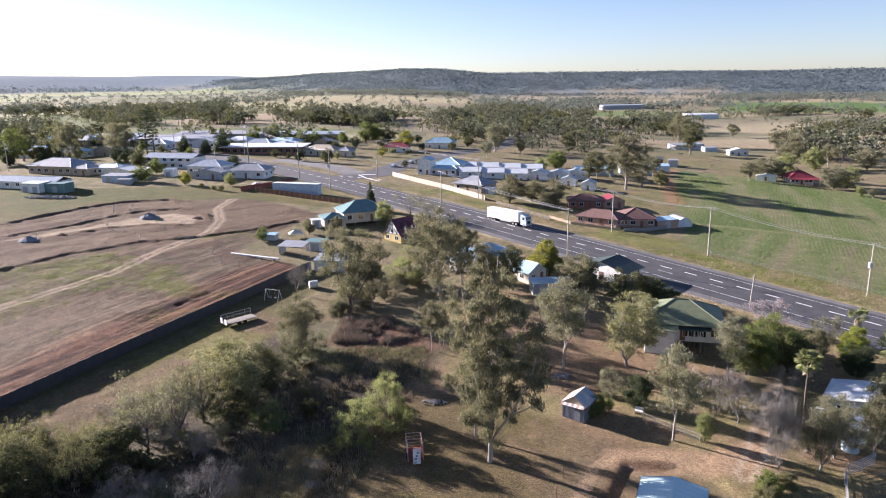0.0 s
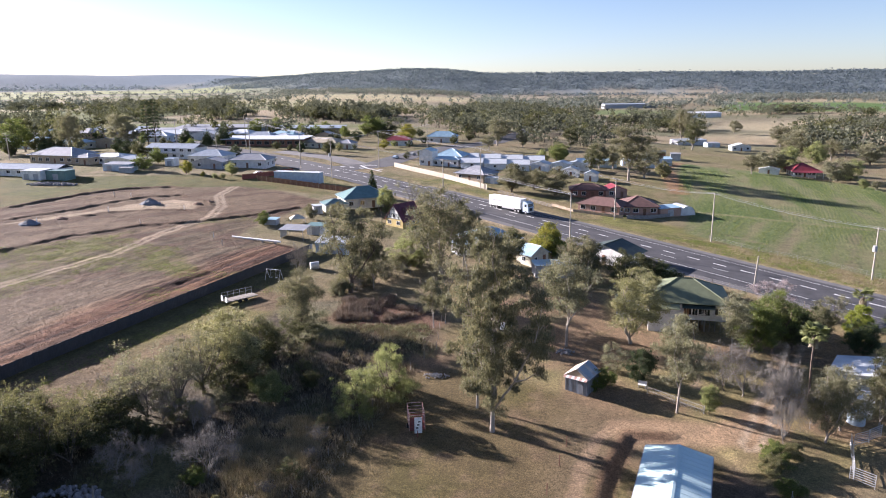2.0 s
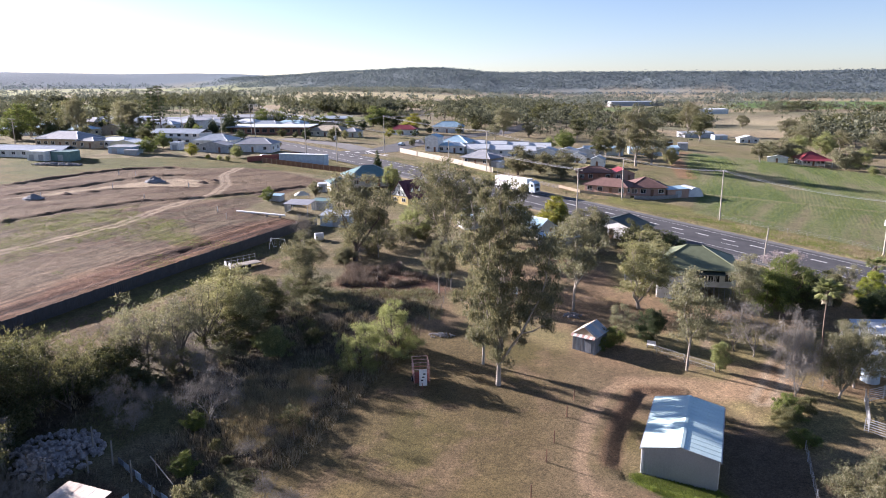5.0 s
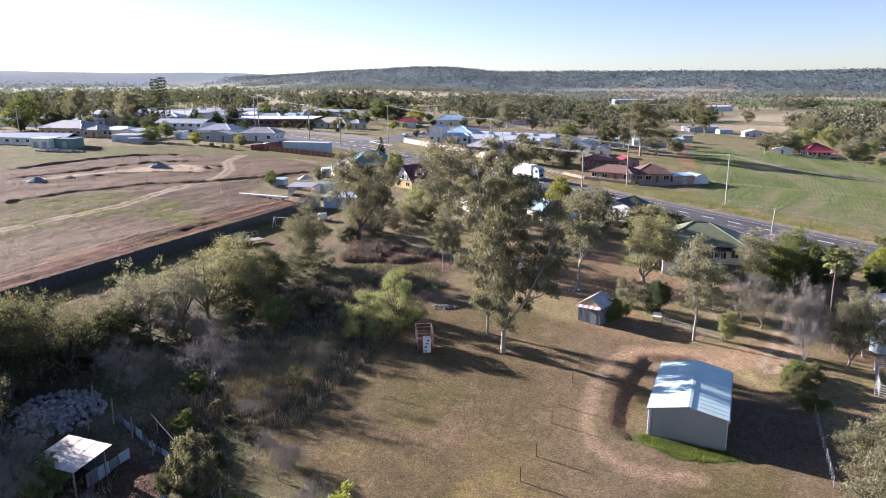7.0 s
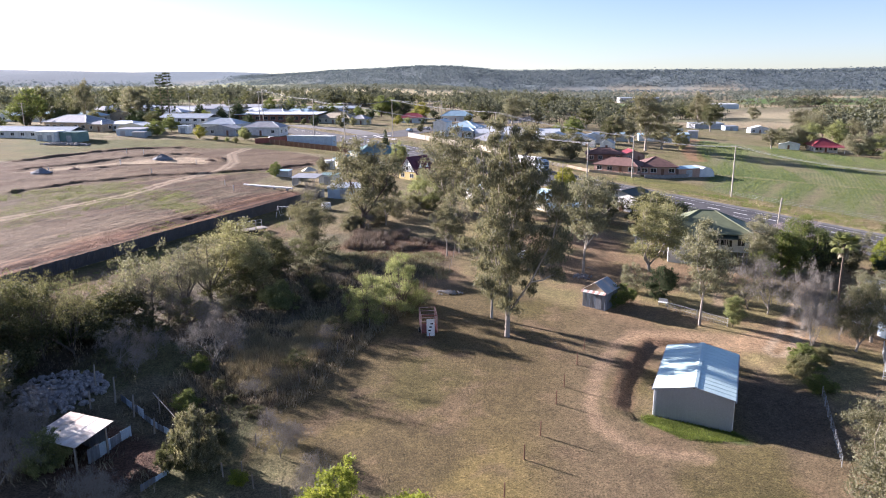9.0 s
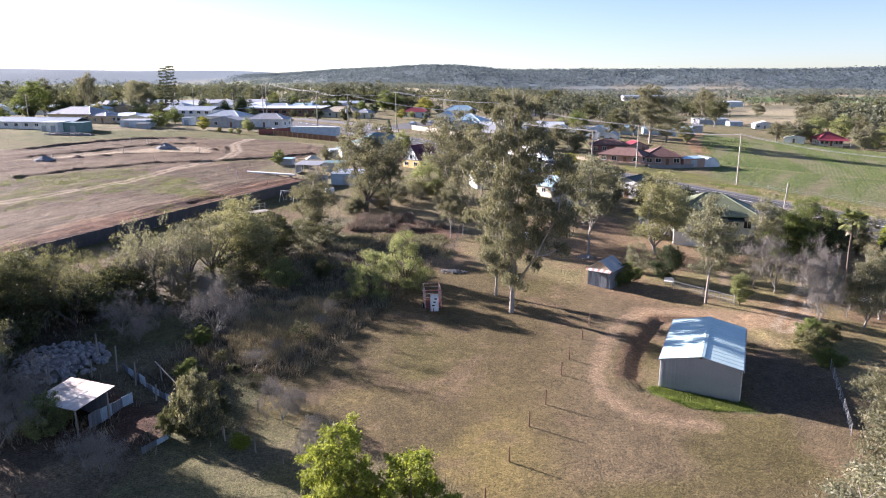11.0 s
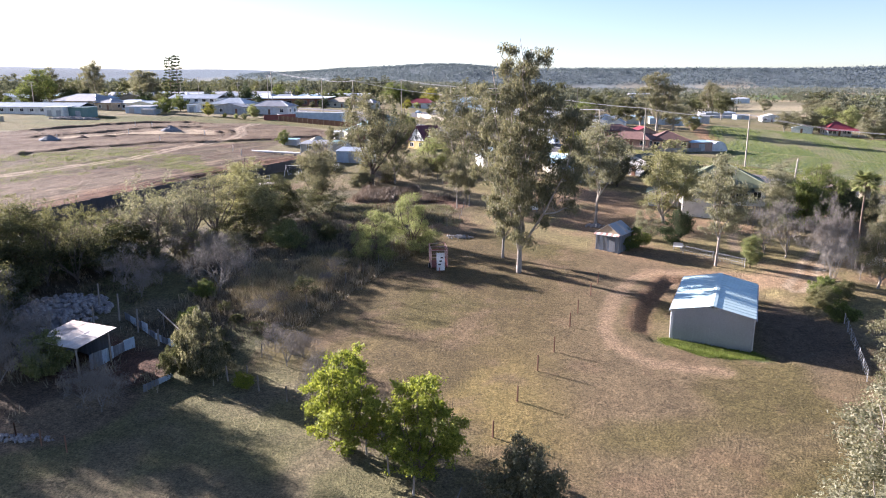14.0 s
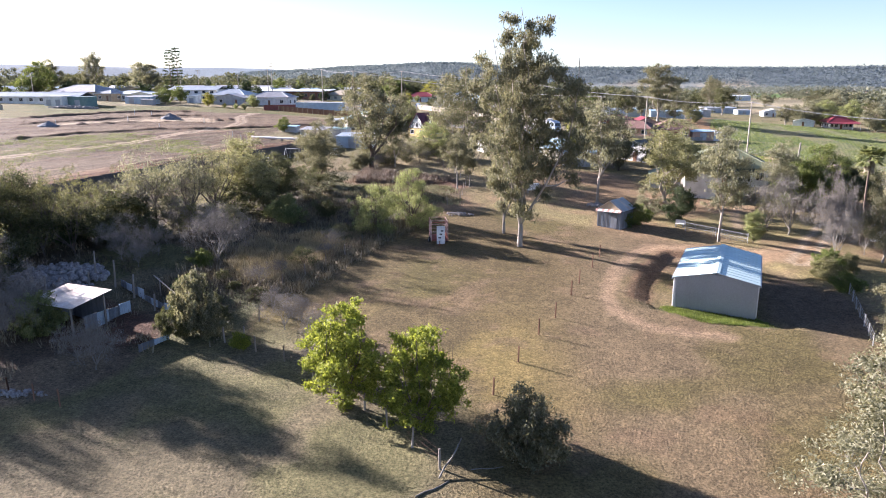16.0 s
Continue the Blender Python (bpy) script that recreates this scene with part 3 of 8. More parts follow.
    col = lay(col, (0.14, 0.135, 0.05), weeds * (1 - upper))
    col = lay(col, (0.21, 0.16, 0.115), k * (1 - upper) * smooth(0.5, 0.7, n1) * 0.7)
    streak = fbm((x * 0.7 + y * 0.7) * 0.25, (y * 0.7 - x * 0.7) * 1.6, 6, 41)
    col = lay(col, (0.185, 0.136, 0.092), k * upper)
    col = lay(col, (0.125, 0.083, 0.057), k * upper * smooth(0.42, 0.6, streak) * 0.85)
    col = lay(col, (0.47, 0.38, 0.275), inside(x, y, PADS, 1.2) * (0.55 + 0.45 * n2))
    for line in BERMS:
        bd, _ = near_path(x, y, line)
        col = lay(col, (0.15, 0.1, 0.072), smooth(1.0, 0.3, bd + 0.8 * (n3 - 0.4)) * 0.55)
    fd, fa = near_path(x, y, FENCE_LINE)
    left = k * smooth(17, 9, fd + 6 * (n2 - 0.3))
    ruts = smooth(0.36, 0.52, vnoise(fa * 0.03, fd + 1.8 * (n2 - 0.5), 1.15, 44))
    col = lay(col, (0.19, 0.105, 0.066), left * 0.9)
    col = lay(col, (0.13, 0.07, 0.05), left * ruts * 0.85)
    col = lay(col, (0.4, 0.23, 0.135), k * smooth(1.2, 0.6, np.abs(fd - 2.4)) * (0.6 + 0.4 * smooth(0.4, 0.5, n3)))
    td, _ = near_path(x, y, TRACK)
    col = lay(col, (0.44, 0.355, 0.27), k * smooth(0.9, 0.3, np.abs(td - 0.9)) * 0.8)
    # green strip under the dark fence
    k = smooth(11, 9, fd) * (1 - inside(x, y, DIRT_FIELD, 0.6)) * smooth(74, 84, y) * smooth(160, 140, y) * smooth(-80, -60, x)
    col = lay(col, (0.15, 0.135, 0.065), k)
    # thicket floor: leaf litter, grey grass
    k = inside(x, y, THICKET, 1.5)
    col = lay(col, (0.1, 0.084, 0.062), k)
    col = lay(col, (0.19, 0.17, 0.11), k * smooth(0.45, 0.65, n2))
    col = lay(col, (0.15, 0.155, 0.075), k * smooth(0.5, 0.62, fbm(x, y, 9, 49)) * 0.8)
    col = lay(col, (0.2, 0.12, 0.085), k * inside(x, y, [(-22, 114), (-15, 122), (-5, 121), (0, 113), (-5, 106), (-15, 109)], 2))
    # open grass between the dark fence and the scrub
    k = inside(x, y, [(-68, 80), (-57, 97), (-45, 116), (-37, 131), (-30, 124), (-34, 104), (-41, 89), (-49, 79), (-60, 72)], 1.5)
    col = lay(col, (0.215, 0.19, 0.08), k)
    col = lay(col, (0.2, 0.14, 0.095), k * smooth(0.5, 0.62, n2) * 0.8)
    # paddock: short brown grass with straw and green patches
    k = inside(x, y, PADDOCK, 1.2)
    col = lay(col, (0.17, 0.132, 0.068), k)
    col = lay(col, (0.225, 0.172, 0.106), k * smooth(2, 12, x - 0.2 * (y - 50)))
    col = lay(col, (0.14, 0.122, 0.048), k * smooth(0.45, 0.62, n2) * 0.75)
    col = lay(col, (0.3, 0.235, 0.095), k * smooth(0.46, 0.62, fbm(x, y, 11, 51)) * smooth(62, 48, y) * smooth(9, 2, x) * 0.8)
    col = lay(col, (0.24, 0.17, 0.11), k * smooth(0.6, 0.72, fbm(x, y, 3.2, 52)) * 0.6)
    col = lay(col, (0.21, 0.18, 0.115), k * smooth(45, 40, y + 0.55 * x) * smooth(2, -4, x))
    col = lay(col, (0.19, 0.185, 0.085), k * smooth(45, 40, y + 0.55 * x) * smooth(0, -5, x) * smooth(0.45, 0.6, fbm(x, y, 7, 53)) * 0.7)
    # yards of the old houses
    k = inside(x, y, YARD, 2)
    col = lay(col, (0.29, 0.205, 0.13), k)
    col = lay(col, (0.27, 0.235, 0.115), k * smooth(0.42, 0.6, n2) * 0.9)
    col = lay(col, (0.3, 0.21, 0.135), k * inside(x, y, [(16, 120), (25, 118), (30, 132), (18, 136)], 3))
    # worn earth round the shed
    hd, _ = near_path(x, y, HORSESHOE)
    col = lay(col, (0.38, 0.275, 0.185), smooth(1.0, 0.5, hd + 0.8 * n3 - 0.4) * 0.88)
    up, _ = near_path(x, y, [(22, 79), (28, 79), (34, 78.5), (41, 81)])
    col = lay(col, (0.44, 0.31, 0.2), smooth(3.4, 1.6, up) * 0.9)
    dd, _ = near_path(x, y, DITCH)
    col = lay(col, (0.24, 0.15, 0.095), smooth(1.6, 0.6, dd) * 0.8)
    dr, _ = near_path(x, y, [(36.5, 76), (40.2, 81.3), (42.4, 85.6), (45.3, 89.4), (47.6, 92.8), (52, 99), (58, 108)])
    col = lay(col, (0.52, 0.41, 0.3), smooth(0.65, 0.3, np.abs(dr - 1.0)) * 0.9)
    dr, _ = near_path(x, y, [(35.4, 91.5), (37.6, 98.6), (41.0, 106.7)])
    col = lay(col, (0.46, 0.35, 0.25), smooth(0.9, 0.4, dr) * 0.8)
    # bare soil beside the shed, painted darker over the shed's own shadow
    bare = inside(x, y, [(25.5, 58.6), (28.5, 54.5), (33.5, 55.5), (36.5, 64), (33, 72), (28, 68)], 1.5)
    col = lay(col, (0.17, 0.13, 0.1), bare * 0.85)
    sh, _ = near_path(x, y, [(18.0, 59.6), (20.8, 57.6), (24.6, 57.0)])
    col = lay(col, (0.085, 0.13, 0.035), smooth(2.4, 1.0, sh + 0.9 * n3) * 0.9)
    # brown dirt round the pen, its colour darkened for the thicket's shade
    edge = inside(x, y, [(-46, 52), (-36, 50), (-25, 46.5), (-24.8, 43.5), (-27, 39.8), (-33, 37), (-46, 38)], 0.8)
    col = lay(col, (0.15, 0.115, 0.085), edge)
    col = lay(col, (0.22, 0.175, 0.12), edge * smooth(0.5, 0.62, n2))
    pen = inside(x, y, [(-33, 57), (-26, 52.5), (-24, 48), (-31, 46.5), (-36, 50)], 0.6)
    col = lay(col, (0.125, 0.075, 0.055), pen)
    return col * (0.77 + 0.22 * n3)[:, None]


def build_ground():
    xs = along_lines(-4900, 4900, -126, 62, -150, 200)
    ys = along_lines(-900, 4980, 26, 234, -10, 320)
    gx, gy = np.meshgrid(xs, ys)
    fx, fy = gx.ravel(), gy.ravel()
    _, o = road_frame(fx, fy)
    z = H(fx, fy) - 0.22 * smooth(12, 7, np.abs(o + 2.8))
    n, m = len(xs), len(ys)
    i = (np.arange(m - 1)[:, None] * n + np.arange(n - 1)[None]).ravel()
    faces = np.stack([i, i + 1, i + n + 1, i + n], 1)
    me = array_mesh("ground", np.stack([fx, fy, z], 1), faces, M["ground"])
    at = me.color_attributes.new("soil", "FLOAT_COLOR", "POINT")
    rgba = np.ones((len(fx), 4), np.float32)
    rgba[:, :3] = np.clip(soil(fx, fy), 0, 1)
    rgba[:, 3] = inside(fx, fy, GREEN_FIELD, 1.5) * (0.3 + 0.7 * smooth(0.62, 0.45, fbm(fx, fy, 22, 31)))
    at.data.foreach_set("color", rgba.ravel())
    fd, fa = near_path(fx, fy, FENCE_LINE)
    at = me.color_attributes.new("lane", "FLOAT_COLOR", "POINT")
    rgba = np.ones((len(fx), 4), np.float32)
    rgba[:, 0], rgba[:, 1] = np.minimum(fd, 200) / 64, fa / 128
    rgba[:, 2] = inside(fx, fy, DIRT_FIELD, 1.2) * (0.45 * smooth(75, 50, fd) * (0.4 + 0.6 * fbm(fx, fy, 20, 56)) + 0.6 * smooth(19, 11, fd + 6 * (fbm(fx, fy, 14, 2) - 0.4)))
    at.data.foreach_set("color", rgba.ravel())
    me.polygons.foreach_set("use_smooth", np.ones(len(faces), bool))
    tagged(new("ground", me), "dry grass, bare earth and crops on gently sloping land", "ground", kind="structure")


build_ground()


def strip(name, pts, half_l, half_r, lift, material, parent=None, step=3.0, label="", category="", kind="", soft_edge=0.0):
    """A sheet laid along a line on the ground, from half_l on its left to half_r on its right."""
    g = Geo()
    rows = []
    for (ax, ay), (bx, by) in zip(pts[:-1], pts[1:]):
        ln = math.hypot(bx - ax, by - ay)
        k = max(1, int(ln / step))
        rows += [(ax + (bx - ax) * t / k, ay + (by - ay) * t / k, (bx - ax) / ln, (by - ay) / ln) for t in range(k + (1 if (bx, by) == pts[-1] else 0))]
    across = 6
    for x, y, dx, dy in rows:
        for j in range(across + 1):
            o = -half_l + (half_l + half_r) * j / across
            px, py = x + dy * o, y - dx * o
            g.v.append((px, py, float(land(px, py)) + lift))
    for r in range(len(rows) - 1):
        for j in range(across):
            k = r * (across + 1) + j
            g.f.append((k, k + 1, k + across + 2, k + across + 1))
    ob = new(name, g.mesh(name, material))
    ob.parent = parent
    return tagged(ob, label, category, "", kind)


def on_road(a, o=0.0):
    return (ROAD_A[0] + ROAD_DIR[0] * a + ROAD_DIR[1] * o, ROAD_A[1] + ROAD_DIR[1] * a - ROAD_DIR[0] * o)


# ---- roads ----
strip("road", [on_road(-130), on_road(560)], 11.6, 6.2, 0.03, M["asphalt"], None, 4.0, "dark asphalt highway with faded lane markings", "road", "structure")
strip("road_shoulder", [on_road(-130), on_road(150)], 14.2, 8.6, -0.02, M["seal"], None, 4.0, "worn gravel shoulder along the highway", "road", "structure")
SIDE = [(-44, 286), (-30, 300), (-22, 330), (-14, 357), (2, 392), (30, 440), (48, 500), (72, 590)]
strip("side_road", SIDE, 7.0, 7.0, 0.05, M["asphalt"], None, 3.0, "grey side street meeting the highway", "road", "structure")
strip("town_street", [(-36, 296), (-52, 322), (-84, 350)], 6.0, 6.0, 0.05, M["seal"], None, 3.0, "pale sealed apron beside the highway", "road", "structure")
marks = tagged(new("lane_markings"), "white painted lane dashes and edge lines", "road marking", kind="structure")


def dash(a0, a1, o, w):
    strip("lane_dash", [on_road(a0, o), on_road(a1, o)], w / 2, w / 2, 0.06, M["paint_white"], marks, 4.0)


for k in range(-8, 42):
    dash(k * 6.6, k * 6.6 + 3.2, 0.0, 0.42)
for k in range(-4, 12):
    dash(k * 13.2 + 4, k * 13.2 + 8, -3.7, 0.16)
for k in range(0, 9):
    dash(-120 + k * 36, -120 + (k + 1) * 36, -7.9, 0.16)
    dash(-120 + k * 36, -120 + (k + 1) * 36, 4.3, 0.14)
for k in range(5):
    strip("turn_mark", [(-45 + 4.2 * k, 292 - 1.6 * k), (-43 + 4.2 * k, 291.2 - 1.6 * k)], 0.5, 0.5, 0.09, M["paint_white"], marks)
strip("island_mark", [(-37, 297), (-33, 288), (-26.5, 280)], 0.5, 0.5, 0.09, M["paint_white"], marks)
strip("island_mark", [(-36, 298), (-30, 299)], 0.5, 0.5, 0.09, M["paint_white"], marks)

# ---- trees ----
def leaf_cloud(rng, centres, radii, count, length, width, droop=0.35, flat=0.75):
    """Pointed leaves scattered through round clumps."""
    centres, radii = np.array(centres), np.array(radii)
    pick = rng.choice(len(centres), count, p=radii ** 2 / np.sum(radii ** 2))
    c = centres[pick] + rng.normal(size=(count, 3)) * (0.52 * radii[pick])[:, None] * np.array((1, 1, flat))
    a = rng.normal(size=(count, 3)) + np.array((0, 0, -droop * 2))
    a /= np.linalg.norm(a, axis=1)[:, None]
    b = np.cross(a, rng.normal(size=(count, 3)))
    b /= np.linalg.norm(b, axis=1)[:, None] + 1e-9
    s = (0.65 + 0.7 * rng.random(count))[:, None]
    v = np.stack([c + a * s * length / 2, c + (b * width - a * length) * s / 2, c - (b * width + a * length) * s / 2], 1).reshape(-1, 3)
    return v, np.arange(count * 3).reshape(-1, 3)


def limb_frame(seed, h, r, first, stems, reach, levels, up, wiggle, kids, lean=0.0):
    """Tapered limbs of a tree, and the tips that carry leaves."""
    rng = random.Random(seed)
    wood, tips = Geo(), []

    def grow(p, d, ln, rad, level):
        n = (4, 4, 3, 2, 2)[min(level, 4)]
        for k in range(n):
            d = (d + Vector((rng.gauss(0, wiggle), rng.gauss(0, wiggle), rng.gauss(0, wiggle * 0.6) + up * 0.12))).normalized()
            q = p + d * ln / n
            r2 = rad * (0.84 if level else 0.88)
            wood.tube(p, q, rad, r2, (9, 6, 4, 3, 3)[min(level, 4)], False)
            p, rad = q, r2
            if 0 < level < levels and k >= 1:
                for _ in range(kids - (rng.random() < 0.35)):
                    side = d.orthogonal()
                    side.rotate(Euler((rng.uniform(0, 6.3), rng.uniform(0, 6.3), rng.uniform(0, 6.3))))
                    side = (side - d * side.dot(d)).normalized()
                    grow(p, (d * 0.55 + side * rng.uniform(0.55, 1.0) + Vector((0, 0, up * 0.3))).normalized(), ln * rng.uniform(0.42, 0.62), rad * 0.6, level + 1)
            if (level >= levels - 1 and k >= 1) or (level == 1 and k == n - 1):
                tips.append(tuple(p))
        return p, d, rad

    top, d, rad = grow(Vector((0, 0, -0.15)), Vector((lean, rng.uniform(-0.06, 0.06), 1)).normalized(), h * first, r, 0)
    turn = rng.uniform(0, 6.3)
    for k in range(stems):
        ang = turn + k * 2 * math.pi / stems + rng.uniform(-0.4, 0.4)
        tilt = reach * rng.uniform(0.5, 1.15)
        way = Vector((math.cos(ang) * tilt, math.sin(ang) * tilt, 1)).normalized()
        grow(top - Vector((0, 0, rng.uniform(0, 0.25) * h * first * 0.5)), way, h * (1 - first) * rng.uniform(0.62, 0.9), rad * 0.75, 1)
    return wood, tips


def tree_form(seed, h, r, lo, reach, widest, boughs, size, stems, hang=0.0):
    """Stems that fork low, limbs that rise out to boughs, and leaf clumps round each bough, with gaps between the boughs."""
    rng = random.Random(seed)
    wood = Geo()
    power = math.log(0.5) / math.log(widest)
    lobes = [(rng.uniform(0, 6.28), rng.uniform(0.2, 0.5), rng.choice((1, 2, 3))) for _ in range(4)]

    def radius(u, ang):
        k = math.sin(math.pi * max(0.02, min(0.985, u)) ** power) ** 0.6
        return reach * h * k * (0.88 + sum(a * math.sin(n * ang + p + 4 * u) for p, a, n in lobes) * 0.5)

    fork = max(0.06, lo * 0.75) * h
    lean = rng.uniform(-0.03, 0.03) * h
    base = [Vector((0, 0, -0.15)), Vector((lean * 0.2, 0, fork * 0.35)), Vector((lean * 0.6, lean * 0.3, fork))]
    for k in range(2):
        wood.tube(base[k], base[k + 1], r * (1.18 - 0.2 * k), r * (0.98 - 0.12 * k), 10, False)
    spine = [(base[2], r * 0.8)]
    turn = rng.uniform(0, 6.28)
    for k in range(stems):
        ang = turn + 6.28 * k / stems + rng.uniform(-0.5, 0.5)
        top_u = rng.uniform(0.72, 0.95) if k else 0.97
        out = radius(top_u * 0.8, ang) * (rng.uniform(0.45, 0.8) if k else 0.12)
        end = Vector((math.cos(ang) * out, math.sin(ang) * out, h * (lo + (1 - lo) * top_u)))
        p, rad = base[2] - Vector((0, 0, rng.uniform(0, 0.25) * fork)), r * (0.52 if stems > 2 else 0.7)
        for j in range(1, 9):
            t = j / 8
            q = base[2].lerp(end, t) + Vector((math.cos(ang), math.sin(ang), 0)) * out * 0.3 * math.sin(math.pi * t)
            q += Vector((rng.gauss(0, 0.012), rng.gauss(0, 0.012), 0)) * h
            wood.tube(p, q, rad, rad * 0.82, 7 if j < 5 else 5, False)
            rad *= 0.82
            spine.append((q, rad))
            p = q
    wide = size * 1.55
    heads, tips, tries = [], [], 0
    while len(heads) < boughs and tries < boughs * 60:
        tries += 1
        u, ang = rng.random() ** 0.8, rng.uniform(0, 6.28)
        rho = max(0.0, radius(u, ang) - 0.6 * wide) * (0.12 + 0.88 * rng.random()) ** 0.5
        c = Vector((math.cos(ang) * rho, math.sin(ang) * rho, h * (lo + (1 - lo) * u * 0.95) - hang * rho))
        near = wide * (1.45 if tries < boughs * 30 else 1.15)
        if c.z < 0.4 * size or any((c - t).length < near for t in heads):
            continue
        heads.append(c)
        best = min(spine, key=lambda s: (s[0] - c).length + 1.8 * max(0.0, s[0].z - c.z + 0.45 * (s[0] - c).length))
        a, d = best[0], (c - best[0]).length
        rb = min(best[1] * 0.8, 0.02 * d + 0.03 * r / 0.4 + 0.01)
        knee = a.lerp(c, 0.45) + Vector((rng.gauss(0, 0.05), rng.gauss(0, 0.05), -0.07)) * d
        wood.tube(a, knee, rb, rb * 0.8, 5, False)
        wood.tube(knee, c, rb * 0.8, rb * 0.5, 4, False)
        spine.append((knee, rb * 0.7))
        for _ in range(rng.choice((5, 6, 7))):
            e = c + Vector((rng.gauss(0, 0.5), rng.gauss(0, 0.5), rng.gauss(0.12, 0.33) - hang * 0.6)) * wide
            e.z = max(e.z, 0.25 * size)
            tips.append(e)
            m = knee.lerp(c, rng.uniform(0.35, 0.95))
            wood.tube(m, e, rb * 0.42, rb * 0.15, 3, False)
            for _ in range(2):
                wood.tube(m.lerp(e, rng.uniform(0.4, 0.8)), e + Vector((rng.gauss(0, 0.4), rng.gauss(0, 0.4), rng.gauss(0.1, 0.3))) * size, rb * 0.22, rb * 0.1, 3, False)
    return wood, [tuple(t) for t in tips]


TREES = {
    # kind: height, trunk, crown from, reach, widest, boughs, clump size, stems, hang, leaves, leaf length, width, droop, leaf, bark
    "hero": (25, 0.34, 0.13, 0.235, 0.5, 90, 0.8, 9, 0.12, 66000, 0.31, 0.105, 0.7, "leaf_gum", "bark_pale"),
    "gum": (18, 0.3, 0.24, 0.3, 0.58, 26, 1.05, 5, 0.08, 21000, 0.31, 0.115, 0.6, "leaf_gum", "bark_pale"),
    "gum_full": (15, 0.26, 0.12, 0.31, 0.5, 32, 0.98, 5, 0.08, 19000, 0.29, 0.115, 0.5, "leaf_gum", "bark_pale"),
    "gum_dark": (16, 0.4, 0.2, 0.37, 0.52, 26, 1.2, 5, 0.08, 19000, 0.33, 0.135, 0.4, "leaf_gum_dark", "bark_brown"),
    "gum_slim": (13, 0.15, 0.32, 0.22, 0.5, 19, 0.85, 4, 0.08, 11000, 0.26, 0.1, 0.6, "leaf_grey", "bark_pale"),
    "lime": (6, 0.1, 0.03, 0.46, 0.5, 40, 0.42, 9, 0.04, 17500, 0.17, 0.1, 0.2, "leaf_lime", "bark_brown"),
    "willow": (8, 0.26, 0.02, 0.66, 0.42, 24, 0.8, 7, 0.2, 19000, 0.24, 0.075, 0.8, "leaf_willow", "bark_brown"),
    "round": (8, 0.22, 0.1, 0.5, 0.5, 32, 0.82, 6, 0.06, 19000, 0.24, 0.13, 0.2, "leaf_green", "bark_brown"),
    "bush": (3.4, 0.09, 0.02, 0.72, 0.42, 34, 0.46, 8, 0.06, 16000, 0.16, 0.09, 0.1, "leaf_dark", "bark_brown"),
    "shrub": (4.5, 0.1, 0.03, 0.62, 0.48, 14, 0.5, 8, 0.04, 5200, 0.17, 0.08, 0.2, "leaf_scrub", "bark_brown"),
    "scrubby": (9, 0.24, 0.22, 0.42, 0.66, 24, 0.62, 9, 0.02, 6600, 0.2, 0.08, 0.3, "leaf_scrub", "twig_dark"),
    "pear": (10, 0.2, 0.02, 0.33, 0.42, 36, 0.85, 6, 0.0, 23000, 0.22, 0.085, 0.3, "leaf_gum", "bark_brown"),
    "far_gum": (16, 0.4, 0.18, 0.36, 0.54, 20, 1.35, 5, 0.06, 12000, 0.4, 0.2, 0.4, "leaf_gum_dark", "bark_pale"),
    "far_round": (9, 0.26, 0.04, 0.46, 0.5, 26, 0.95, 5, 0.0, 9000, 0.32, 0.19, 0.1, "leaf_green", "bark_brown"),
}
TWIGGY = {
    # kind: height, trunk, first, stems, reach, levels, up, wiggle, kids, clump, leaves
    "scrub": (6, 0.15, 0.12, 6, 0.72, 4, 0.3, 0.2, 2, 0.42, 4000),
    "bare": (7, 0.15, 0.16, 7, 0.6, 4, 0.35, 0.17, 2, 0.3, 0),
}
made_trees = {}


def tree_meshes(kind, variant, leaf=None):
    key = (kind, variant, leaf)
    if key not in made_trees:
        seed = sum(map(ord, kind)) * 7 + variant * 31
        if kind in TWIGGY:
            h, r, first, stems, reach, levels, up, wig, kids, clump, n = TWIGGY[kind]
            ln, wd, droop, lf, bark = 0.17, 0.075, 0.3, "leaf_scrub", "twig_dark" if kind == "scrub" else "twig_grey"
        else:
            h, r, lo, reach, widest, boughs, clump, stems, hang, n, ln, wd, droop, lf, bark = TREES[kind]
        if (kind, variant, "wood") not in made_trees:
            if kind in TWIGGY:
                wood, tips = limb_frame(seed, h, r, first, stems, reach, levels, up, wig, kids)
            else:
                wood, tips = tree_form(seed, h, r, lo, reach, widest, boughs, clump, stems, hang)
            made_trees[kind, variant, "wood"] = wood.mesh(kind + "_wood", M[bark], True), tips, max(v[2] for v in wood.v) + 0.35 * clump
        wood, tips, top = made_trees[kind, variant, "wood"]
        crown = None
        if n:
            rng = np.random.default_rng(seed)
            keep = [t for t in tips if rng.random() < 0.85] or tips if kind in TWIGGY else tips
            radii = clump * (0.5 + 0.5 * rng.random(len(keep)))
            v, f = leaf_cloud(rng, keep, radii, n, ln, wd, droop)
            crown = array_mesh(kind + "_crown", v, f, M[leaf or lf])
        elif kind == "bare":
            rng = np.random.default_rng(seed)
            v, f = leaf_cloud(rng, tips, np.full(len(tips), 0.62), 5200, 0.8, 0.026, -0.9)
            crown = array_mesh("twig_crown", v, f, M["twig_grey"])
        made_trees[key] = wood, crown, top
    return made_trees[key]


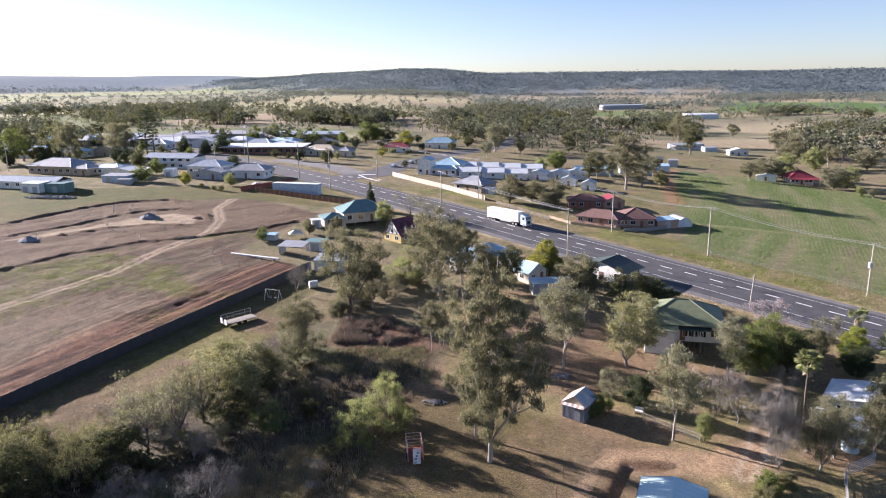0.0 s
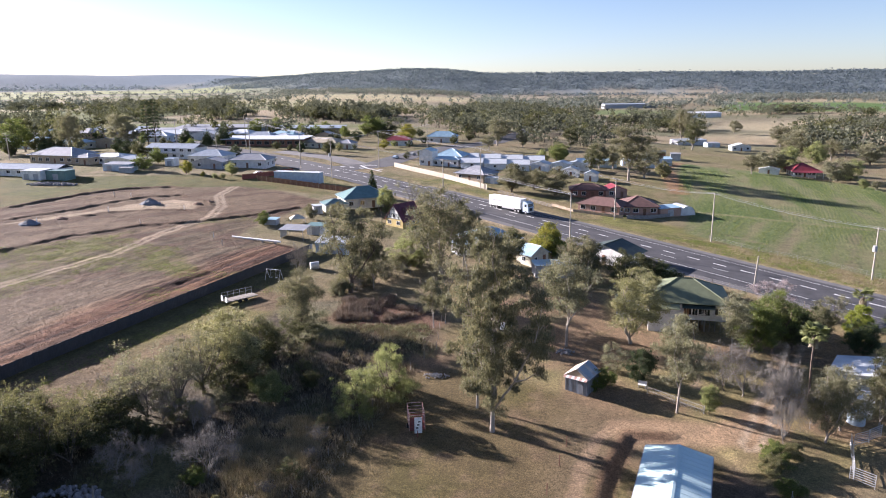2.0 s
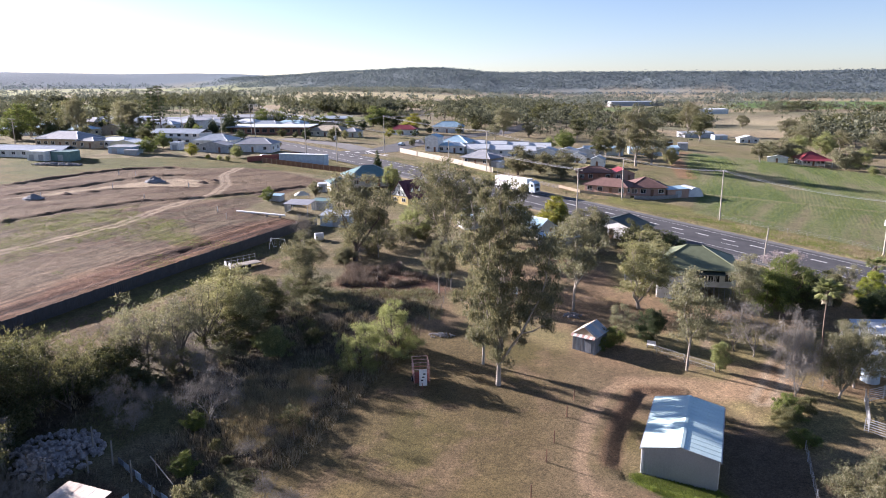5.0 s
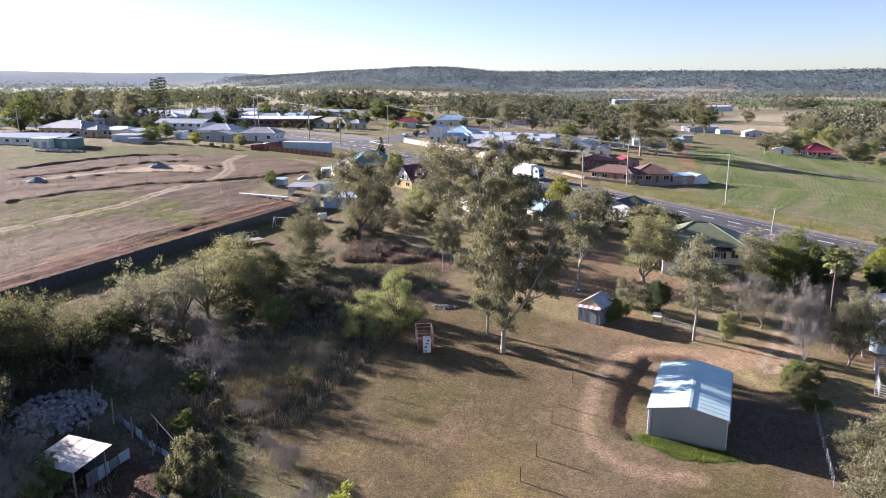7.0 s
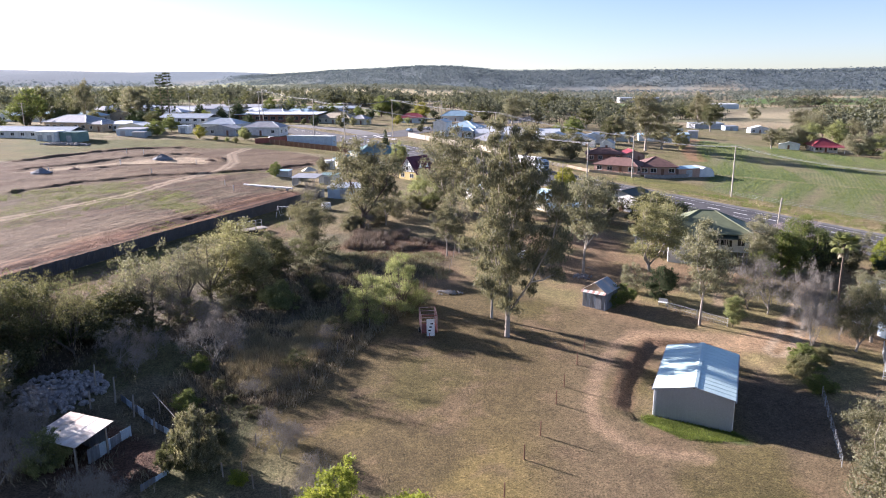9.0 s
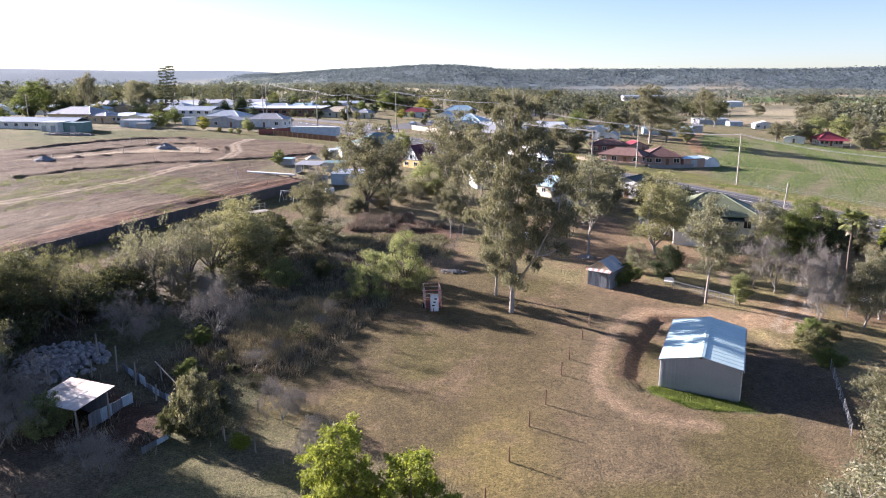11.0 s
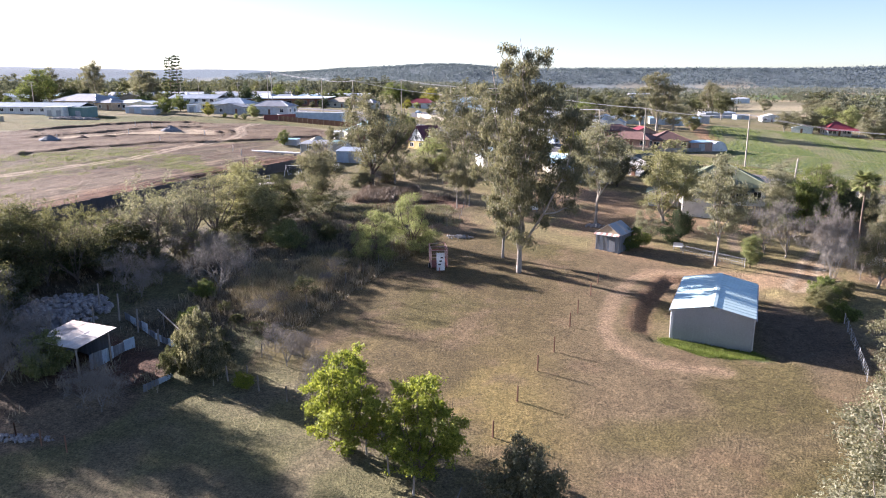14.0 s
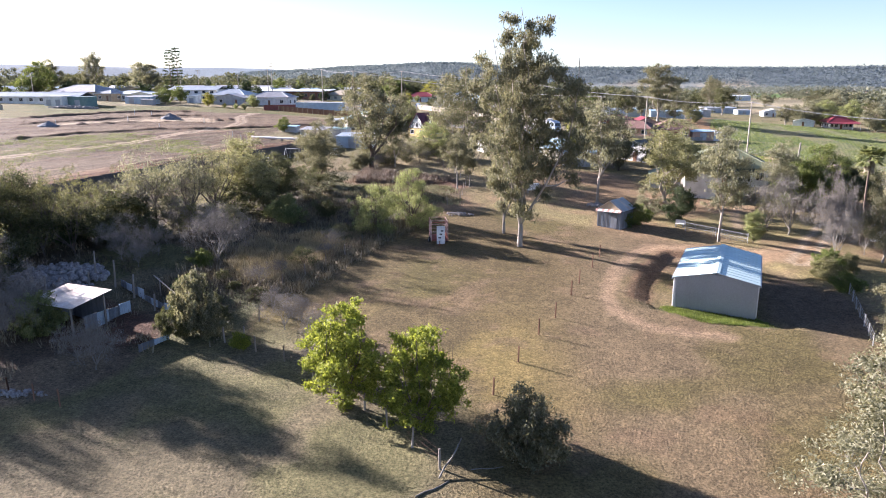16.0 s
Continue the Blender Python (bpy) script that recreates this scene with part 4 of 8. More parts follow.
def plant(kind, x, y, h, wide=1.0, variant=0, name="tree", label="", group="", rz=None, leaf=None, z=None):
    wood, crown, top = tree_meshes(kind, variant, leaf)
    rz = (x * 37 + y * 91) % 360 if rz is None else rz
    ob = thing(name, x, y, rz, label, "shrub" if name in ("bush", "shrub") else "tree", group, z)
    k = h / top
    ob.scale = (k * wide, k * wide, k)
    part("trunk", wood, None, ob)
    if crown:
        part("twig_crown" if kind == "bare" else "crown", crown, None, ob)
    return ob


def palm(x, y, h, label, fronds=44, length=1.85):
    ob = thing("palm_tree", x, y, 0, label, "palm", "palms in the garden")
    g = Geo()
    for k in range(8):
        g.tube((0.05 * math.sin(k), 0.04 * k, h * k / 8 - 0.1), (0.05 * math.sin(k + 1), 0.04 * (k + 1), h * (k + 1) / 8 - 0.1), 0.17 - 0.008 * k, 0.165 - 0.008 * k, 8, False)
    part("trunk", g, M["bark_brown"], ob)
    rng = random.Random(int(x * 10))
    fr = Geo()
    for k in range(fronds):
        ang, lift = k * 2.4, rng.uniform(-0.8, 1.3)
        d = Vector((math.cos(ang), math.sin(ang), lift)).normalized()
        p, side = Vector((0, 0.3, h - 0.1)), d.cross(Vector((0, 0, 1))).normalized()
        q = p + d * length * 0.5
        fr.tube(p, q, 0.03, 0.02, 3, False)
        for j in range(-7, 8):
            w = (d * math.cos(j * 0.17) + side * math.sin(j * 0.17)).normalized()
            e = q + w * length * (0.6 - 0.02 * abs(j)) - Vector((0, 0, length * (0.04 + 0.003 * j * j)))
            n2 = w.cross(d.cross(side)).normalized() * 0.085
            m2 = q.lerp(e, 0.55) + Vector((0, 0, length * 0.05))
            fr.add([q, m2 + n2, e, m2 - n2], [(0, 1, 2, 3)])
    sk = Geo()
    for k in range(60):
        ang = rng.uniform(0, 6.28)
        p = Vector((math.cos(ang) * 0.2, math.sin(ang) * 0.2 + 0.3, h - rng.uniform(0.1, 0.9)))
        e = p + Vector((math.cos(ang) * 0.45, math.sin(ang) * 0.45, -rng.uniform(0.8, 1.5)))
        t2 = Vector((-math.sin(ang), math.cos(ang), 0)) * 0.12
        sk.add([p, e + t2, e - t2], [(0, 1, 2)])
    part("skirt", sk, M["straw"], ob, "hanging dead brown fronds")
    part("crown", fr, M["leaf_willow"], ob)
    return ob


def conifer(x, y, h, r, label, leaf="leaf_dark", tiers=14, gaps=0.0, name="conifer"):
    ob = thing(name, x, y, (x * 13) % 360, label, "tree")
    rng = np.random.default_rng(int(abs(x) * 10 + h))
    part("trunk", Geo().tube((0, 0, -0.1), (0, 0, h * 0.97), 0.03 * h / 2, 0.03, 7), M["bark_brown"], ob)
    cs, rs = [], []
    for k in range(tiers):
        t = (k + 0.5) / tiers
        ring = r * (1 - t) ** 0.75 * (1 - gaps * (k % 2))
        for j in range(max(3, int(7 * (1 - t)) + 2)):
            a = j * 2 * math.pi / max(3, int(7 * (1 - t)) + 2) + k
            cs.append((math.cos(a) * ring * 0.7, math.sin(a) * ring * 0.7, h * (0.08 + 0.9 * t)))
            rs.append(max(0.25, ring * 0.42))
    v, f = leaf_cloud(rng, cs, rs, 3600, 0.06 * h, 0.028 * h, 0.1)
    part("crown", array_mesh("conifer_crown", v, f, M[leaf]), None, ob)
    return ob


def hoop_pine(x, y, h):
    """A tall straight pine whose branches stand in separate whorls with tufts at their ends."""
    ob = thing("hoop_pine", x, y, (x * 13) % 360, "very tall hoop pine with tiered gaps", "tree", "hoop pines")
    rng = np.random.default_rng(int(abs(x)))
    wood = Geo().tube((0, 0, -0.1), (0, 0, h), 0.34, 0.05, 7)
    cs, rs = [], []
    for k in range(13):
        z = h * (0.2 + 0.79 * k / 12)
        ring = (3.0 - 1.5 * (k / 12) ** 1.4) * rng.uniform(0.75, 1.1)
        for j in range(6):
            a = j * 1.047 + k * 0.6 + rng.uniform(-0.3, 0.3)
            e = (math.cos(a) * ring, math.sin(a) * ring, z + 0.25 * ring + rng.uniform(-0.3, 0.3))
            wood.tube((0, 0, z), e, 0.06, 0.025, 3, False)
            cs.append(e)
            rs.append(rng.uniform(0.5, 0.85))
    part("trunk", wood, M["bark_brown"], ob)
    v, f = leaf_cloud(rng, cs, rs, 6500, 0.4, 0.16, 0.0, 0.6)
    part("crown", array_mesh("pine_crown", v, f, M["leaf_dark"]), None, ob)
    return ob


def woods(name, pts, heights, quads, leaf, label, rng, trunk=True, spread=0.33, flat=1.0):
    """Far trees joined into one sheet of crowns and stems."""
    pts, heights = np.array(pts), np.array(heights)
    n = len(pts)
    z = H(pts[:, 0], pts[:, 1])
    lobes = 5
    lc = rng.normal(size=(n, lobes, 3)) * np.array((spread * 0.55, spread * 0.55, 0.17)) + np.array((0, 0, 0.54))
    pick = rng.integers(0, lobes, (n, quads))
    d = rng.normal(size=(n, quads, 3))
    d /= np.linalg.norm(d, axis=2)[..., None]
    c = np.take_along_axis(lc, pick[..., None].repeat(3, 2), 1) + d * rng.random((n, quads, 1)) ** 0.4 * np.array((0.2, 0.2, 0.15))
    c = c * heights[:, None, None] + np.stack([pts[:, 0], pts[:, 1], z], 1)[:, None]
    size = (heights[:, None] * (0.56 / math.sqrt(quads)) * (0.6 + 0.8 * rng.random((n, quads))))[..., None]
    a = rng.normal(size=(n, quads, 3)) * np.array((1, 1, flat))
    a /= np.linalg.norm(a, axis=2)[..., None]
    b = np.cross(a, rng.normal(size=(n, quads, 3)) * np.array((flat, flat, 1)))
    b /= np.linalg.norm(b, axis=2)[..., None]
    v = np.stack([c + a * size * 1.1, c + b * size * 0.85 - a * size * 0.7, c - b * size * 0.85 - a * size * 0.7], 2).reshape(-1, 3)
    f = np.arange(len(v)).reshape(-1, 3)
    if trunk:
        base = np.stack([pts[:, 0], pts[:, 1], z - 0.3], 1)
        top = np.stack([pts[:, 0], pts[:, 1], z + 0.6 * heights], 1)
        w = (0.022 * heights)[:, None]
        tv = np.concatenate([np.stack([base + w * way, base - w * way, top], 1) for way in ((1, 0, 0), (0, 1, 0))]).reshape(-1, 3)
        tf = np.arange(len(tv)).reshape(-1, 3) + len(v)
        v, f = np.concatenate([v, tv]), np.concatenate([f, tf])
    me = array_mesh(name, v, f, M[leaf])
    if trunk:
        me.materials.append(M["bark_brown"])
        idx = np.zeros(len(f), np.int32)
        idx[-2 * n:] = 1
        me.polygons.foreach_set("material_index", idx)
    return tagged(new(name, me), label, "woodland", kind="stuff")


# ---- buildings ----
def hip_roof(w, d, z, rise, eave, thick=0.14):
    """A hipped roof with its ridge along the longer side."""
    hw, hd = w / 2 + eave, d / 2 + eave
    run = min(hw, hd)
    if hw >= hd:
        r1, r2 = (-(hw - run), 0, z + rise), (hw - run, 0, z + rise)
    else:
        r1, r2 = (0, -(hd - run), z + rise), (0, hd - run, z + rise)
    lo = [(-hw, -hd, z - thick), (hw, -hd, z - thick), (hw, hd, z - thick), (-hw, hd, z - thick)]
    hi = [(x, y, z) for x, y, _ in lo]
    g = Geo()
    if hw >= hd:
        top = [(4, 5, 9, 8), (5, 6, 9), (6, 7, 8, 9), (7, 4, 8)]
    else:
        top = [(4, 5, 8), (5, 6, 9, 8), (6, 7, 9), (7, 4, 8, 9)]
    g.add(lo + hi + [r1, r2], [(3, 2, 1, 0), (0, 1, 5, 4), (1, 2, 6, 5), (2, 3, 7, 6), (3, 0, 4, 7)] + top)
    caps = Geo()
    ends = (r1, r1, r2, r2) if hw < hd else (r1, r2, r2, r1)
    order = (0, 1, 2, 3)
    pairs = [(hi[i], ends[i]) for i in order] if hw >= hd else [(hi[0], r1), (hi[1], r1), (hi[2], r2), (hi[3], r2)]
    for p, q in pairs + [(r1, r2)]:
        if (Vector(p) - Vector(q)).length > 0.05:
            caps.tube(Vector(p) + Vector((0, 0, 0.03)), Vector(q) + Vector((0, 0, 0.03)), 0.09, 0.09, 5)
    return g, caps


def gable_roof(w, d, z, rise, eave, thick=0.1):
    """Two sloping sheets with the ridge along y."""
    hw, hd = w / 2 + eave, d / 2 + eave * 0.7
    k = rise / (w / 2)
    low = z - k * eave
    g = Geo()
    for sg in (-1, 1):
        pts = [(0, -hd, z + rise), (sg * hw, -hd, low), (sg * hw, hd, low), (0, hd, z + rise)]
        g.slab(pts if sg < 0 else pts[::-1], thick)
    cap = Geo().tube((0, -hd - 0.02, z + rise + 0.03), (0, hd + 0.02, z + rise + 0.03), 0.1, 0.1, 6)
    return g, cap


def window_part(parent, x, y, z, w, h, facing, frame_mat="paint_white", name="window"):
    """A framed pane set on a wall. facing: the degrees that its front is turned to."""
    m = pose(x, y, z, 0, 0, facing)
    fr = Geo()
    t = 0.09
    fr.box(0, -0.02, -t, w + 2 * t, 0.1, t).box(0, -0.02, h, w + 2 * t, 0.1, t)
    fr.box(-w / 2 - t / 2, -0.02, 0, t, 0.1, h).box(w / 2 + t / 2, -0.02, 0, t, 0.1, h).box(0, -0.025, 0, 0.05, 0.08, h)
    win = part(name, fr, M[frame_mat], parent, "", m)
    part("pane", Geo().box(0, 0.0, 0, w, 0.05, h), M["glass_dark"], win, "dark glass pane")
    return win


def walls_with_gable(w, d, h, rise=0.0):
    g = Geo()
    if rise:
        hw, hd = w / 2, d / 2
        v = [(-hw, -hd, -0.4), (hw, -hd, -0.4), (hw, -hd, h), (0, -hd, h + rise), (-hw, -hd, h)]
        v += [(x, hd, z) for x, _, z in v]
        g.add(v, [(0, 1, 2, 3, 4), (9, 8, 7, 6, 5), (1, 0, 5, 6), (2, 1, 6, 7), (3, 2, 7, 8), (4, 3, 8, 9), (0, 4, 9, 5)])
    else:
        g.box(0, 0, -0.4, w, d, h + 0.4)
    return g


def house(x, y, rz, w, d, h, roof, rise, wall, roof_mat, label, name="house", eave=0.5, front=3, side=2, win=(1.3, 1.2), sill=0.95,
          stilts=0.0, cap="roof_white", door=True, group="", z=None, category="house", frame_mat="paint_white"):
    """A house with walls, roof, windows and a door. Its front looks to its own -y."""
    ob = thing(name, x, y, rz, label, category, group, z)
    up = stilts
    g = walls_with_gable(w, d, h, rise - 0.02 if roof == "gable" else 0)
    body = part("wall", g, M[wall], ob, "", pose(0, 0, up))
    if stilts:
        g.v = [(px, py, max(pz, -0.12)) for px, py, pz in g.v]
        body.data = g.mesh("wall", M[wall])
        for i in range(int(w / 3) + 1):
            for j in range(int(d / 3) + 1):
                part("stump", Geo().box(-w / 2 + 0.2 + i * (w - 0.4) / int(w / 3), -d / 2 + 0.2 + j * (d - 0.4) / int(d / 3), -0.3, 0.2, 0.2, up + 0.25), M["timber_grey"], ob)
    rg, cg = hip_roof(w, d, h + up, rise, eave) if roof == "hip" else gable_roof(w, d, h + up, rise, eave)
    rf = part("roof", rg, M[roof_mat], ob)
    part("ridge_cap", cg, M[cap], rf)
    hw, hd = w / 2 + eave + 0.05, d / 2 + eave + 0.05
    if roof == "hip":
        for p, q in (((-hw, -hd), (hw, -hd)), ((hw, -hd), (hw, hd)), ((hw, hd), (-hw, hd)), ((-hw, hd), (-hw, -hd))):
            part("gutter", Geo().tube((*p, h + up - 0.06), (*q, h + up - 0.06), 0.07, 0.07, 4), M[cap], ob)
    else:
        low = h + up - rise / (w / 2) * eave - 0.05
        for sx in (-1, 1):
            part("gutter", Geo().tube((sx * hw, -hd, low), (sx * hw, hd, low), 0.07, 0.07, 4), M[cap], ob)
    for k in range(front):
        px = -w / 2 + w * (k + 0.5) / front
        if door and k == front // 2:
            dr = part("door", Geo().box(px, -d / 2 - 0.03, up, 0.9, 0.08, 2.05), M["timber_brown"], ob, "plain door")
            continue
        window_part(ob, px, -d / 2, up + sill, win[0], win[1], 0, frame_mat)
    for k in range(side):
        py = -d / 2 + d * (k + 0.5) / side
        window_part(ob, w / 2, py, up + sill, win[0], win[1], 90, frame_mat)
        window_part(ob, -w / 2, py, up + sill, win[0], win[1], -90, frame_mat)
    return ob


def shed_box(x, y, rz, w, d, h, roof_mat, wall, label, name="shed", fall=0.3, group="", z=None, category="shed", doors=1):
    """A plain outbuilding with a skillion roof."""
    ob = thing(name, x, y, rz, label, category, group, z)
    hw, hd = w / 2, d / 2
    v = [(-hw, -hd, -0.4), (hw, -hd, -0.4), (hw, hd, -0.4), (-hw, hd, -0.4), (-hw, -hd, h), (hw, -hd, h), (hw, hd, h + fall), (-hw, hd, h + fall)]
    part("wall", Geo().add(v, [(3, 2, 1, 0), (4, 5, 6, 7), (0, 1, 5, 4), (1, 2, 6, 5), (2, 3, 7, 6), (3, 0, 4, 7)]), M[wall], ob)
    e = 0.2
    part("roof", Geo().slab([(-hw - e, -hd - e, h + 0.08), (hw + e, -hd - e, h + 0.08), (hw + e, hd + e, h + fall + 0.08), (-hw - e, hd + e, h + fall + 0.08)], 0.06), M[roof_mat], ob)
    for k in range(doors):
        part("door", Geo().box(-hw + w * (k + 0.5) / doors, -hd - 0.03, 0, min(2.2, w * 0.5 / doors), 0.06, min(2.1, h - 0.3)), M["wall_grey"], ob, "sheet metal door")
    return ob


def power_pole(x, y, h, rz=49, arms=1, transformer=False, lean=0.0):
    ob = thing("power_pole", x, y, rz, "tall weathered timber power pole with a crossarm", "power pole", "power poles along the roads")
    part("pole", Geo().tube((0, 0, -0.5), (lean, 0, h), 0.2, 0.13, 9), M["pole_wood"], ob)
    for k in range(arms):
        zz = h - 0.4 - 1.3 * k
        arm = part("crossarm", Geo().box(lean, 0.12, zz, 2.4, 0.12, 0.14), M["timber_grey"], ob)
        for s in (-1.05, -0.4, 0.4, 1.05):
            part("insulator", Geo().tube((lean + s, 0.12, zz + 0.14), (lean + s, 0.12, zz + 0.36), 0.06, 0.04, 6), M["wall_grey"], arm)
    if transformer:
        part("transformer", Geo().tube((lean, -0.55, h * 0.55), (lean, -0.55, h * 0.55 + 1.3), 0.45, 0.45, 12), M["wall_grey"], ob, "grey transformer can")
    return ob


def wire(p, q, sag, name="power_line"):
    g = Geo()
    pts = [Vector(p).lerp(Vector(q), k / 10) - Vector((0, 0, sag * 4 * (k / 10) * (1 - k / 10))) for k in range(11)]
    g.cable(pts, 0.022)
    return tagged(new(name, g.mesh(name, M["galv"])), "sagging overhead power line between poles", "cable", "overhead power lines")


def panel_fence(name, pts, h, post_gap, material, post_mat, label, board=0.0, group="", gap=0.02, level=0.0):
    """A fence of sheets between posts, each one a part, along a line on the ground."""
    ob = tagged(new(name), label, "fence", group)
    sheets = {}
    for (ax, ay), (bx, by) in zip(pts[:-1], pts[1:]):
        ln = math.hypot(bx - ax, by - ay)
        n = max(1, round(ln / post_gap))
        seg = ln / n
        rz = math.degrees(math.atan2(by - ay, bx - ax))
        key = round(seg, 2)
        if key not in sheets:
            g = Geo().sheet(-seg / 2, seg / 2, h, max(2, int(seg / (board or 0.36))), 0.02 if board else 0.035)
            sheets[key] = g.mesh("panel", M[material]), Geo().box(0, 0, -0.3, 0.09, 0.09, h + 0.36).mesh("post", M[post_mat])
        sh, po = sheets[key]
        for j in range(n + 1):
            px, py = ax + (bx - ax) * j / n, ay + (by - ay) * j / n
            part("post", po, None, ob, "", pose(px, py, float(H(px, py)), 0, 0, rz))
            if j < n:
                mx, my = ax + (bx - ax) * (j + 0.5) / n, ay + (by - ay) * (j + 0.5) / n
                part("panel", sh, None, ob, "", pose(mx, my, float(H(mx, my)) - 0.03, 0, 0, rz))
    return ob


def wire_fence(pts, h=1.15, gap=3.5, rails=3, post=0.07, label="", name="wire_fence", wire_r=0.012, post_mat="timber_grey", rail_mat="galv"):
    ob = tagged(new(name), label or "weathered timber post and wire fence", "fence")
    po = Geo().tube((0, 0, -0.3), (0, 0, h), post, post * 0.9, 6).mesh("post", M[post_mat])
    for (ax, ay), (bx, by) in zip(pts[:-1], pts[1:]):
        n = max(1, round(math.hypot(bx - ax, by - ay) / gap))
        spots = []
        for j in range(n + 1):
            px, py = ax + (bx - ax) * j / n, ay + (by - ay) * j / n
            spots.append((px, py, float(H(px, py))))
            part("post", po, None, ob, "", pose(*spots[-1], 3 * math.sin(px * 7), 3 * math.sin(py * 5), 0))
        for k in range(rails):
            g = Geo()
            for p, q in zip(spots[:-1], spots[1:]):
                zz = h * (k + 1) / (rails + 0.3)
                g.tube((p[0], p[1], p[2] + zz), (q[0], q[1], q[2] + zz), wire_r, wire_r, 4, False)
            part("wire" if wire_r < 0.03 else "rail", g, M[rail_mat], ob)
    return ob


# ---- the steel shed in the paddock ----
def steel_shed(x, y, rz, w, d, h, rise):
    z0 = -1.0
    ob = thing("steel_shed", x, y, rz, "pale grey ribbed steel shed with a shiny gabled roof", "shed", z=z0)
    rib = 0.38
    for sg, nm in ((-1, 0), (1, 1)):
        n = round(w / (rib * 4))
        for k in range(n):
            g = Geo()
            a, b = -w / 2 + w * k / n, -w / 2 + w * (k + 1) / n
            za, zb = h + rise * (1 - abs(a) / (w / 2)), h + rise * (1 - abs(b) / (w / 2))
            yy = sg * d / 2
            v = [(a, yy - 0.03, -0.7), (b, yy - 0.03, -0.7), (b, yy - 0.03, zb), (a, yy - 0.03, za)]
            v += [(px, py + 0.06, pz) for px, py, pz in v]
            g.add(v, [(0, 1, 2, 3), (7, 6, 5, 4), (1, 0, 4, 5), (2, 1, 5, 6), (3, 2, 6, 7), (0, 3, 7, 4)])
            for j in range(4):
                px = a + (b - a) * (j + 0.5) / 4
                g.box(px, yy + sg * 0.07, -0.7, 0.13, 0.1, 0.68 + h + rise * (1 - abs(px) / (w / 2)))
            part("wall_sheet", g, M["steel_grey"], ob)
    for sg in (-1, 1):
        n = round(d / 1.5)
        for k in range(n):
            g = Geo()
            yy = -d / 2 + d * (k + 0.5) / n
            g.box(sg * w / 2, yy, -0.7, 0.06, d / n, h + 0.7)
            for j in range(4):
                g.box(sg * (w / 2 + 0.04), yy - d / n / 2 + d / n * (j + 0.5) / 4, -0.3, 0.03, 0.07, h + 0.28)
            part("wall_sheet", g, M["steel_grey"], ob)
    e, k = 0.18, rise / (w / 2)
    for sg in (-1, 1):
        n = 14
        for i in range(n):
            y0, y1 = -d / 2 - e + (d + 2 * e) * i / n, -d / 2 - e + (d + 2 * e) * (i + 1) / n
            pts = [(0, y0, h + rise + 0.09), (sg * (w / 2 + e), y0, h - k * e + 0.09), (sg * (w / 2 + e), y1, h - k * e + 0.09), (0, y1, h + rise + 0.09)]
            g = Geo().slab(pts if sg < 0 else pts[::-1], 0.04)
            g.tube((0, y0, h + rise + 0.1), (sg * (w / 2 + e), y0, h - k * e + 0.1), 0.028, 0.028, 4)
            part("roof_sheet", g, M["steel_roof"], ob)
    cap = Geo().slab([(-0.28, -d / 2 - e, h + rise + 0.1), (0, -d / 2 - e, h + rise + 0.16), (0, d / 2 + e, h + rise + 0.16), (-0.28, d / 2 + e, h + rise + 0.1)][::-1], 0.02)
    cap.slab([(0, -d / 2 - e, h + rise + 0.16), (0.28, -d / 2 - e, h + rise + 0.1), (0.28, d / 2 + e, h + rise + 0.1), (0, d / 2 + e, h + rise + 0.16)][::-1], 0.02)
    part("ridge_cap", cap, M["steel_roof"], ob)
    for sg in (-1, 1):
        part("gutter", Geo().box(sg * (w / 2 + e + 0.05), 0, h - 0.14, 0.12, d + 0.4, 0.12), M["steel_grey"], ob)
        part("barge", Geo().tube((0, sg * (d / 2 + e), h + rise + 0.08), (-w / 2 - e, sg * (d / 2 + e), h - k * e + 0.05), 0.06, 0.06, 4)
             .tube((0, sg * (d / 2 + e), h + rise + 0.08), (w / 2 + e, sg * (d / 2 + e), h - k * e + 0.05), 0.06, 0.06, 4), M["steel_grey"], ob)
        for sy in (-1, 1):
            part("downpipe", Geo().tube((sg * (w / 2 + 0.08), sy * (d / 2 - 0.1), -0.2), (sg * (w / 2 + 0.08), sy * (d / 2 - 0.1), h - 0.1), 0.05, 0.05, 6), M["paint_white"], ob)
    part("slab", Geo().box(0, 0, -0.6, w - 0.2, d - 0.2, 0.62), M["stone"], ob, "concrete floor slab")
    part("roller_door", Geo().box(0, d / 2 + 0.06, 0, 3.0, 0.08, 2.6), M["steel_roof"], ob)
    return ob


steel_shed(23.66, 65.3, -22.4, 6.96, 11.9, 2.8, 0.7)


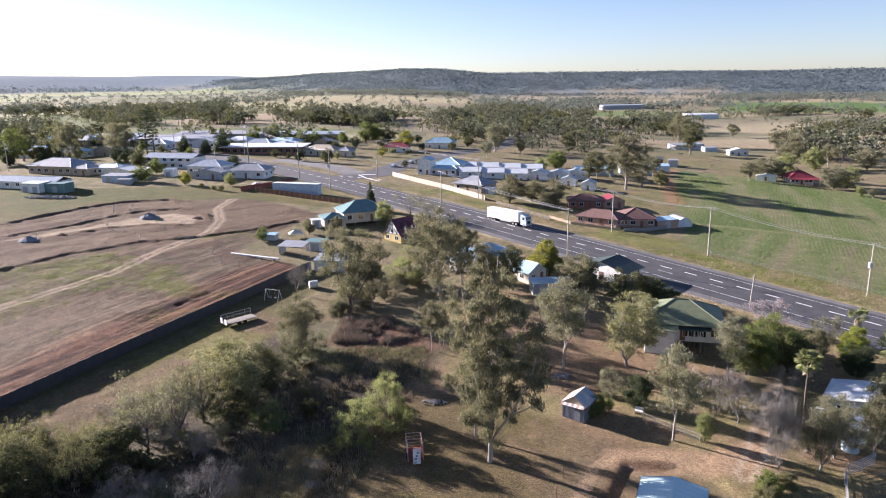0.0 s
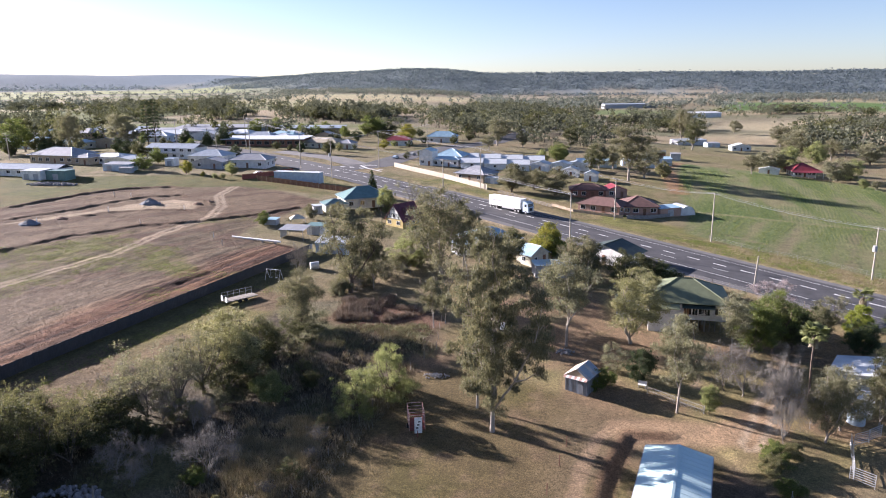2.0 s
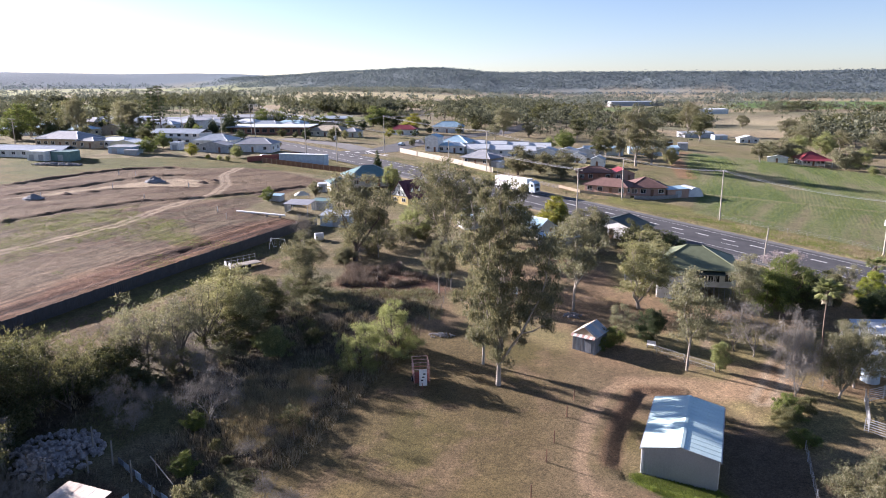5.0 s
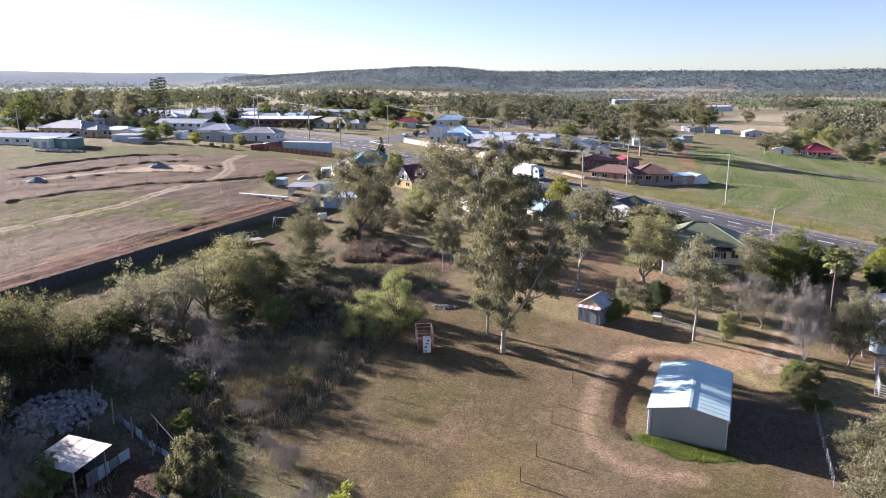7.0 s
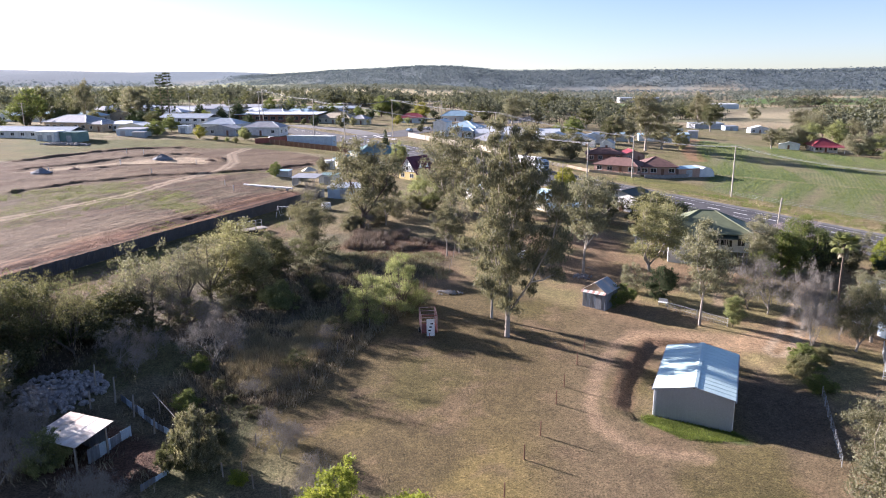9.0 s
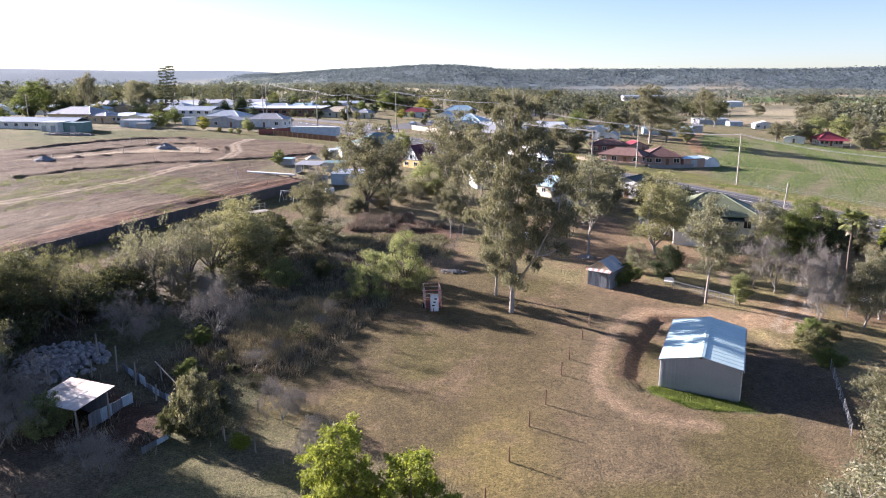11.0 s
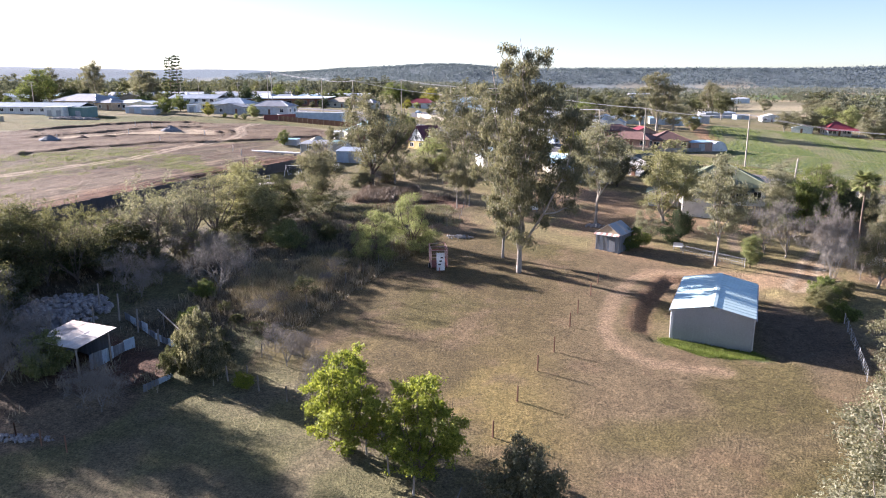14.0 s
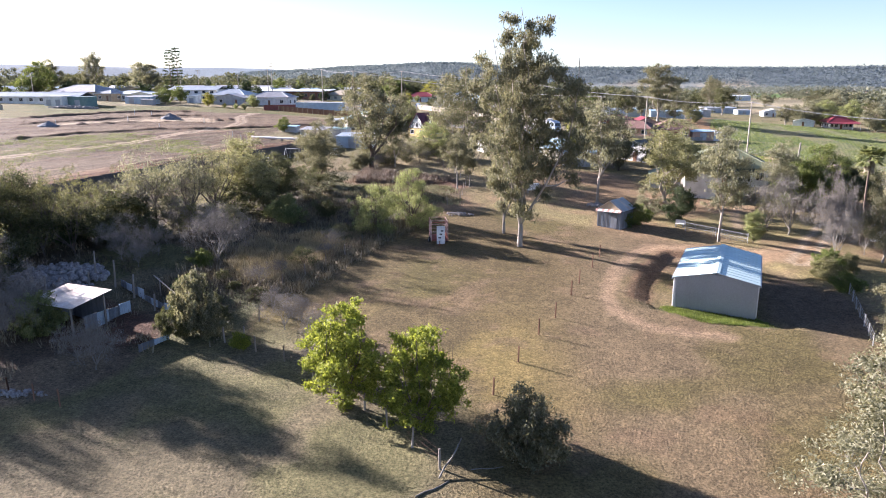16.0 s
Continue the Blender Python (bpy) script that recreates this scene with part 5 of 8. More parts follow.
# ---- rusty hut ----
def old_hut(x, y, rz):
    w, d, h, rise = 3.3, 3.8, 2.4, 1.1
    ob = thing("iron_hut", x, y, rz, "small old corrugated iron hut with rusty gabled roof", "hut")
    for k in range(6):
        a = -w / 2 + w * (k + 0.5) / 6
        for sg in (-1, 1):
            g = Geo().box(a, sg * d / 2, -0.3, w / 6 - 0.01, 0.04, h + 0.3)
            for j in range(3):
                g.box(a - w / 12 + w / 6 * (j + 0.5) / 3, sg * (d / 2 + 0.03), -0.3, 0.06, 0.03, h + 0.28)
            part("iron_sheet", g, M["wall_iron" if k % 2 else "iron_old"], ob)
        b = -d / 2 + d * (k + 0.5) / 6
        for sg in (-1, 1):
            part("iron_sheet", Geo().box(sg * w / 2, b, -0.3, 0.04, d / 6 - 0.01, h + 0.3), M["iron_old"], ob)
    gable = Geo()
    for sg in (-1, 1):
        yy = sg * (d / 2 - 0.02)
        gable.add([(-w / 2, yy - 0.03, h), (w / 2, yy - 0.03, h), (0, yy - 0.03, h + rise), (-w / 2, yy + 0.03, h), (w / 2, yy + 0.03, h), (0, yy + 0.03, h + rise)],
                  [(0, 1, 2), (5, 4, 3), (1, 0, 3, 4), (2, 1, 4, 5), (0, 2, 5, 3)])
    part("gable", gable, M["wall_tan"], ob, "faded tan gable boards")
    for sg in (-1, 1):
        for i in range(6):
            y0, y1 = -d / 2 - 0.15 + (d + 0.3) * i / 6, -d / 2 - 0.15 + (d + 0.3) * (i + 1) / 6
            k = rise / (w / 2)
            dz = 0.012 * (i % 2)
            pts = [(0, y0, h + rise + 0.06 + dz), (sg * (w / 2 + 0.25), y0, h - k * 0.25 + 0.06 + dz), (sg * (w / 2 + 0.25), y1, h - k * 0.25 + 0.06 + dz), (0, y1, h + rise + 0.06 + dz)]
            part("roof_sheet", Geo().slab(pts if sg < 0 else pts[::-1], 0.03), M["iron_rust" if sg < 0 or i % 3 == 0 else "roof_zinc"], ob)
    pts = [(-w / 2 - 0.1, -d / 2 - 0.55, h - 0.22), (w / 2 + 0.1, -d / 2 - 0.55, h - 0.22), (w / 2 + 0.1, -d / 2 + 0.05, h + 0.06), (-w / 2 - 0.1, -d / 2 + 0.05, h + 0.06)]
    for k in range(9):
        a, b = k / 9, (k + 1) / 9
        strip4 = [(pts[0][0] + (pts[1][0] - pts[0][0]) * u, pts[j][1], pts[j][2] + 0.004 * (k % 2)) for u, j in ((a, 0), (b, 0), (b, 2), (a, 2))]
        part("awning_sheet", Geo().slab(strip4, 0.03), M["roof_white" if k % 2 else "rust_pale"], ob, "faded striped awning sheet")
    part("door", Geo().box(0.7, -d / 2 - 0.06, 0, 0.85, 0.04, 1.9), M["iron_old"], ob)


old_hut(18.7, 90.3, -36)


# ---- the stock crate ----
def stock_crate(x, y, rz):
    ob = thing("stock_crate", x, y, rz, "rusty red steel stock crate trailer with white gate", "trailer")
    w, d, h = 1.9, 3.2, 2.2
    base = 0.55
    part("floor", Geo().box(0, 0, base, w, d, 0.12), M["rust_red"], ob)
    for sx in (-1, 1):
        for k in range(5):
            part("upright", Geo().box(sx * w / 2, -d / 2 + d * k / 4, base, 0.06, 0.06, h), M["rust_pale"], ob)
        for k in range(5):
            part("rail", Geo().box(sx * w / 2, 0, base + 0.35 + k * (h - 0.4) / 4, 0.05, d, 0.06), M["rust_pale"], ob)
        part("side_sheet", Geo().box(sx * (w / 2 - 0.04), 0, base + 0.1, 0.03, d, 0.55), M["rust_red"], ob)
        wheel = part("wheel", Geo().tube((sx * (w / 2 - 0.02), 0.3, 0.33), (sx * (w / 2 + 0.18), 0.3, 0.33), 0.34, 0.34, 16), M["rubber"], ob)
        part("rim", Geo().tube((sx * (w / 2 + 0.19), 0.3, 0.33), (sx * (w / 2 + 0.2), 0.3, 0.33), 0.18, 0.18, 12), M["galv"], wheel)
    for k in range(5):
        part("rail", Geo().box(0, d / 2, base + 0.35 + k * (h - 0.4) / 4, w, 0.05, 0.06), M["rust_pale"], ob)
    part("rail", Geo().box(0, -d / 2, base + h - 0.05, w, 0.05, 0.06), M["rust_red"], ob)
    gate = Geo().box(0.12, -d / 2 - 0.04, base - 0.35, 0.95, 0.06, 2.1)
    part("gate", gate, M["paint_white"], ob, "white painted tailgate ramp")
    for k in range(3):
        part("vent", Geo().box(0.12 + 0.14 * (k - 1), -d / 2 - 0.08, base + 0.3 + 0.4 * k, 0.3, 0.03, 0.16), M["glass_dark"], ob)
    part("drawbar", Geo().tube((0, -d / 2, base), (-0.1, -d / 2 - 1.1, 0.25), 0.05, 0.05, 6), M["rust_red"], ob)


stock_crate(-4.3, 78.6, 8)

# ---- houses of the near block ----
q = house(42.3, 118.2, -14, 13.0, 10.5, 3.0, "hip", 2.9, "wall_white", "roof_green",
          "white weatherboard house on stumps with faded green hipped roof", "weatherboard_house", 0.7, 5, 3, (1.1, 1.2), 1.0, 1.9, "roof_green")
part("bay_roof", Geo().slab([(-6.5, -7.8, 4.3), (-1.2, -7.8, 4.3), (-1.2, -5.0, 4.95), (-6.5, -5.0, 4.95)], 0.1), M["roof_green"], q, "green lean-to roof")
part("bay_wall", Geo().box(-3.9, -6.4, -0.2, 4.8, 2.3, 4.5), M["wall_white"], q)
part("awning", Geo().slab([(-0.8, -6.6, 4.25), (4.6, -6.6, 4.25), (4.6, -5.2, 4.75), (-0.8, -5.2, 4.75)], 0.06), M["roof_dark"], q, "dark window awning")
for k in range(4):
    window_part(q, 0.4 + 1.0 * k, -5.25, 2.7, 0.8, 1.1, 0)
for k in range(8):
    part("batten", Geo().box(-0.6 + 0.9 * k, -5.2, -0.2, 0.1, 0.06, 2.0), M["timber_grey"], q)
part("stair", Geo().box(-1.9, -6.4, 0, 1.1, 0.4, 0.6).box(-1.9, -6.0, 0, 1.1, 0.4, 1.2).box(-1.9, -5.6, 0, 1.1, 0.4, 1.8), M["timber_grey"], q)
house(34.2, 121.5, -14, 6.0, 5.0, 2.5, "gable", 1.2, "wall_grey", "roof_green", "low grey garage with faded green roof", "garage", 0.3, 1, 1, (1.0, 1.0), 1.0, 0, "roof_green")
house(10.2, 163.5, 24, 11.5, 10.5, 2.9, "hip", 2.3, "wall_white", "roof_blue", "white cottage with pale blue hipped iron roof", "cottage", 0.5, 4, 3, cap="roof_white")
shed_box(5.2, 158.6, 24, 7.5, 4.2, 2.4, "roof_blue", "wall_white", "white lean-to with pale blue iron roof", "lean_to")
house(19.2, 151.5, 40, 5.6, 4.6, 2.6, "gable", 1.7, "wall_cream", "roof_blue", "small cream cottage with blue gabled roof", "small_cottage", 0.35, 2, 1, (0.9, 0.9))
shed_box(22.6, 142.6, 4, 8.5, 4.2, 2.7, "roof_blue", "wall_grey", "open carport with pale blue flat roof", "carport", 0.15)
dk = house(38.3, 155.4, -42, 12.0, 8.0, 2.7, "gable", 1.8, "wall_white", "roof_dark", "house with a very dark green iron roof", "dark_roof_house", 0.6, 3, 2, cap="roof_dark")
part("solar_panel", Geo().slab([(2.6, -2.0, 3.62), (5.2, -2.0, 2.78), (5.2, 1.4, 2.78), (2.6, 1.4, 3.62)][::-1], 0.05), M["glass_panel"], dk, "blue solar panel")
house(-25.2, 205.5, 22, 13.5, 10.0, 3.0, "hip", 2.8, "wall_cream", "roof_seagreen", "cream cottage with sea green hipped iron roof", "cottage", 0.6, 4, 3, stilts=0.8, cap="roof_zinc")
house(-33.0, 199.5, 22, 6.0, 6.0, 2.5, "hip", 1.3, "wall_cream", "roof_seagreen", "low cream wing with sea green roof", "cottage_wing", 0.6, 2, 1, cap="roof_zinc")
for k in range(2):
    shed_box(-37.5 + 3.4 * k, 196.0 + 1.4 * k, 22, 2.6, 2.2, 2.3, "roof_white", "wall_white", "small white metal garden shed", "garden_shed", 0.15)


def tudor(x, y, rz):
    w, d, h, rise = 8.4, 9.5, 2.7, 5.0
    k = 0.78
    ob = thing("tudor_house", x, y, rz, "mock tudor house, steep maroon roof and timbered white gable", "house")
    ob.scale = (k, k, k)
    part("wall", Geo().box(0, 0, -0.6, w, d, h + 0.6), M["wall_yellow"], ob, "yellow rendered lower wall")
    part("gable", walls_with_gable(w - 0.02, d - 0.02, 0.0, rise - 0.15), M["paint_white"], ob, "white upper gable", pose(0, 0, h))
    rg, cg = gable_roof(w, d, h, rise, 0.5)
    roof = part("roof", rg, M["roof_maroon"], ob, "steep maroon roof")
    part("ridge_cap", cg, M["roof_maroon"], roof)
    yy = -d / 2 - 0.04
    for a, b in (((-3.9, 0.1), (3.9, 0.1)), ((-2.4, 1.9), (2.4, 1.9)), ((-1.3, 3.3), (1.3, 3.3)), ((0, 0), (0, 4.7)), ((-2.2, 0), (-2.2, 2.2)), ((2.2, 0), (2.2, 2.2)), ((-3.6, 0.2), (-2.2, 1.8)), ((3.6, 0.2), (2.2, 1.8)), ((-2.2, 0.2), (-0.9, 1.8)), ((2.2, 0.2), (0.9, 1.8))):
        part("timber", Geo().tube((a[0], yy, h + a[1]), (b[0], yy, h + b[1]), 0.09, 0.09, 4), M["roof_dark"], ob, "dark half timber")
    window_part(ob, 0, -d / 2 - 0.03, h + 0.5, 1.2, 1.2, 0)
    for px in (-2.4, 2.0):
        window_part(ob, px, -d / 2, 0.9, 1.6, 1.2, 0)
    for sg in (-1, 1):
        for py in (-1.8, 1.6):
            dm = part("dormer", Geo().add([(sg * 1.0, py - 0.7, h + 2.4), (sg * 3.2, py - 0.7, h + 1.4), (sg * 3.2, py + 0.7, h + 1.4), (sg * 1.0, py + 0.7, h + 2.4), (sg * 1.2, py, h + 3.9), (sg * 3.2, py, h + 3.2)],
                                          [(0, 1, 5, 4), (2, 3, 4, 5), (1, 2, 5), (3, 0, 4), (0, 3, 2, 1)]), M["paint_white"], ob, "white dormer")
            part("dormer_roof", Geo().slab([(sg * 0.9, py, h + 4.0), (sg * 3.5, py, h + 3.3), (sg * 3.5, py - 0.95, h + 1.6), (sg * 1.2, py - 0.95, h + 2.5)][::sg], 0.08), M["roof_maroon"], dm)
    for py in (-2.5, 0.5, 3):
        window_part(ob, w / 2, py, 0.9, 1.2, 1.2, 90)
    return ob


tudor(-11.8, 184.8, -42)
shed_box(-26.2, 156.5, -8, 8.0, 5.0, 2.5, "roof_zinc", "wall_blue", "pale blue garden shed with zinc roof", "blue_shed", 0.5)
shed_box(-33.0, 172.5, -12, 5.0, 3.5, 2.3, "roof_seagreen", "wall_white", "open carport with sea green roof", "carport", 0.2)

cp = thing("open_shelter", -38.0, 168.0, -14, "open shelter with a grey flat iron roof on posts", "shelter")
for sx in (-1, 1):
    for sy in (-1, 1):
        part("post", Geo().tube((sx * 3.0, sy * 2.0, -0.3), (sx * 3.0, sy * 2.0, 2.6 + 0.2 * sy), 0.06, 0.06, 6), M["galv"], cp)
part("roof", Geo().slab([(-3.4, -2.4, 2.4), (3.4, -2.4, 2.4), (3.4, 2.4, 2.9), (-3.4, 2.4, 2.9)], 0.08), M["roof_grey"], cp, "flat grey iron roof")
part("side_sheet", Geo().box(-3.1, -0.3, 0.2, 0.05, 3.4, 2.2), M["wall_grey"], cp)
shed_box(-47.5, 181.5, -10, 4.2, 2.4, 1.4, "roof_blue", "wall_grey", "low shed with pale blue iron roof", "low_shed", 0.2)
tent = thing("tarp_tent", -40.8, 184.0, 20, "small pale yellow tarpaulin tent on a frame", "tent")
part("cover", Geo().add([(-2, -1.6, 1.2), (2, -1.6, 1.2), (2, 1.6, 1.2), (-2, 1.6, 1.2), (-0.4, 0, 2.2), (0.4, 0, 2.2)], [(0, 1, 5, 4), (1, 2, 5), (2, 3, 4, 5), (3, 0, 4), (3, 2, 1, 0)]), M["wall_cream"], tent)
for sx in (-1.9, 1.9):
    for sy in (-1.5, 1.5):
        part("leg", Geo().tube((sx, sy, -0.2), (sx, sy, 1.25), 0.04, 0.04, 5), M["galv"], tent)
pipe = thing("white_pipe", -46.8, 164.0, -26, "long white pipe lying on low blocks", "pipe")
part("pipe", Geo().tube((-7.5, 0, 0.45), (7.5, 0, 0.45), 0.26, 0.26, 10), M["paint_white"], pipe)
for k in range(4):
    part("block", Geo().box(-6 + 4 * k, 0, -0.2, 0.3, 0.6, 0.45), M["stone"], pipe)

# ---- the white place by the palms ----
wl = house(62.5, 91.5, -38, 13.0, 8.0, 2.6, "gable", 1.2, "wall_white", "roof_white", "long white building with white iron roof", "white_building", 0.4, 3, 3, (1.2, 1.0))
shed_box(54.0, 86.5, -38, 6.5, 3.0, 2.2, "roof_white", "wall_white", "white caravan parked beside the building", "caravan", 0.05, category="caravan")
tk = thing("water_tank", 53.0, 82.3, 0, "small slate blue round water tank", "tank")
part("body", Geo().tube((0, 0, -0.2), (0, 0, 1.5), 1.1, 1.1, 20), M["wall_blue"], tk)
part("lid", Geo().tube((0, 0, 1.5), (0, 0, 1.75), 1.12, 0.3, 20), M["wall_blue"], tk)


def cattle_panel(x, y, rz, w=2.6, h=1.7):
    ob = thing("cattle_panel", x, y, rz, "galvanised steel cattle yard panel", "gate", "steel cattle panels")
    for sx in (-1, 1):
        part("upright", Geo().tube((sx * w / 2, 0, -0.15), (sx * w / 2, 0, h), 0.045, 0.045, 6), M["galv"], ob)
    for k in range(6):
        part("rail", Geo().tube((-w / 2, 0, 0.25 + k * (h - 0.3) / 5), (w / 2, 0, 0.25 + k * (h - 0.3) / 5), 0.04, 0.04, 6), M["galv"], ob)


for px, py, rz in ((45.9, 70.5, 62), (47.2, 73.0, 62), (48.4, 75.4, 62), (50.6, 76.9, 22), (53.0, 78.2, 28), (45.8, 68.6, -50)):
    cattle_panel(px, py, rz)

# ---- brick house and sheds across the highway ----
house(48.6, 211.5, -36, 13.5, 7.5, 2.6, "hip", 1.9, "wall_pink", "roof_tile", "pink brick house with brown tiled hip roof", "brick_house", 0.6, 4, 2, (1.5, 1.2), cap="roof_tile")
house(59.5, 212.5, -6, 10.5, 11.0, 2.7, "hip", 2.5, "wall_pink", "roof_tile", "pink brick wing with brown tiled hip roof", "brick_house_wing", 0.6, 4, 2, (1.5, 1.2), cap="roof_tile")
house(58.6, 240.0, 4, 7.5, 7.0, 2.6, "gable", 1.5, "wall_pink", "roof_red", "brick garage with bright red iron roof", "red_garage", 0.4, 2, 2, cap="roof_red")
house(49.0, 238.0, -8, 11.5, 8.0, 2.7, "hip", 1.8, "wall_brick", "roof_tile", "brown brick house with dull red tiled roof", "brick_bungalow", 0.6, 4, 2, cap="roof_tile")
shed_box(67.6, 209.5, 20, 7.5, 4.5, 2.5, "roof_blue", "wall_pink", "brick shed with blue flat iron roof", "brick_shed", 0.3)
tn = thing("greenhouse", 73.8, 213.5, 12, "round topped greenhouse covered in milky plastic", "greenhouse")
for k in range(8):
    ang = [math.pi * j / 8 for j in range(9)]
    if k < 7:
        g = Geo()
        ring = [(2.6 * math.cos(a), 2.9 * math.sin(a)) for a in ang]
        g.add([(px, -3.5 + k, pz - 0.1) for px, pz in ring] + [(px, -2.5 + k, pz - 0.1) for px, pz in ring], [(j, j + 1, j + 10, j + 9) for j in range(8)])
        part("cover", g, M["plastic_tarp"], tn, "milky plastic cover")
    hoop = Geo().cable([(2.64 * math.cos(a), -3.5 + k, 2.94 * math.sin(a) - 0.1) for a in ang], 0.05, 5)
    part("hoop", hoop, M["galv"], tn)
part("end_sheet", Geo().add([(2.6 * math.cos(math.pi * j / 8), -3.5, 2.9 * math.sin(math.pi * j / 8) - 0.1) for j in range(9)], [tuple(range(9))]), M["plastic_tarp"], tn)
panel_fence("brick_front_wall", [(33.5, 217.2), (38.8, 209.1), (47.9, 204.3), (52.5, 202.2)], 0.9, 3.0, "wall_tan", "wall_tan", "low tan brick garden wall along the verge")
panel_fence("stone_wall", [(53.5, 201.6), (60.0, 202.5), (68.0, 207.0)], 1.1, 2.0, "stone", "stone", "low grey stone retaining wall beside the drive")
wire_fence([(17.9, 236.9), (25.0, 226.4), (30.4, 217.5), (33.0, 213.4)], 1.25, 2.6, 3, 0.09, "weathered timber post and rail fence", "rail_fence", 0.07, "timber_grey", "timber_grey")
panel_fence("cream_fence", [(-22.3, 295.8), (-13.2, 282.7), (-1.5, 267.5), (6.9, 254.6), (14.3, 243.7)], 1.9, 2.6, "fence_cream", "fence_cream", "tall cream board fence along the highway", 0.65)

# ---- the blue and white lodge ----
for px, py in ((-7.8, 306.5),):
    house(px, py, -20, 6.0, 7.0, 6.4, "gable", 1.0, "wall_white", "roof_blue", "tall white block with pale blue roof", "lodge_tower", 0.3, 2, 2, (1.2, 1.0), 1.2, cap="roof_blue")
house(2.5, 317.0, -20, 13.0, 12.0, 3.6, "hip", 2.8, "wall_white", "roof_blue", "white lodge with bright blue hipped roof", "lodge", 0.6, 4, 2, cap="roof_blue")
house(0.5, 304.5, -20, 12.0, 5.0, 3.0, "hip", 1.2, "wall_white", "roof_blue", "white wing with pale blue roof", "lodge_wing", 0.6, 4, 1, cap="roof_white")
for k in range(3):
    house(11.5 + 10.0 * k, 302.5 - 0.6 * k, 84, 10.0, 9.4, 2.7, "gable", 1.5, "wall_white", "roof_white", "small white cabin with shiny white roof", "cabin", 0.35, 1, 1, (1.0, 1.0), group="row of white cabins")
for k in range(4):
    house(10.5 + 10.0 * k, 320.5 - 0.6 * k, 84, 10.0, 9.4, 2.8, "gable", 1.5, "wall_white", "roof_white", "small white cabin with shiny white roof", "cabin", 0.35, 1, 1, (1.0, 1.0), group="row of white cabins")
house(11.8, 266.0, -38, 13.0, 10.0, 2.8, "hip", 2.6, "wall_tan", "roof_grey", "tan house with dark grey hipped roof", "grey_roof_house", 0.6, 3, 2, cap="roof_grey")
shed_box(16.5, 259.0, -38, 5.5, 3.0, 2.2, "roof_white", "wall_white", "white flat roofed garden room", "garden_room", 0.1)
for px, py, w, d in ((41.5, 300.5, 8, 7), (50.5, 303.0, 9, 7), (58.5, 306.5, 10, 8), (52.0, 285.0, 6, 5), (58.0, 275.0, 5, 6)):
    house(px, py, -20, w, d, 3.0, "gable", 1.2, "wall_white", "roof_zinc", "white farm shed with pale zinc roof", "farm_shed", 0.25, 1, 1, (1.0, 0.9), group="farm sheds")
for px, py, w in ((70, 322, 18), (92, 330, 16), (104, 342, 14)):
    shed_box(px, py, -8, w, 7, 3.0, "roof_blue", "wall_blue", "long pale blue farm shed under trees", "long_shed", 0.5)

# ---- the farm on the far side of the crop ----
house(166.2, 322.5, -6, 10.0, 9.0, 3.0, "hip", 3.0, "wall_white", "roof_red", "white farmhouse with bright red hipped roof", "farmhouse", 1.2, 5, 3, cap="roof_red")
part("lean_to_roof", Geo().slab([(-6.6, -9.2, 2.5), (6.6, -9.2, 2.5), (6.6, -6.0, 3.1), (-6.6, -6.0, 3.1)], 0.1), M["roof_red"], thing("veranda", 166.2, 322.5, -6, "red roofed front veranda of a white farmhouse", "veranda"))
for k in range(5):
    part("post", Geo().box(-6.3 + 3.15 * k, -9.0, -0.3, 0.14, 0.14, 2.8), M["paint_white"], bpy.data.objects["veranda"])
house(152.6, 325.5, -30, 8.5, 5.0, 2.4, "gable", 1.0, "wall_white", "roof_white", "small white farm outbuilding", "outbuilding", 0.25, 1, 2, (1.0, 0.9))
house(192.0, 453.5, -4, 12.0, 7.0, 3.2, "gable", 1.5, "wall_white", "roof_white", "isolated white house with white roof", "white_house", 0.4, 3, 2, (1.4, 1.2))
shed_box(171.5, 492.0, 18, 24.0, 9.0, 3.4, "roof_zinc", "wall_grey", "long grey machinery shed", "machinery_shed", 0.8)
shed_box(183.0, 478.0, 6, 9.0, 6.0, 2.8, "roof_grey", "wall_blue", "small slate coloured farm shed", "farm_store", 0.5)
shed_box(113.0, 378.0, -16, 13.0, 8.0, 2.8, "roof_dark", "timber_brown", "dark timber barn with low roof", "barn", 0.8)
shed_box(122.0, 368.0, -16, 5.0, 5.0, 3.6, "roof_grey", "wall_grey", "grey tank shed beside the barn", "tank_shed", 0.2)
shed_box(330.0, 900.0, 5, 42.0, 16.0, 6.0, "roof_white", "wall_white", "long white shed on a far hill", "far_shed", 1.0)
shed_box(325.0, 1240.0, 4, 95.0, 20.0, 7.0, "roof_zinc", "wall_grey", "very long pale farm shed far off", "far_shed", 1.0)

# ---- the town beyond the works ----
lh = thing("long_house", -159.0, 254.5, -13.6, "long low white house with grey iron roof", "house")
part("wall", Geo().box(0, 0, -0.5, 42, 8, 3.3), M["wall_white"], lh)
rg, cg = gable_roof(8, 42, 2.8, 1.3, 0.5)
rf = part("roof", rg, M["roof_zinc"], lh, "", pose(0, 0, 0, 0, 0, 90))
part("ridge_cap", cg, M["roof_white"], rf)
for k in range(9):
    window_part(lh, -18.5 + 4.6 * k, -4.0, 1.0, 1.5, 1.0, 0)
shed_box(-146.0, 244.5, -13.6, 8.0, 5.5, 3.2, "roof_white", "wall_white", "white flat roofed garage", "garage", 0.2, doors=2)
shed_box(-137.6, 244.5, -13.6, 8.0, 5.0, 3.2, "roof_seagreen", "roof_seagreen", "dark green lattice sided shed", "green_shed", 0.1)
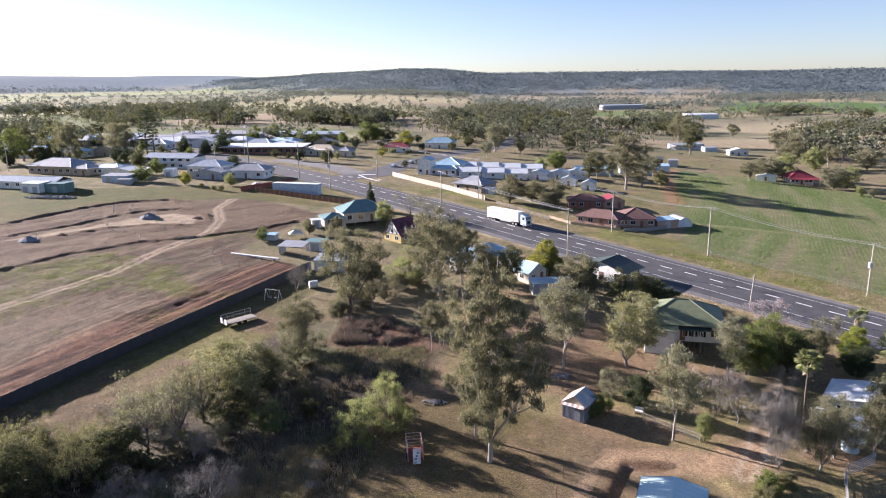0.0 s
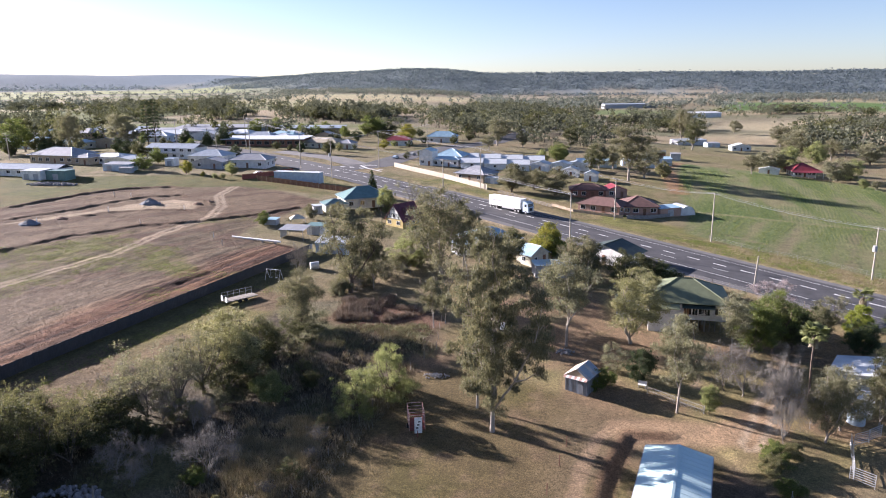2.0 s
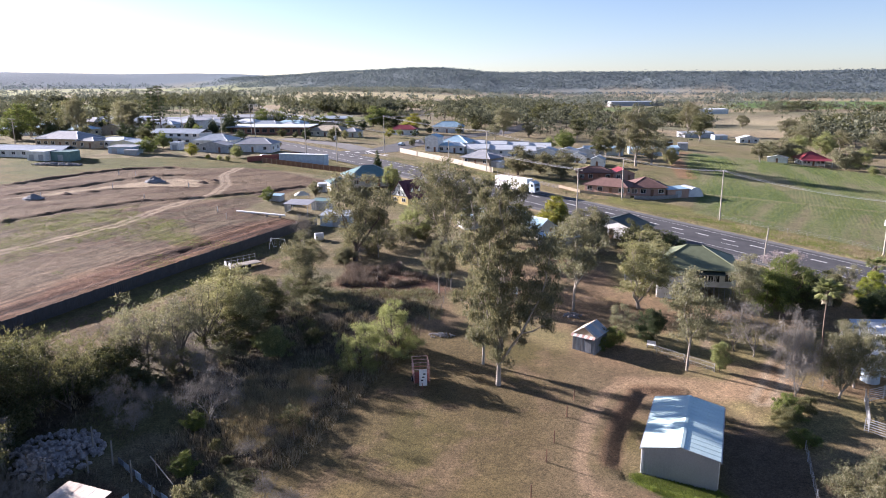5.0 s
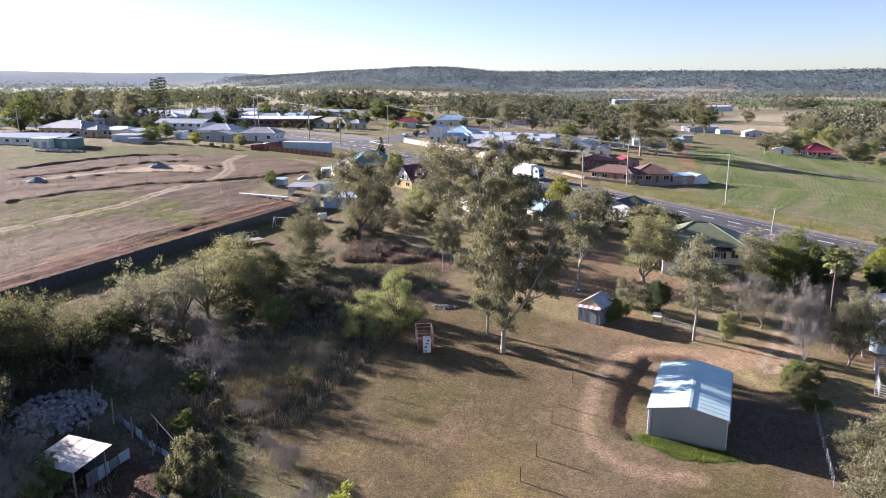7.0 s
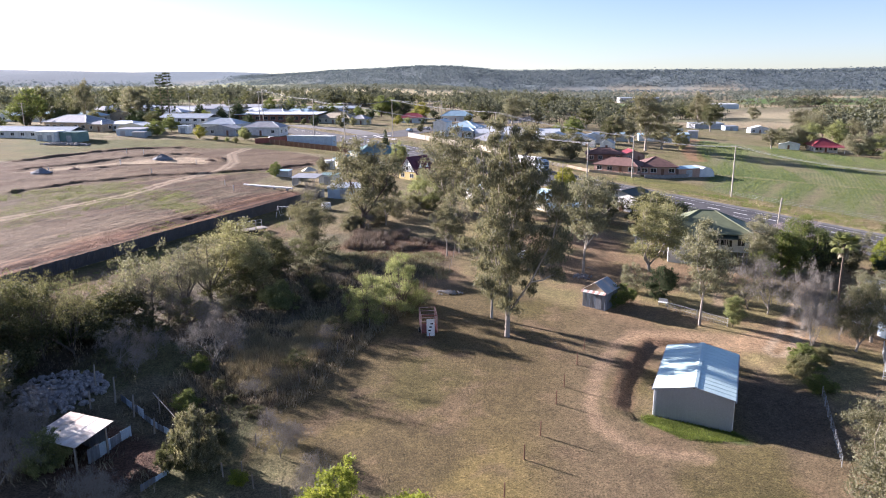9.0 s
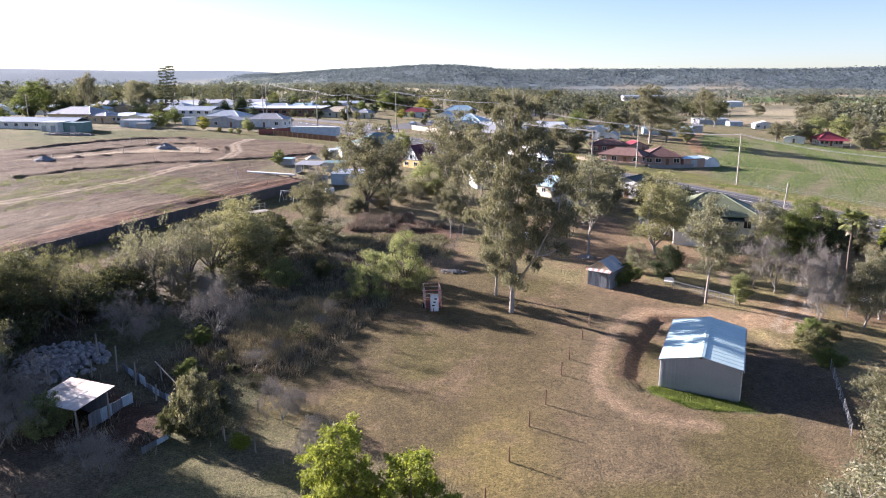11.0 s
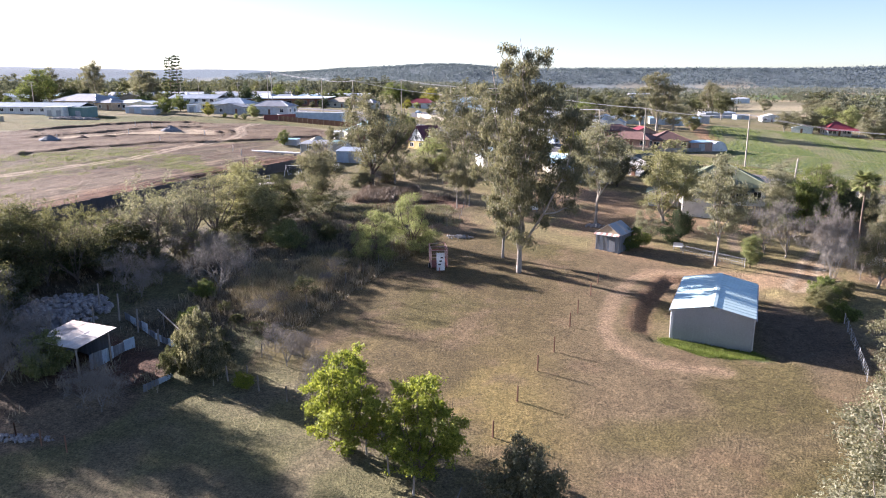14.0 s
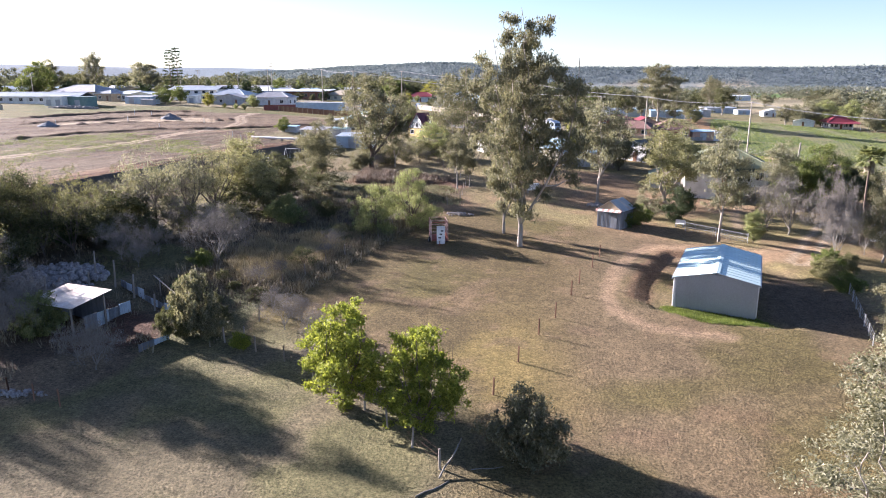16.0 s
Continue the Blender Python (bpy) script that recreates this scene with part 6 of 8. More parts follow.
house(-163.0, 294.0, -18, 23.0, 13.0, 3.4, "hip", 2.8, "wall_tan", "roof_grey", "tan brick house with grey tiled hip roof", "tan_house", 0.8, 6, 2, (1.8, 1.3))
house(-149.0, 287.0, -18, 8.0, 8.0, 3.0, "hip", 1.4, "wall_tan", "roof_grey", "open carport end of a tan brick house", "carport_wing", 0.8, 2, 1)
house(-140.5, 290.5, -16, 15.0, 9.0, 3.0, "hip", 1.2, "wall_white", "roof_white", "white house with low white roof", "white_house", 0.5, 4, 2)
house(-131.0, 281.0, -14, 13.0, 8.0, 3.0, "gable", 1.2, "wall_cream", "roof_white", "cream house with white iron roof", "cream_house", 0.5, 3, 2)
shed_box(-127.0, 268.0, -10, 11.0, 6.0, 2.6, "roof_grey", "wall_blue", "slate blue shed with dark roof", "blue_shed", 0.4, doors=2)
th = thing("two_storey_house", -122.5, 314.5, -18, "two storey white house with pale grey roof", "house")
part("wall", Geo().box(0, 0, -0.5, 26, 9, 5.3), M["wall_white"], th)
rg, cg = gable_roof(9, 26, 4.8, 1.5, 0.6)
rf = part("roof", rg, M["roof_zinc"], th, "", pose(0, 0, 0, 0, 0, 90))
part("ridge_cap", cg, M["roof_white"], rf)
for k in range(6):
    window_part(th, -10.5 + 4.2 * k, -4.5, 3.2, 1.8, 1.1, 0)
    window_part(th, -10.5 + 4.2 * k, -4.5, 0.7, 1.8, 1.1, 0)
part("balcony", Geo().box(-3, -5.3, 2.5, 14, 1.6, 0.18), M["wall_white"], th)
house(-100.5, 296.5, -14, 16.0, 11.0, 3.4, "hip", 2.3, "wall_white", "roof_zinc", "white house with pale grey hip roof", "white_house", 0.6, 4, 2)
house(-95.5, 279.5, -10, 13.0, 7.0, 2.9, "gable", 1.4, "wall_grey", "roof_grey", "grey garage with dark roof", "garage", 0.3, 2, 2)
house(-80.5, 285.5, -8, 16.0, 9.5, 3.3, "hip", 2.2, "wall_white", "roof_grey", "white house with slate grey hip roof", "slate_roof_house", 0.6, 3, 2)
shed_box(-122.0, 262.0, -6, 5.0, 2.0, 1.9, "roof_grey", "wall_grey", "low grey lean-to shed", "lean_to", 0.2)
shed_box(-113.0, 284.0, -12, 4.0, 4.0, 3.0, "roof_white", "wall_white", "small white flat roofed shed", "small_shed", 0.2)
sc = thing("school_block", -98.0, 382.0, -8, "long brick school block under a white flat roof", "school")
part("wall", Geo().box(0, 0, -0.5, 44, 13, 4.3), M["wall_brick"], sc)
part("roof", Geo().slab([(-23.5, -8.5, 4.1), (23.5, -8.5, 4.1), (23.5, 8.0, 4.9), (-23.5, 8.0, 4.9)], 0.25), M["roof_white"], sc)
for k in range(10):
    window_part(sc, -19.5 + 4.3 * k, -6.5, 1.2, 2.6, 1.6, 0, "wall_grey")
house(-66.1, 377.2, -20, 20.0, 11.0, 3.0, "hip", 2.6, "wall_cream", "roof_tan", "cream house with tan tiled hip roof", "tan_roof_house", 0.6, 5, 2, cap="roof_tan")
house(-53.099999999999994, 373.2, -20, 8.0, 8.0, 3.0, "hip", 2.0, "wall_cream", "roof_grey", "cream wing with grey hip roof", "house_wing", 0.5, 2, 1, cap="roof_grey")
house(-219.8, 366.6, -14, 34.0, 12.0, 3.4, "hip", 2.4, "wall_white", "roof_blue", "long white house with pale blue iron roof", "blue_roof_house", 0.6, 6, 2, cap="roof_white")
house(-27.5, 402.0, -6, 15.0, 9.0, 3.0, "hip", 2.4, "wall_white", "roof_red", "white house with dull red roof", "red_roof_house", 0.6, 3, 2, cap="roof_red")
house(-2.0, 432.0, -10, 18.0, 10.0, 3.6, "hip", 3.0, "wall_white", "roof_blue", "white house with blue hip roof among trees", "blue_roof_house", 0.6, 3, 2, cap="roof_blue")
rng_t = random.Random(5)
TOWN = ("roof_zinc", "roof_white", "roof_blue", "roof_grey", "roof_zinc", "roof_white")
for k in range(16):
    px, py = -250 + 26 * (k % 8) + rng_t.uniform(-6, 6), 345 + 70 * (k // 8) + 0.25 * (8 - k % 8) * 12 + rng_t.uniform(-8, 8)
    if px > -150 and py < 390:
        px, py = px - 20, py + 55
    house(px, py, rng_t.uniform(-25, -5), rng_t.uniform(14, 24), rng_t.uniform(9, 13), 3.2, rng_t.choice(("hip", "hip", "gable")), 2.3, rng_t.choice(("wall_white", "wall_cream", "wall_tan")), TOWN[k % 6],
          "pale town house with a light iron roof", "town_house", 0.5, 3, 2, group="town houses")
for k, (px, py, w, d, hh) in enumerate(((-165, 432, 46, 14, 4.5), (-212, 450, 34, 12, 4.5), (-150, 470, 60, 14, 4.5), (-95, 476, 52, 12, 4.2))):
    bl = thing("public_hall", px, py, -8, "large low hall with a long pale roof", "hall", "town halls")
    part("wall", Geo().box(0, 0, -0.5, w, d, hh + 0.5), M["wall_tan" if k % 2 else "wall_grey"], bl)
    part("roof", Geo().slab([(-w / 2 - 1, -d / 2 - 1, hh), (w / 2 + 1, -d / 2 - 1, hh), (w / 2 + 1, d / 2 + 1, hh + 1.3), (-w / 2 - 1, d / 2 + 1, hh + 1.3)], 0.3), M["roof_zinc" if k % 2 else "roof_grey"], bl)
    for j in range(int(w / 6)):
        window_part(bl, -w / 2 + 3 + 6 * j, -d / 2, 1.2, 2.4, 1.5, 0, "wall_grey")

panel_fence("red_fence", [(-74.5, 250.2), (-67.0, 259.5), (-60.1, 269.9)], 1.9, 2.4, "fence_red", "fence_red", "dark red board fence", 0.2)
panel_fence("rust_fence", [(-69.0, 249.7), (-55.0, 241.8), (-42.0, 234.6), (-29.4, 227.5)], 1.8, 2.4, "timber_brown", "wall_tan", "brown board fence with pale brick piers", 0.25)
wc = thing("white_container", -53.8, 249.4, -19, "long white flat roofed storage building", "storage building")
part("wall", Geo().box(0, 0, -0.4, 18.5, 3.2, 3.9), M["wall_blue"], wc)
part("roof", Geo().box(0, 0, 3.5, 18.8, 3.5, 0.12), M["roof_white"], wc)
panel_fence("dark_fence", FENCE_LINE, 2.0, 2.45, "fence_dark", "fence_dark", "long tall charcoal steel sheet fence")
panel_fence("white_fence", [(-182, 226), (-150, 219.5)], 1.6, 3.0, "fence_cream", "fence_cream", "pale cream sheet fence beside the grass")


# ---- poles and lines ----
POLES = [(-59.9, 283.5, 15.0, False), (-43.2, 258.7, 15.0, True), (-1.2, 231.1, 12.0, False), (30.7, 168.6, 13.0, False)]
FAR_POLES = [(-28.5, 292.0, 15.5, False), (12.2, 245.4, 14.5, False), (49.5, 200.2, 12.2, False), (69.3, 176.6, 13.0, False), (93.8, 146.8, 11.9, True)]
for px, py, h, tr in POLES + FAR_POLES:
    power_pole(px, py, h, 40.6 - 90, 1, tr)
for px, py, h in ((-92.8, 327.9, 17.5), (-106.5, 369.5, 16.0), (-10.2, 379.1, 13.5), (-148.6, 382.6, 14.2), (-114.7, 346.0, 12.0), (-190, 300, 11), (-172, 415, 13)):
    power_pole(px, py, h, 40, 2)
pl = thing("street_pole", 63.0, 136.4, 0, "short leaning grey timber pole", "pole")
part("pole", Geo().tube((0, 0, -0.4), (0.45, 0, 7.2), 0.17, 0.14, 8), M["pole_wood"], pl)


def string_wires(row):
    for (ax, ay, ah, _), (bx, by, bh, _) in zip(row[:-1], row[1:]):
        za, zb = float(H(ax, ay)) + ah - 0.1, float(H(bx, by)) + bh - 0.1
        n = Vector((by - ay, ax - bx, 0)).normalized()
        for s in (-1.0, 0.4, 1.0):
            wire((ax + n.x * s, ay + n.y * s, za), (bx + n.x * s, by + n.y * s, zb), 0.9)


string_wires(POLES)
string_wires(FAR_POLES + [(125.0, 108.0, 12.0, False)])
string_wires([(-59.9, 283.5, 15.0, 0), (-92.8, 327.9, 17.5, 0), (-106.5, 369.5, 16.0, 0)])
string_wires([(-43.2, 258.7, 15.0, 0), (-28.5, 292.0, 15.5, 0), (-10.2, 379.1, 13.5, 0)])

# ---- fences ----
fp = [(13.9, 75.0), (12.4, 71.0), (10.2, 65.6), (8.9, 62.0), (6.7, 56.1), (4.9, 52.3), (2.9, 47.1), (0.9, 42.0)]
for px, py in fp:
    po = thing("fence_post", px, py, 0, "single weathered dark fence post in short grass", "post", "row of paddock posts")
    part("post", Geo().tube((0, 0, -0.3), (0.03, 0, 1.4 if py > 50 else 1.25), 0.075, 0.06, 7), M["timber_brown"], po)
wire_fence([(-18.0, 49.0), (-18.3, 61.5), (-15.6, 68.5), (-12.9, 76.1), (-7.6, 91.0), (-2.0, 102.6), (-1.0, 118), (-8.0, 140.0)], 1.2, 4.0, 3, 0.06, wire_r=0.006, rail_mat="timber_brown")
wire_fence([(-33.0, 40.2), (-30.5, 39.8), (-26.4, 38.5)], 1.2, 2.4, 3, 0.055, wire_r=0.006, post_mat="timber_brown", rail_mat="timber_brown")
wire_fence([(-19.4, 48.6), (-16.6, 47.3), (-14.1, 45.9), (-9.0, 41.5), (-2.3, 33.4)], 1.25, 2.8, 3, 0.075, wire_r=0.006, rail_mat="timber_brown")
wire_fence([(41.0, 150.2), (55.7, 139.6), (66.0, 129.6), (82.0, 112.0)], 1.2, 4.0, 3, 0.06)
wire_fence([(69.5, 178.5), (78.0, 168.0), (88.0, 158.5), (98.0, 146.0), (126.0, 112.0)], 1.2, 5.0, 3, 0.06)
wire_fence([(36.4, 65.4), (34.0, 59.0), (31.6, 52.6)], 1.1, 2.2, 4, 0.045, "low galvanised wire netting fence", "netting_fence", 0.012, "galv")
mesh_f = wire_fence([(27.6, 88.9), (30.6, 86.2), (33.6, 83.6)], 1.25, 4.0, 2, 0.045, "low galvanised chain wire fence", "chain_wire_fence", 0.03, "galv")
g = Geo()
for k in range(40):
    t = k / 40
    px, py = 27.6 + 6 * t, 88.9 - 5.3 * t
    zz = float(H(px, py))
    g.tube((px, py, zz + 0.05), (px + 0.15, py - 0.13, zz + 1.2), 0.007, 0.007, 3, False)
    g.tube((px + 0.15, py - 0.13, zz + 0.05), (px, py, zz + 1.2), 0.007, 0.007, 3, False)
part("mesh", g, M["galv"], mesh_f)


def fallen_log(x, y, rz, ln, r, tip=0.0, label="grey fallen log in dry grass"):
    ob = thing("fallen_log", x, y, rz, label, "log", "fallen timber")
    gg = Geo()
    for k in range(4):
        gg.tube((-ln / 2 + ln * k / 4, 0.06 * math.sin(k * 2), r * 0.7 + tip * k / 4), (-ln / 2 + ln * (k + 1) / 4, 0.06 * math.sin(k * 2 + 2), r * 0.7 + tip * (k + 1) / 4), r * (1 - 0.12 * k), r * (1 - 0.12 * (k + 1)), 7)
    part("log", gg, M["twig_grey"], ob)


fallen_log(-1.7, 33.6, 62, 2.6, 0.06, 1.1, "grey leaning strainer post at the fence corner")
fallen_log(-2.6, 31.6, 40, 2.2, 0.045)
fallen_log(0.3, 33.6, 10, 1.8, 0.035)


# ---- the old pen in the thicket ----
def pen():
    sh = thing("pen_shelter", -32.5, 50.8, -20.3, "lean-to animal shelter with rusty white iron roof", "shelter")
    for px, py, hh in ((-1.9, -1.5, 2.35), (1.9, -1.5, 2.35), (-1.9, 1.6, 2.75), (1.9, 1.6, 2.75)):
        part("post", Geo().tube((px, py, -0.3), (px, py, hh), 0.08, 0.07, 6), M["timber_grey"], sh)
    for k in range(6):
        a, b = -2.45 + 4.9 * k / 6, -2.45 + 4.9 * (k + 1) / 6
        dz = 0.015 * (k % 2)
        part("roof_sheet", Geo().slab([(a, -1.9, 2.4 + dz), (b + 0.04, -1.9, 2.4 + dz), (b + 0.04, 2.0, 2.85 + dz), (a, 2.0, 2.85 + dz)], 0.025), M["iron_rust"], sh)
    part("back_sheet", Geo().box(-1.95, 0, -0.2, 0.05, 3.2, 2.2), M["iron_old"], sh)
    part("back_sheet", Geo().box(0, 1.65, -0.2, 3.9, 0.05, 2.4), M["iron_old"], sh)
    part("half_wall", Geo().box(-0.9, -1.5, -0.2, 1.0, 0.05, 1.9), M["iron_old"], sh)
    part("beam", Geo().box(0, -1.5, 2.25, 4.4, 0.1, 0.12), M["timber_grey"], sh)
    for ax, ay, bx, by, hh in ((-31.0, 50.0, -29.4, 54.2, 1.1), (-33.2, 60.3, -29.6, 57.2, 0.8), (-29.5, 57.1, -25.9, 54.2, 0.7), (-25.1, 46.5, -23.9, 48.9, 0.5)):
        ln = math.hypot(bx - ax, by - ay)
        rz = math.degrees(math.atan2(by - ay, bx - ax))
        wl = thing("iron_barrier", (ax + bx) / 2, (ay + by) / 2, rz, "low blue grey corrugated iron barrier on edge", "barrier", "iron sheets round the pen")
        n = max(2, round(ln / 1.2))
        for k in range(n):
            gg = Geo().sheet(-ln / 2 + ln * k / n, -ln / 2 + ln * (k + 1) / n + 0.04, hh + 0.2 - 0.05 * (k % 3), 5, 0.05, -0.2)
            part("sheet", gg, M["wall_blue" if k % 2 else "iron_old"], wl)
    for px, py, hh in ((-30.6, 57.4, 2.2), (-33.5, 59.8, 2.6), (-35.2, 58.4, 1.8), (-38.4, 57.0, 2.0), (-36.5, 62.0, 2.8), (-27.6, 54.8, 1.5)):
        po = thing("yard_post", px, py, 0, "tall split timber yard post", "post", "posts round the pen")
        part("post", Geo().tube((0, 0, -0.3), (0.08, 0.04, hh), 0.1, 0.08, 6), M["timber_grey"], po)
    rail = thing("leaning_rail", -27.6, 57.2, -46, "thin pale pole leaning over the fence", "rail")
    part("rail", Geo().tube((-2.6, 0, 1.75), (2.6, 0, 1.1), 0.055, 0.045, 6), M["pole_wood"], rail)
    part("prop", Geo().tube((-1.3, 0, -0.2), (-1.3, 0, 1.75), 0.06, 0.06, 6), M["timber_grey"], rail)


pen()


def rock_mesh(rng):
    bm = bmesh.new()
    bmesh.ops.create_icosphere(bm, subdivisions=1, radius=1.0)
    for v in bm.verts:
        v.co *= rng.uniform(0.72, 1.15)
        v.co.z *= 0.75
    me = bpy.data.meshes.new("stone")
    bm.to_mesh(me)
    bm.free()
    me.materials.append(M["stone"])
    return me


rr = random.Random(11)
rocks = [rock_mesh(rr) for _ in range(6)]


def stone_heap(name, x, y, rx, ry, hh, count, size, label):
    ob = thing(name, x, y, 0, label, "stone heap")
    z0 = float(H(x, y))
    for k in range(count):
        a, r = rr.uniform(0, 6.283), math.sqrt(rr.random())
        px, py = math.cos(a) * r * rx, math.sin(a) * r * ry
        s = rr.uniform(0.6, 1.4) * size
        pz = float(H(x + px, y + py)) - z0 + hh * (1 - r * r) * rr.uniform(0.75, 1.0) + s * 0.2
        st = part("stone", rr.choice(rocks), None, ob, "", pose(px, py, pz, rr.uniform(0, 90), rr.uniform(0, 90), rr.uniform(0, 360)) @ Matrix.Diagonal((s, s, s, 1)))
    part("core", Geo().tube((0, 0, -0.4), (0, 0, hh * 0.72), 1.0, 0.3, 12), M["stone"], ob, "", Matrix.Diagonal((rx * 0.85, ry * 0.85, 1, 1)))


stone_heap("stone_heap", -39.8, 61.6, 4.4, 4.3, 0.75, 290, 0.3, "heap of grey broken stones in the scrub")
stone_heap("rubble_row", -30.2, 39.8, 2.2, 0.45, 0.22, 60, 0.15, "row of pale stones under a wire fence")
stone_heap("log_heap", -1.9, 93.0, 1.9, 0.9, 0.2, 46, 0.17, "small heap of rubble and old timber")
stone_heap("garden_stones", 18.4, 102.2, 1.6, 1.2, 0.3, 40, 0.22, "ring of stones round a tree base")


def soil_heap(x, y, r, h, mat, label):
    ob = thing("soil_heap", x, y, 0, label, "heap")
    n, rings = 22, 6
    rg = random.Random(int(x))
    v = [(0, 0, h)]
    for k in range(1, rings + 1):
        for j in range(n):
            a = j * 2 * math.pi / n
            q = r * k / rings * rg.uniform(0.9, 1.1)
            v.append((math.cos(a) * q * 1.3, math.sin(a) * q, h * (1 - k / rings) * rg.uniform(0.85, 1.1) - (0.3 if k == rings else 0)))
    f = [(0, 1 + j, 1 + (j + 1) % n) for j in range(n)]
    for k in range(rings - 1):
        f += [(1 + k * n + j, 1 + (k + 1) * n + j, 1 + (k + 1) * n + (j + 1) % n, 1 + k * n + (j + 1) % n) for j in range(n)]
    part("mound", Geo().add(v, f), M[mat], ob)


soil_heap(-88.9, 203.5, 2.6, 1.7, "gravel", "pointed heap of blue grey gravel on bare earth")
soil_heap(-109.3, 176.4, 2.3, 1.3, "gravel", "low heap of grey gravel")
for px, py in ((-75.0, 204.5), (-72.5, 207.5), (-104.0, 182.5)):
    soil_heap(px, py, 1.3, 0.6, "spoil", "low heap of red spoil")
stone_heap("rubble_heap", -134.0, 232.5, 9.0, 2.2, 0.6, 160, 0.42, "long heap of dark rubble on grass")
for px, py in ((-104.5, 214.0), (-99.0, 213.5), (-76.0, 196.0), (-81.0, 178.0), (-108, 177.5), (-95.5, 191.0), (-58, 166.5), (-53.5, 159)):
    st = thing("survey_stake", px, py, 0, "short white survey stake with a marker", "stake", "survey stakes on the works")
    part("stake", Geo().box(0, 0, -0.2, 0.12, 0.12, 1.6), M["paint_white"], st)

# ---- yard things beyond the thicket ----
sw = thing("swing_set", -35.4, 134.6, -20, "white metal swing set frame", "swing set")
for sx in (-1.6, 1.6):
    for sy in (-0.9, 0.9):
        part("leg", Geo().tube((sx, sy, -0.2), (sx, 0, 2.2), 0.04, 0.04, 6), M["paint_white"], sw)
part("bar", Geo().tube((-1.7, 0, 2.2), (1.7, 0, 2.2), 0.05, 0.05, 6), M["paint_white"], sw)
for sx in (-0.6, 0.6):
    part("seat", Geo().box(sx, 0, 0.5, 0.4, 0.2, 0.05).tube((sx - 0.18, 0, 0.5), (sx - 0.18, 0, 2.2), 0.01, 0.01, 4).tube((sx + 0.18, 0, 0.5), (sx + 0.18, 0, 2.2), 0.01, 0.01, 4), M["paint_white"], sw)
tr = thing("cage_trailer", -38.8, 122.3, 44, "long flat cage trailer with white end boards", "trailer")
part("deck", Geo().box(0, 0, 0.55, 6.2, 2.3, 0.15), M["timber_grey"], tr)
for sx, w in ((-3.1, 2.3),):
    part("end_board", Geo().box(sx, -0.8, 0.5, 0.08, 0.75, 1.0), M["paint_white"], tr)
    part("end_board", Geo().box(sx, 0.8, 0.5, 0.08, 0.75, 1.0), M["paint_white"], tr)
for k in range(6):
    part("upright", Geo().box(-3.0 + 1.2 * k, 1.15, 0.6, 0.05, 0.05, 1.3), M["galv"], tr)
part("rail", Geo().box(0, 1.15, 1.85, 6.1, 0.05, 0.05).box(0, 1.15, 1.3, 6.1, 0.04, 0.04), M["galv"], tr)
for sy in (-1.15, 1.15):
    for sx in (-0.6, 0.6):
        part("wheel", Geo().tube((sx, sy * 0.86, 0.32), (sx, sy * 1.04, 0.32), 0.34, 0.34, 14), M["rubber"], tr)
dr = thing("white_drum", -28.6, 142.6, 20, "white plastic water drum on its side", "tank")
part("body", Geo().tube((-0.9, 0, 0.75), (0.9, 0, 0.75), 0.8, 0.8, 16), M["paint_white"], dr)
part("stand", Geo().box(0, 0, -0.2, 1.6, 1.0, 0.35), M["timber_grey"], dr)
cb = thing("garden_cabinet", 9.6, 110.2, 10, "small white cabinet standing in the yard", "cabinet")
part("body", Geo().box(0, 0, 0.5, 1.9, 0.5, 1.1), M["paint_white"], cb)
for sx in (-0.8, 0.8):
    part("leg", Geo().box(sx, 0, -0.2, 0.08, 0.4, 0.75), M["timber_grey"], cb)
bn = thing("garden_bench", 27.4, 90.8, -30, "small grey and white garden bench", "bench")
part("seat", Geo().box(0, 0, 0.42, 1.2, 0.45, 0.06), M["paint_white"], bn)
part("backrest", Geo().box(0, 0.22, 0.5, 1.2, 0.05, 0.45), M["wall_grey"], bn)
for sx in (-0.5, 0.5):
    part("leg", Geo().box(sx, 0, -0.15, 0.06, 0.4, 0.58), M["wall_grey"], bn)


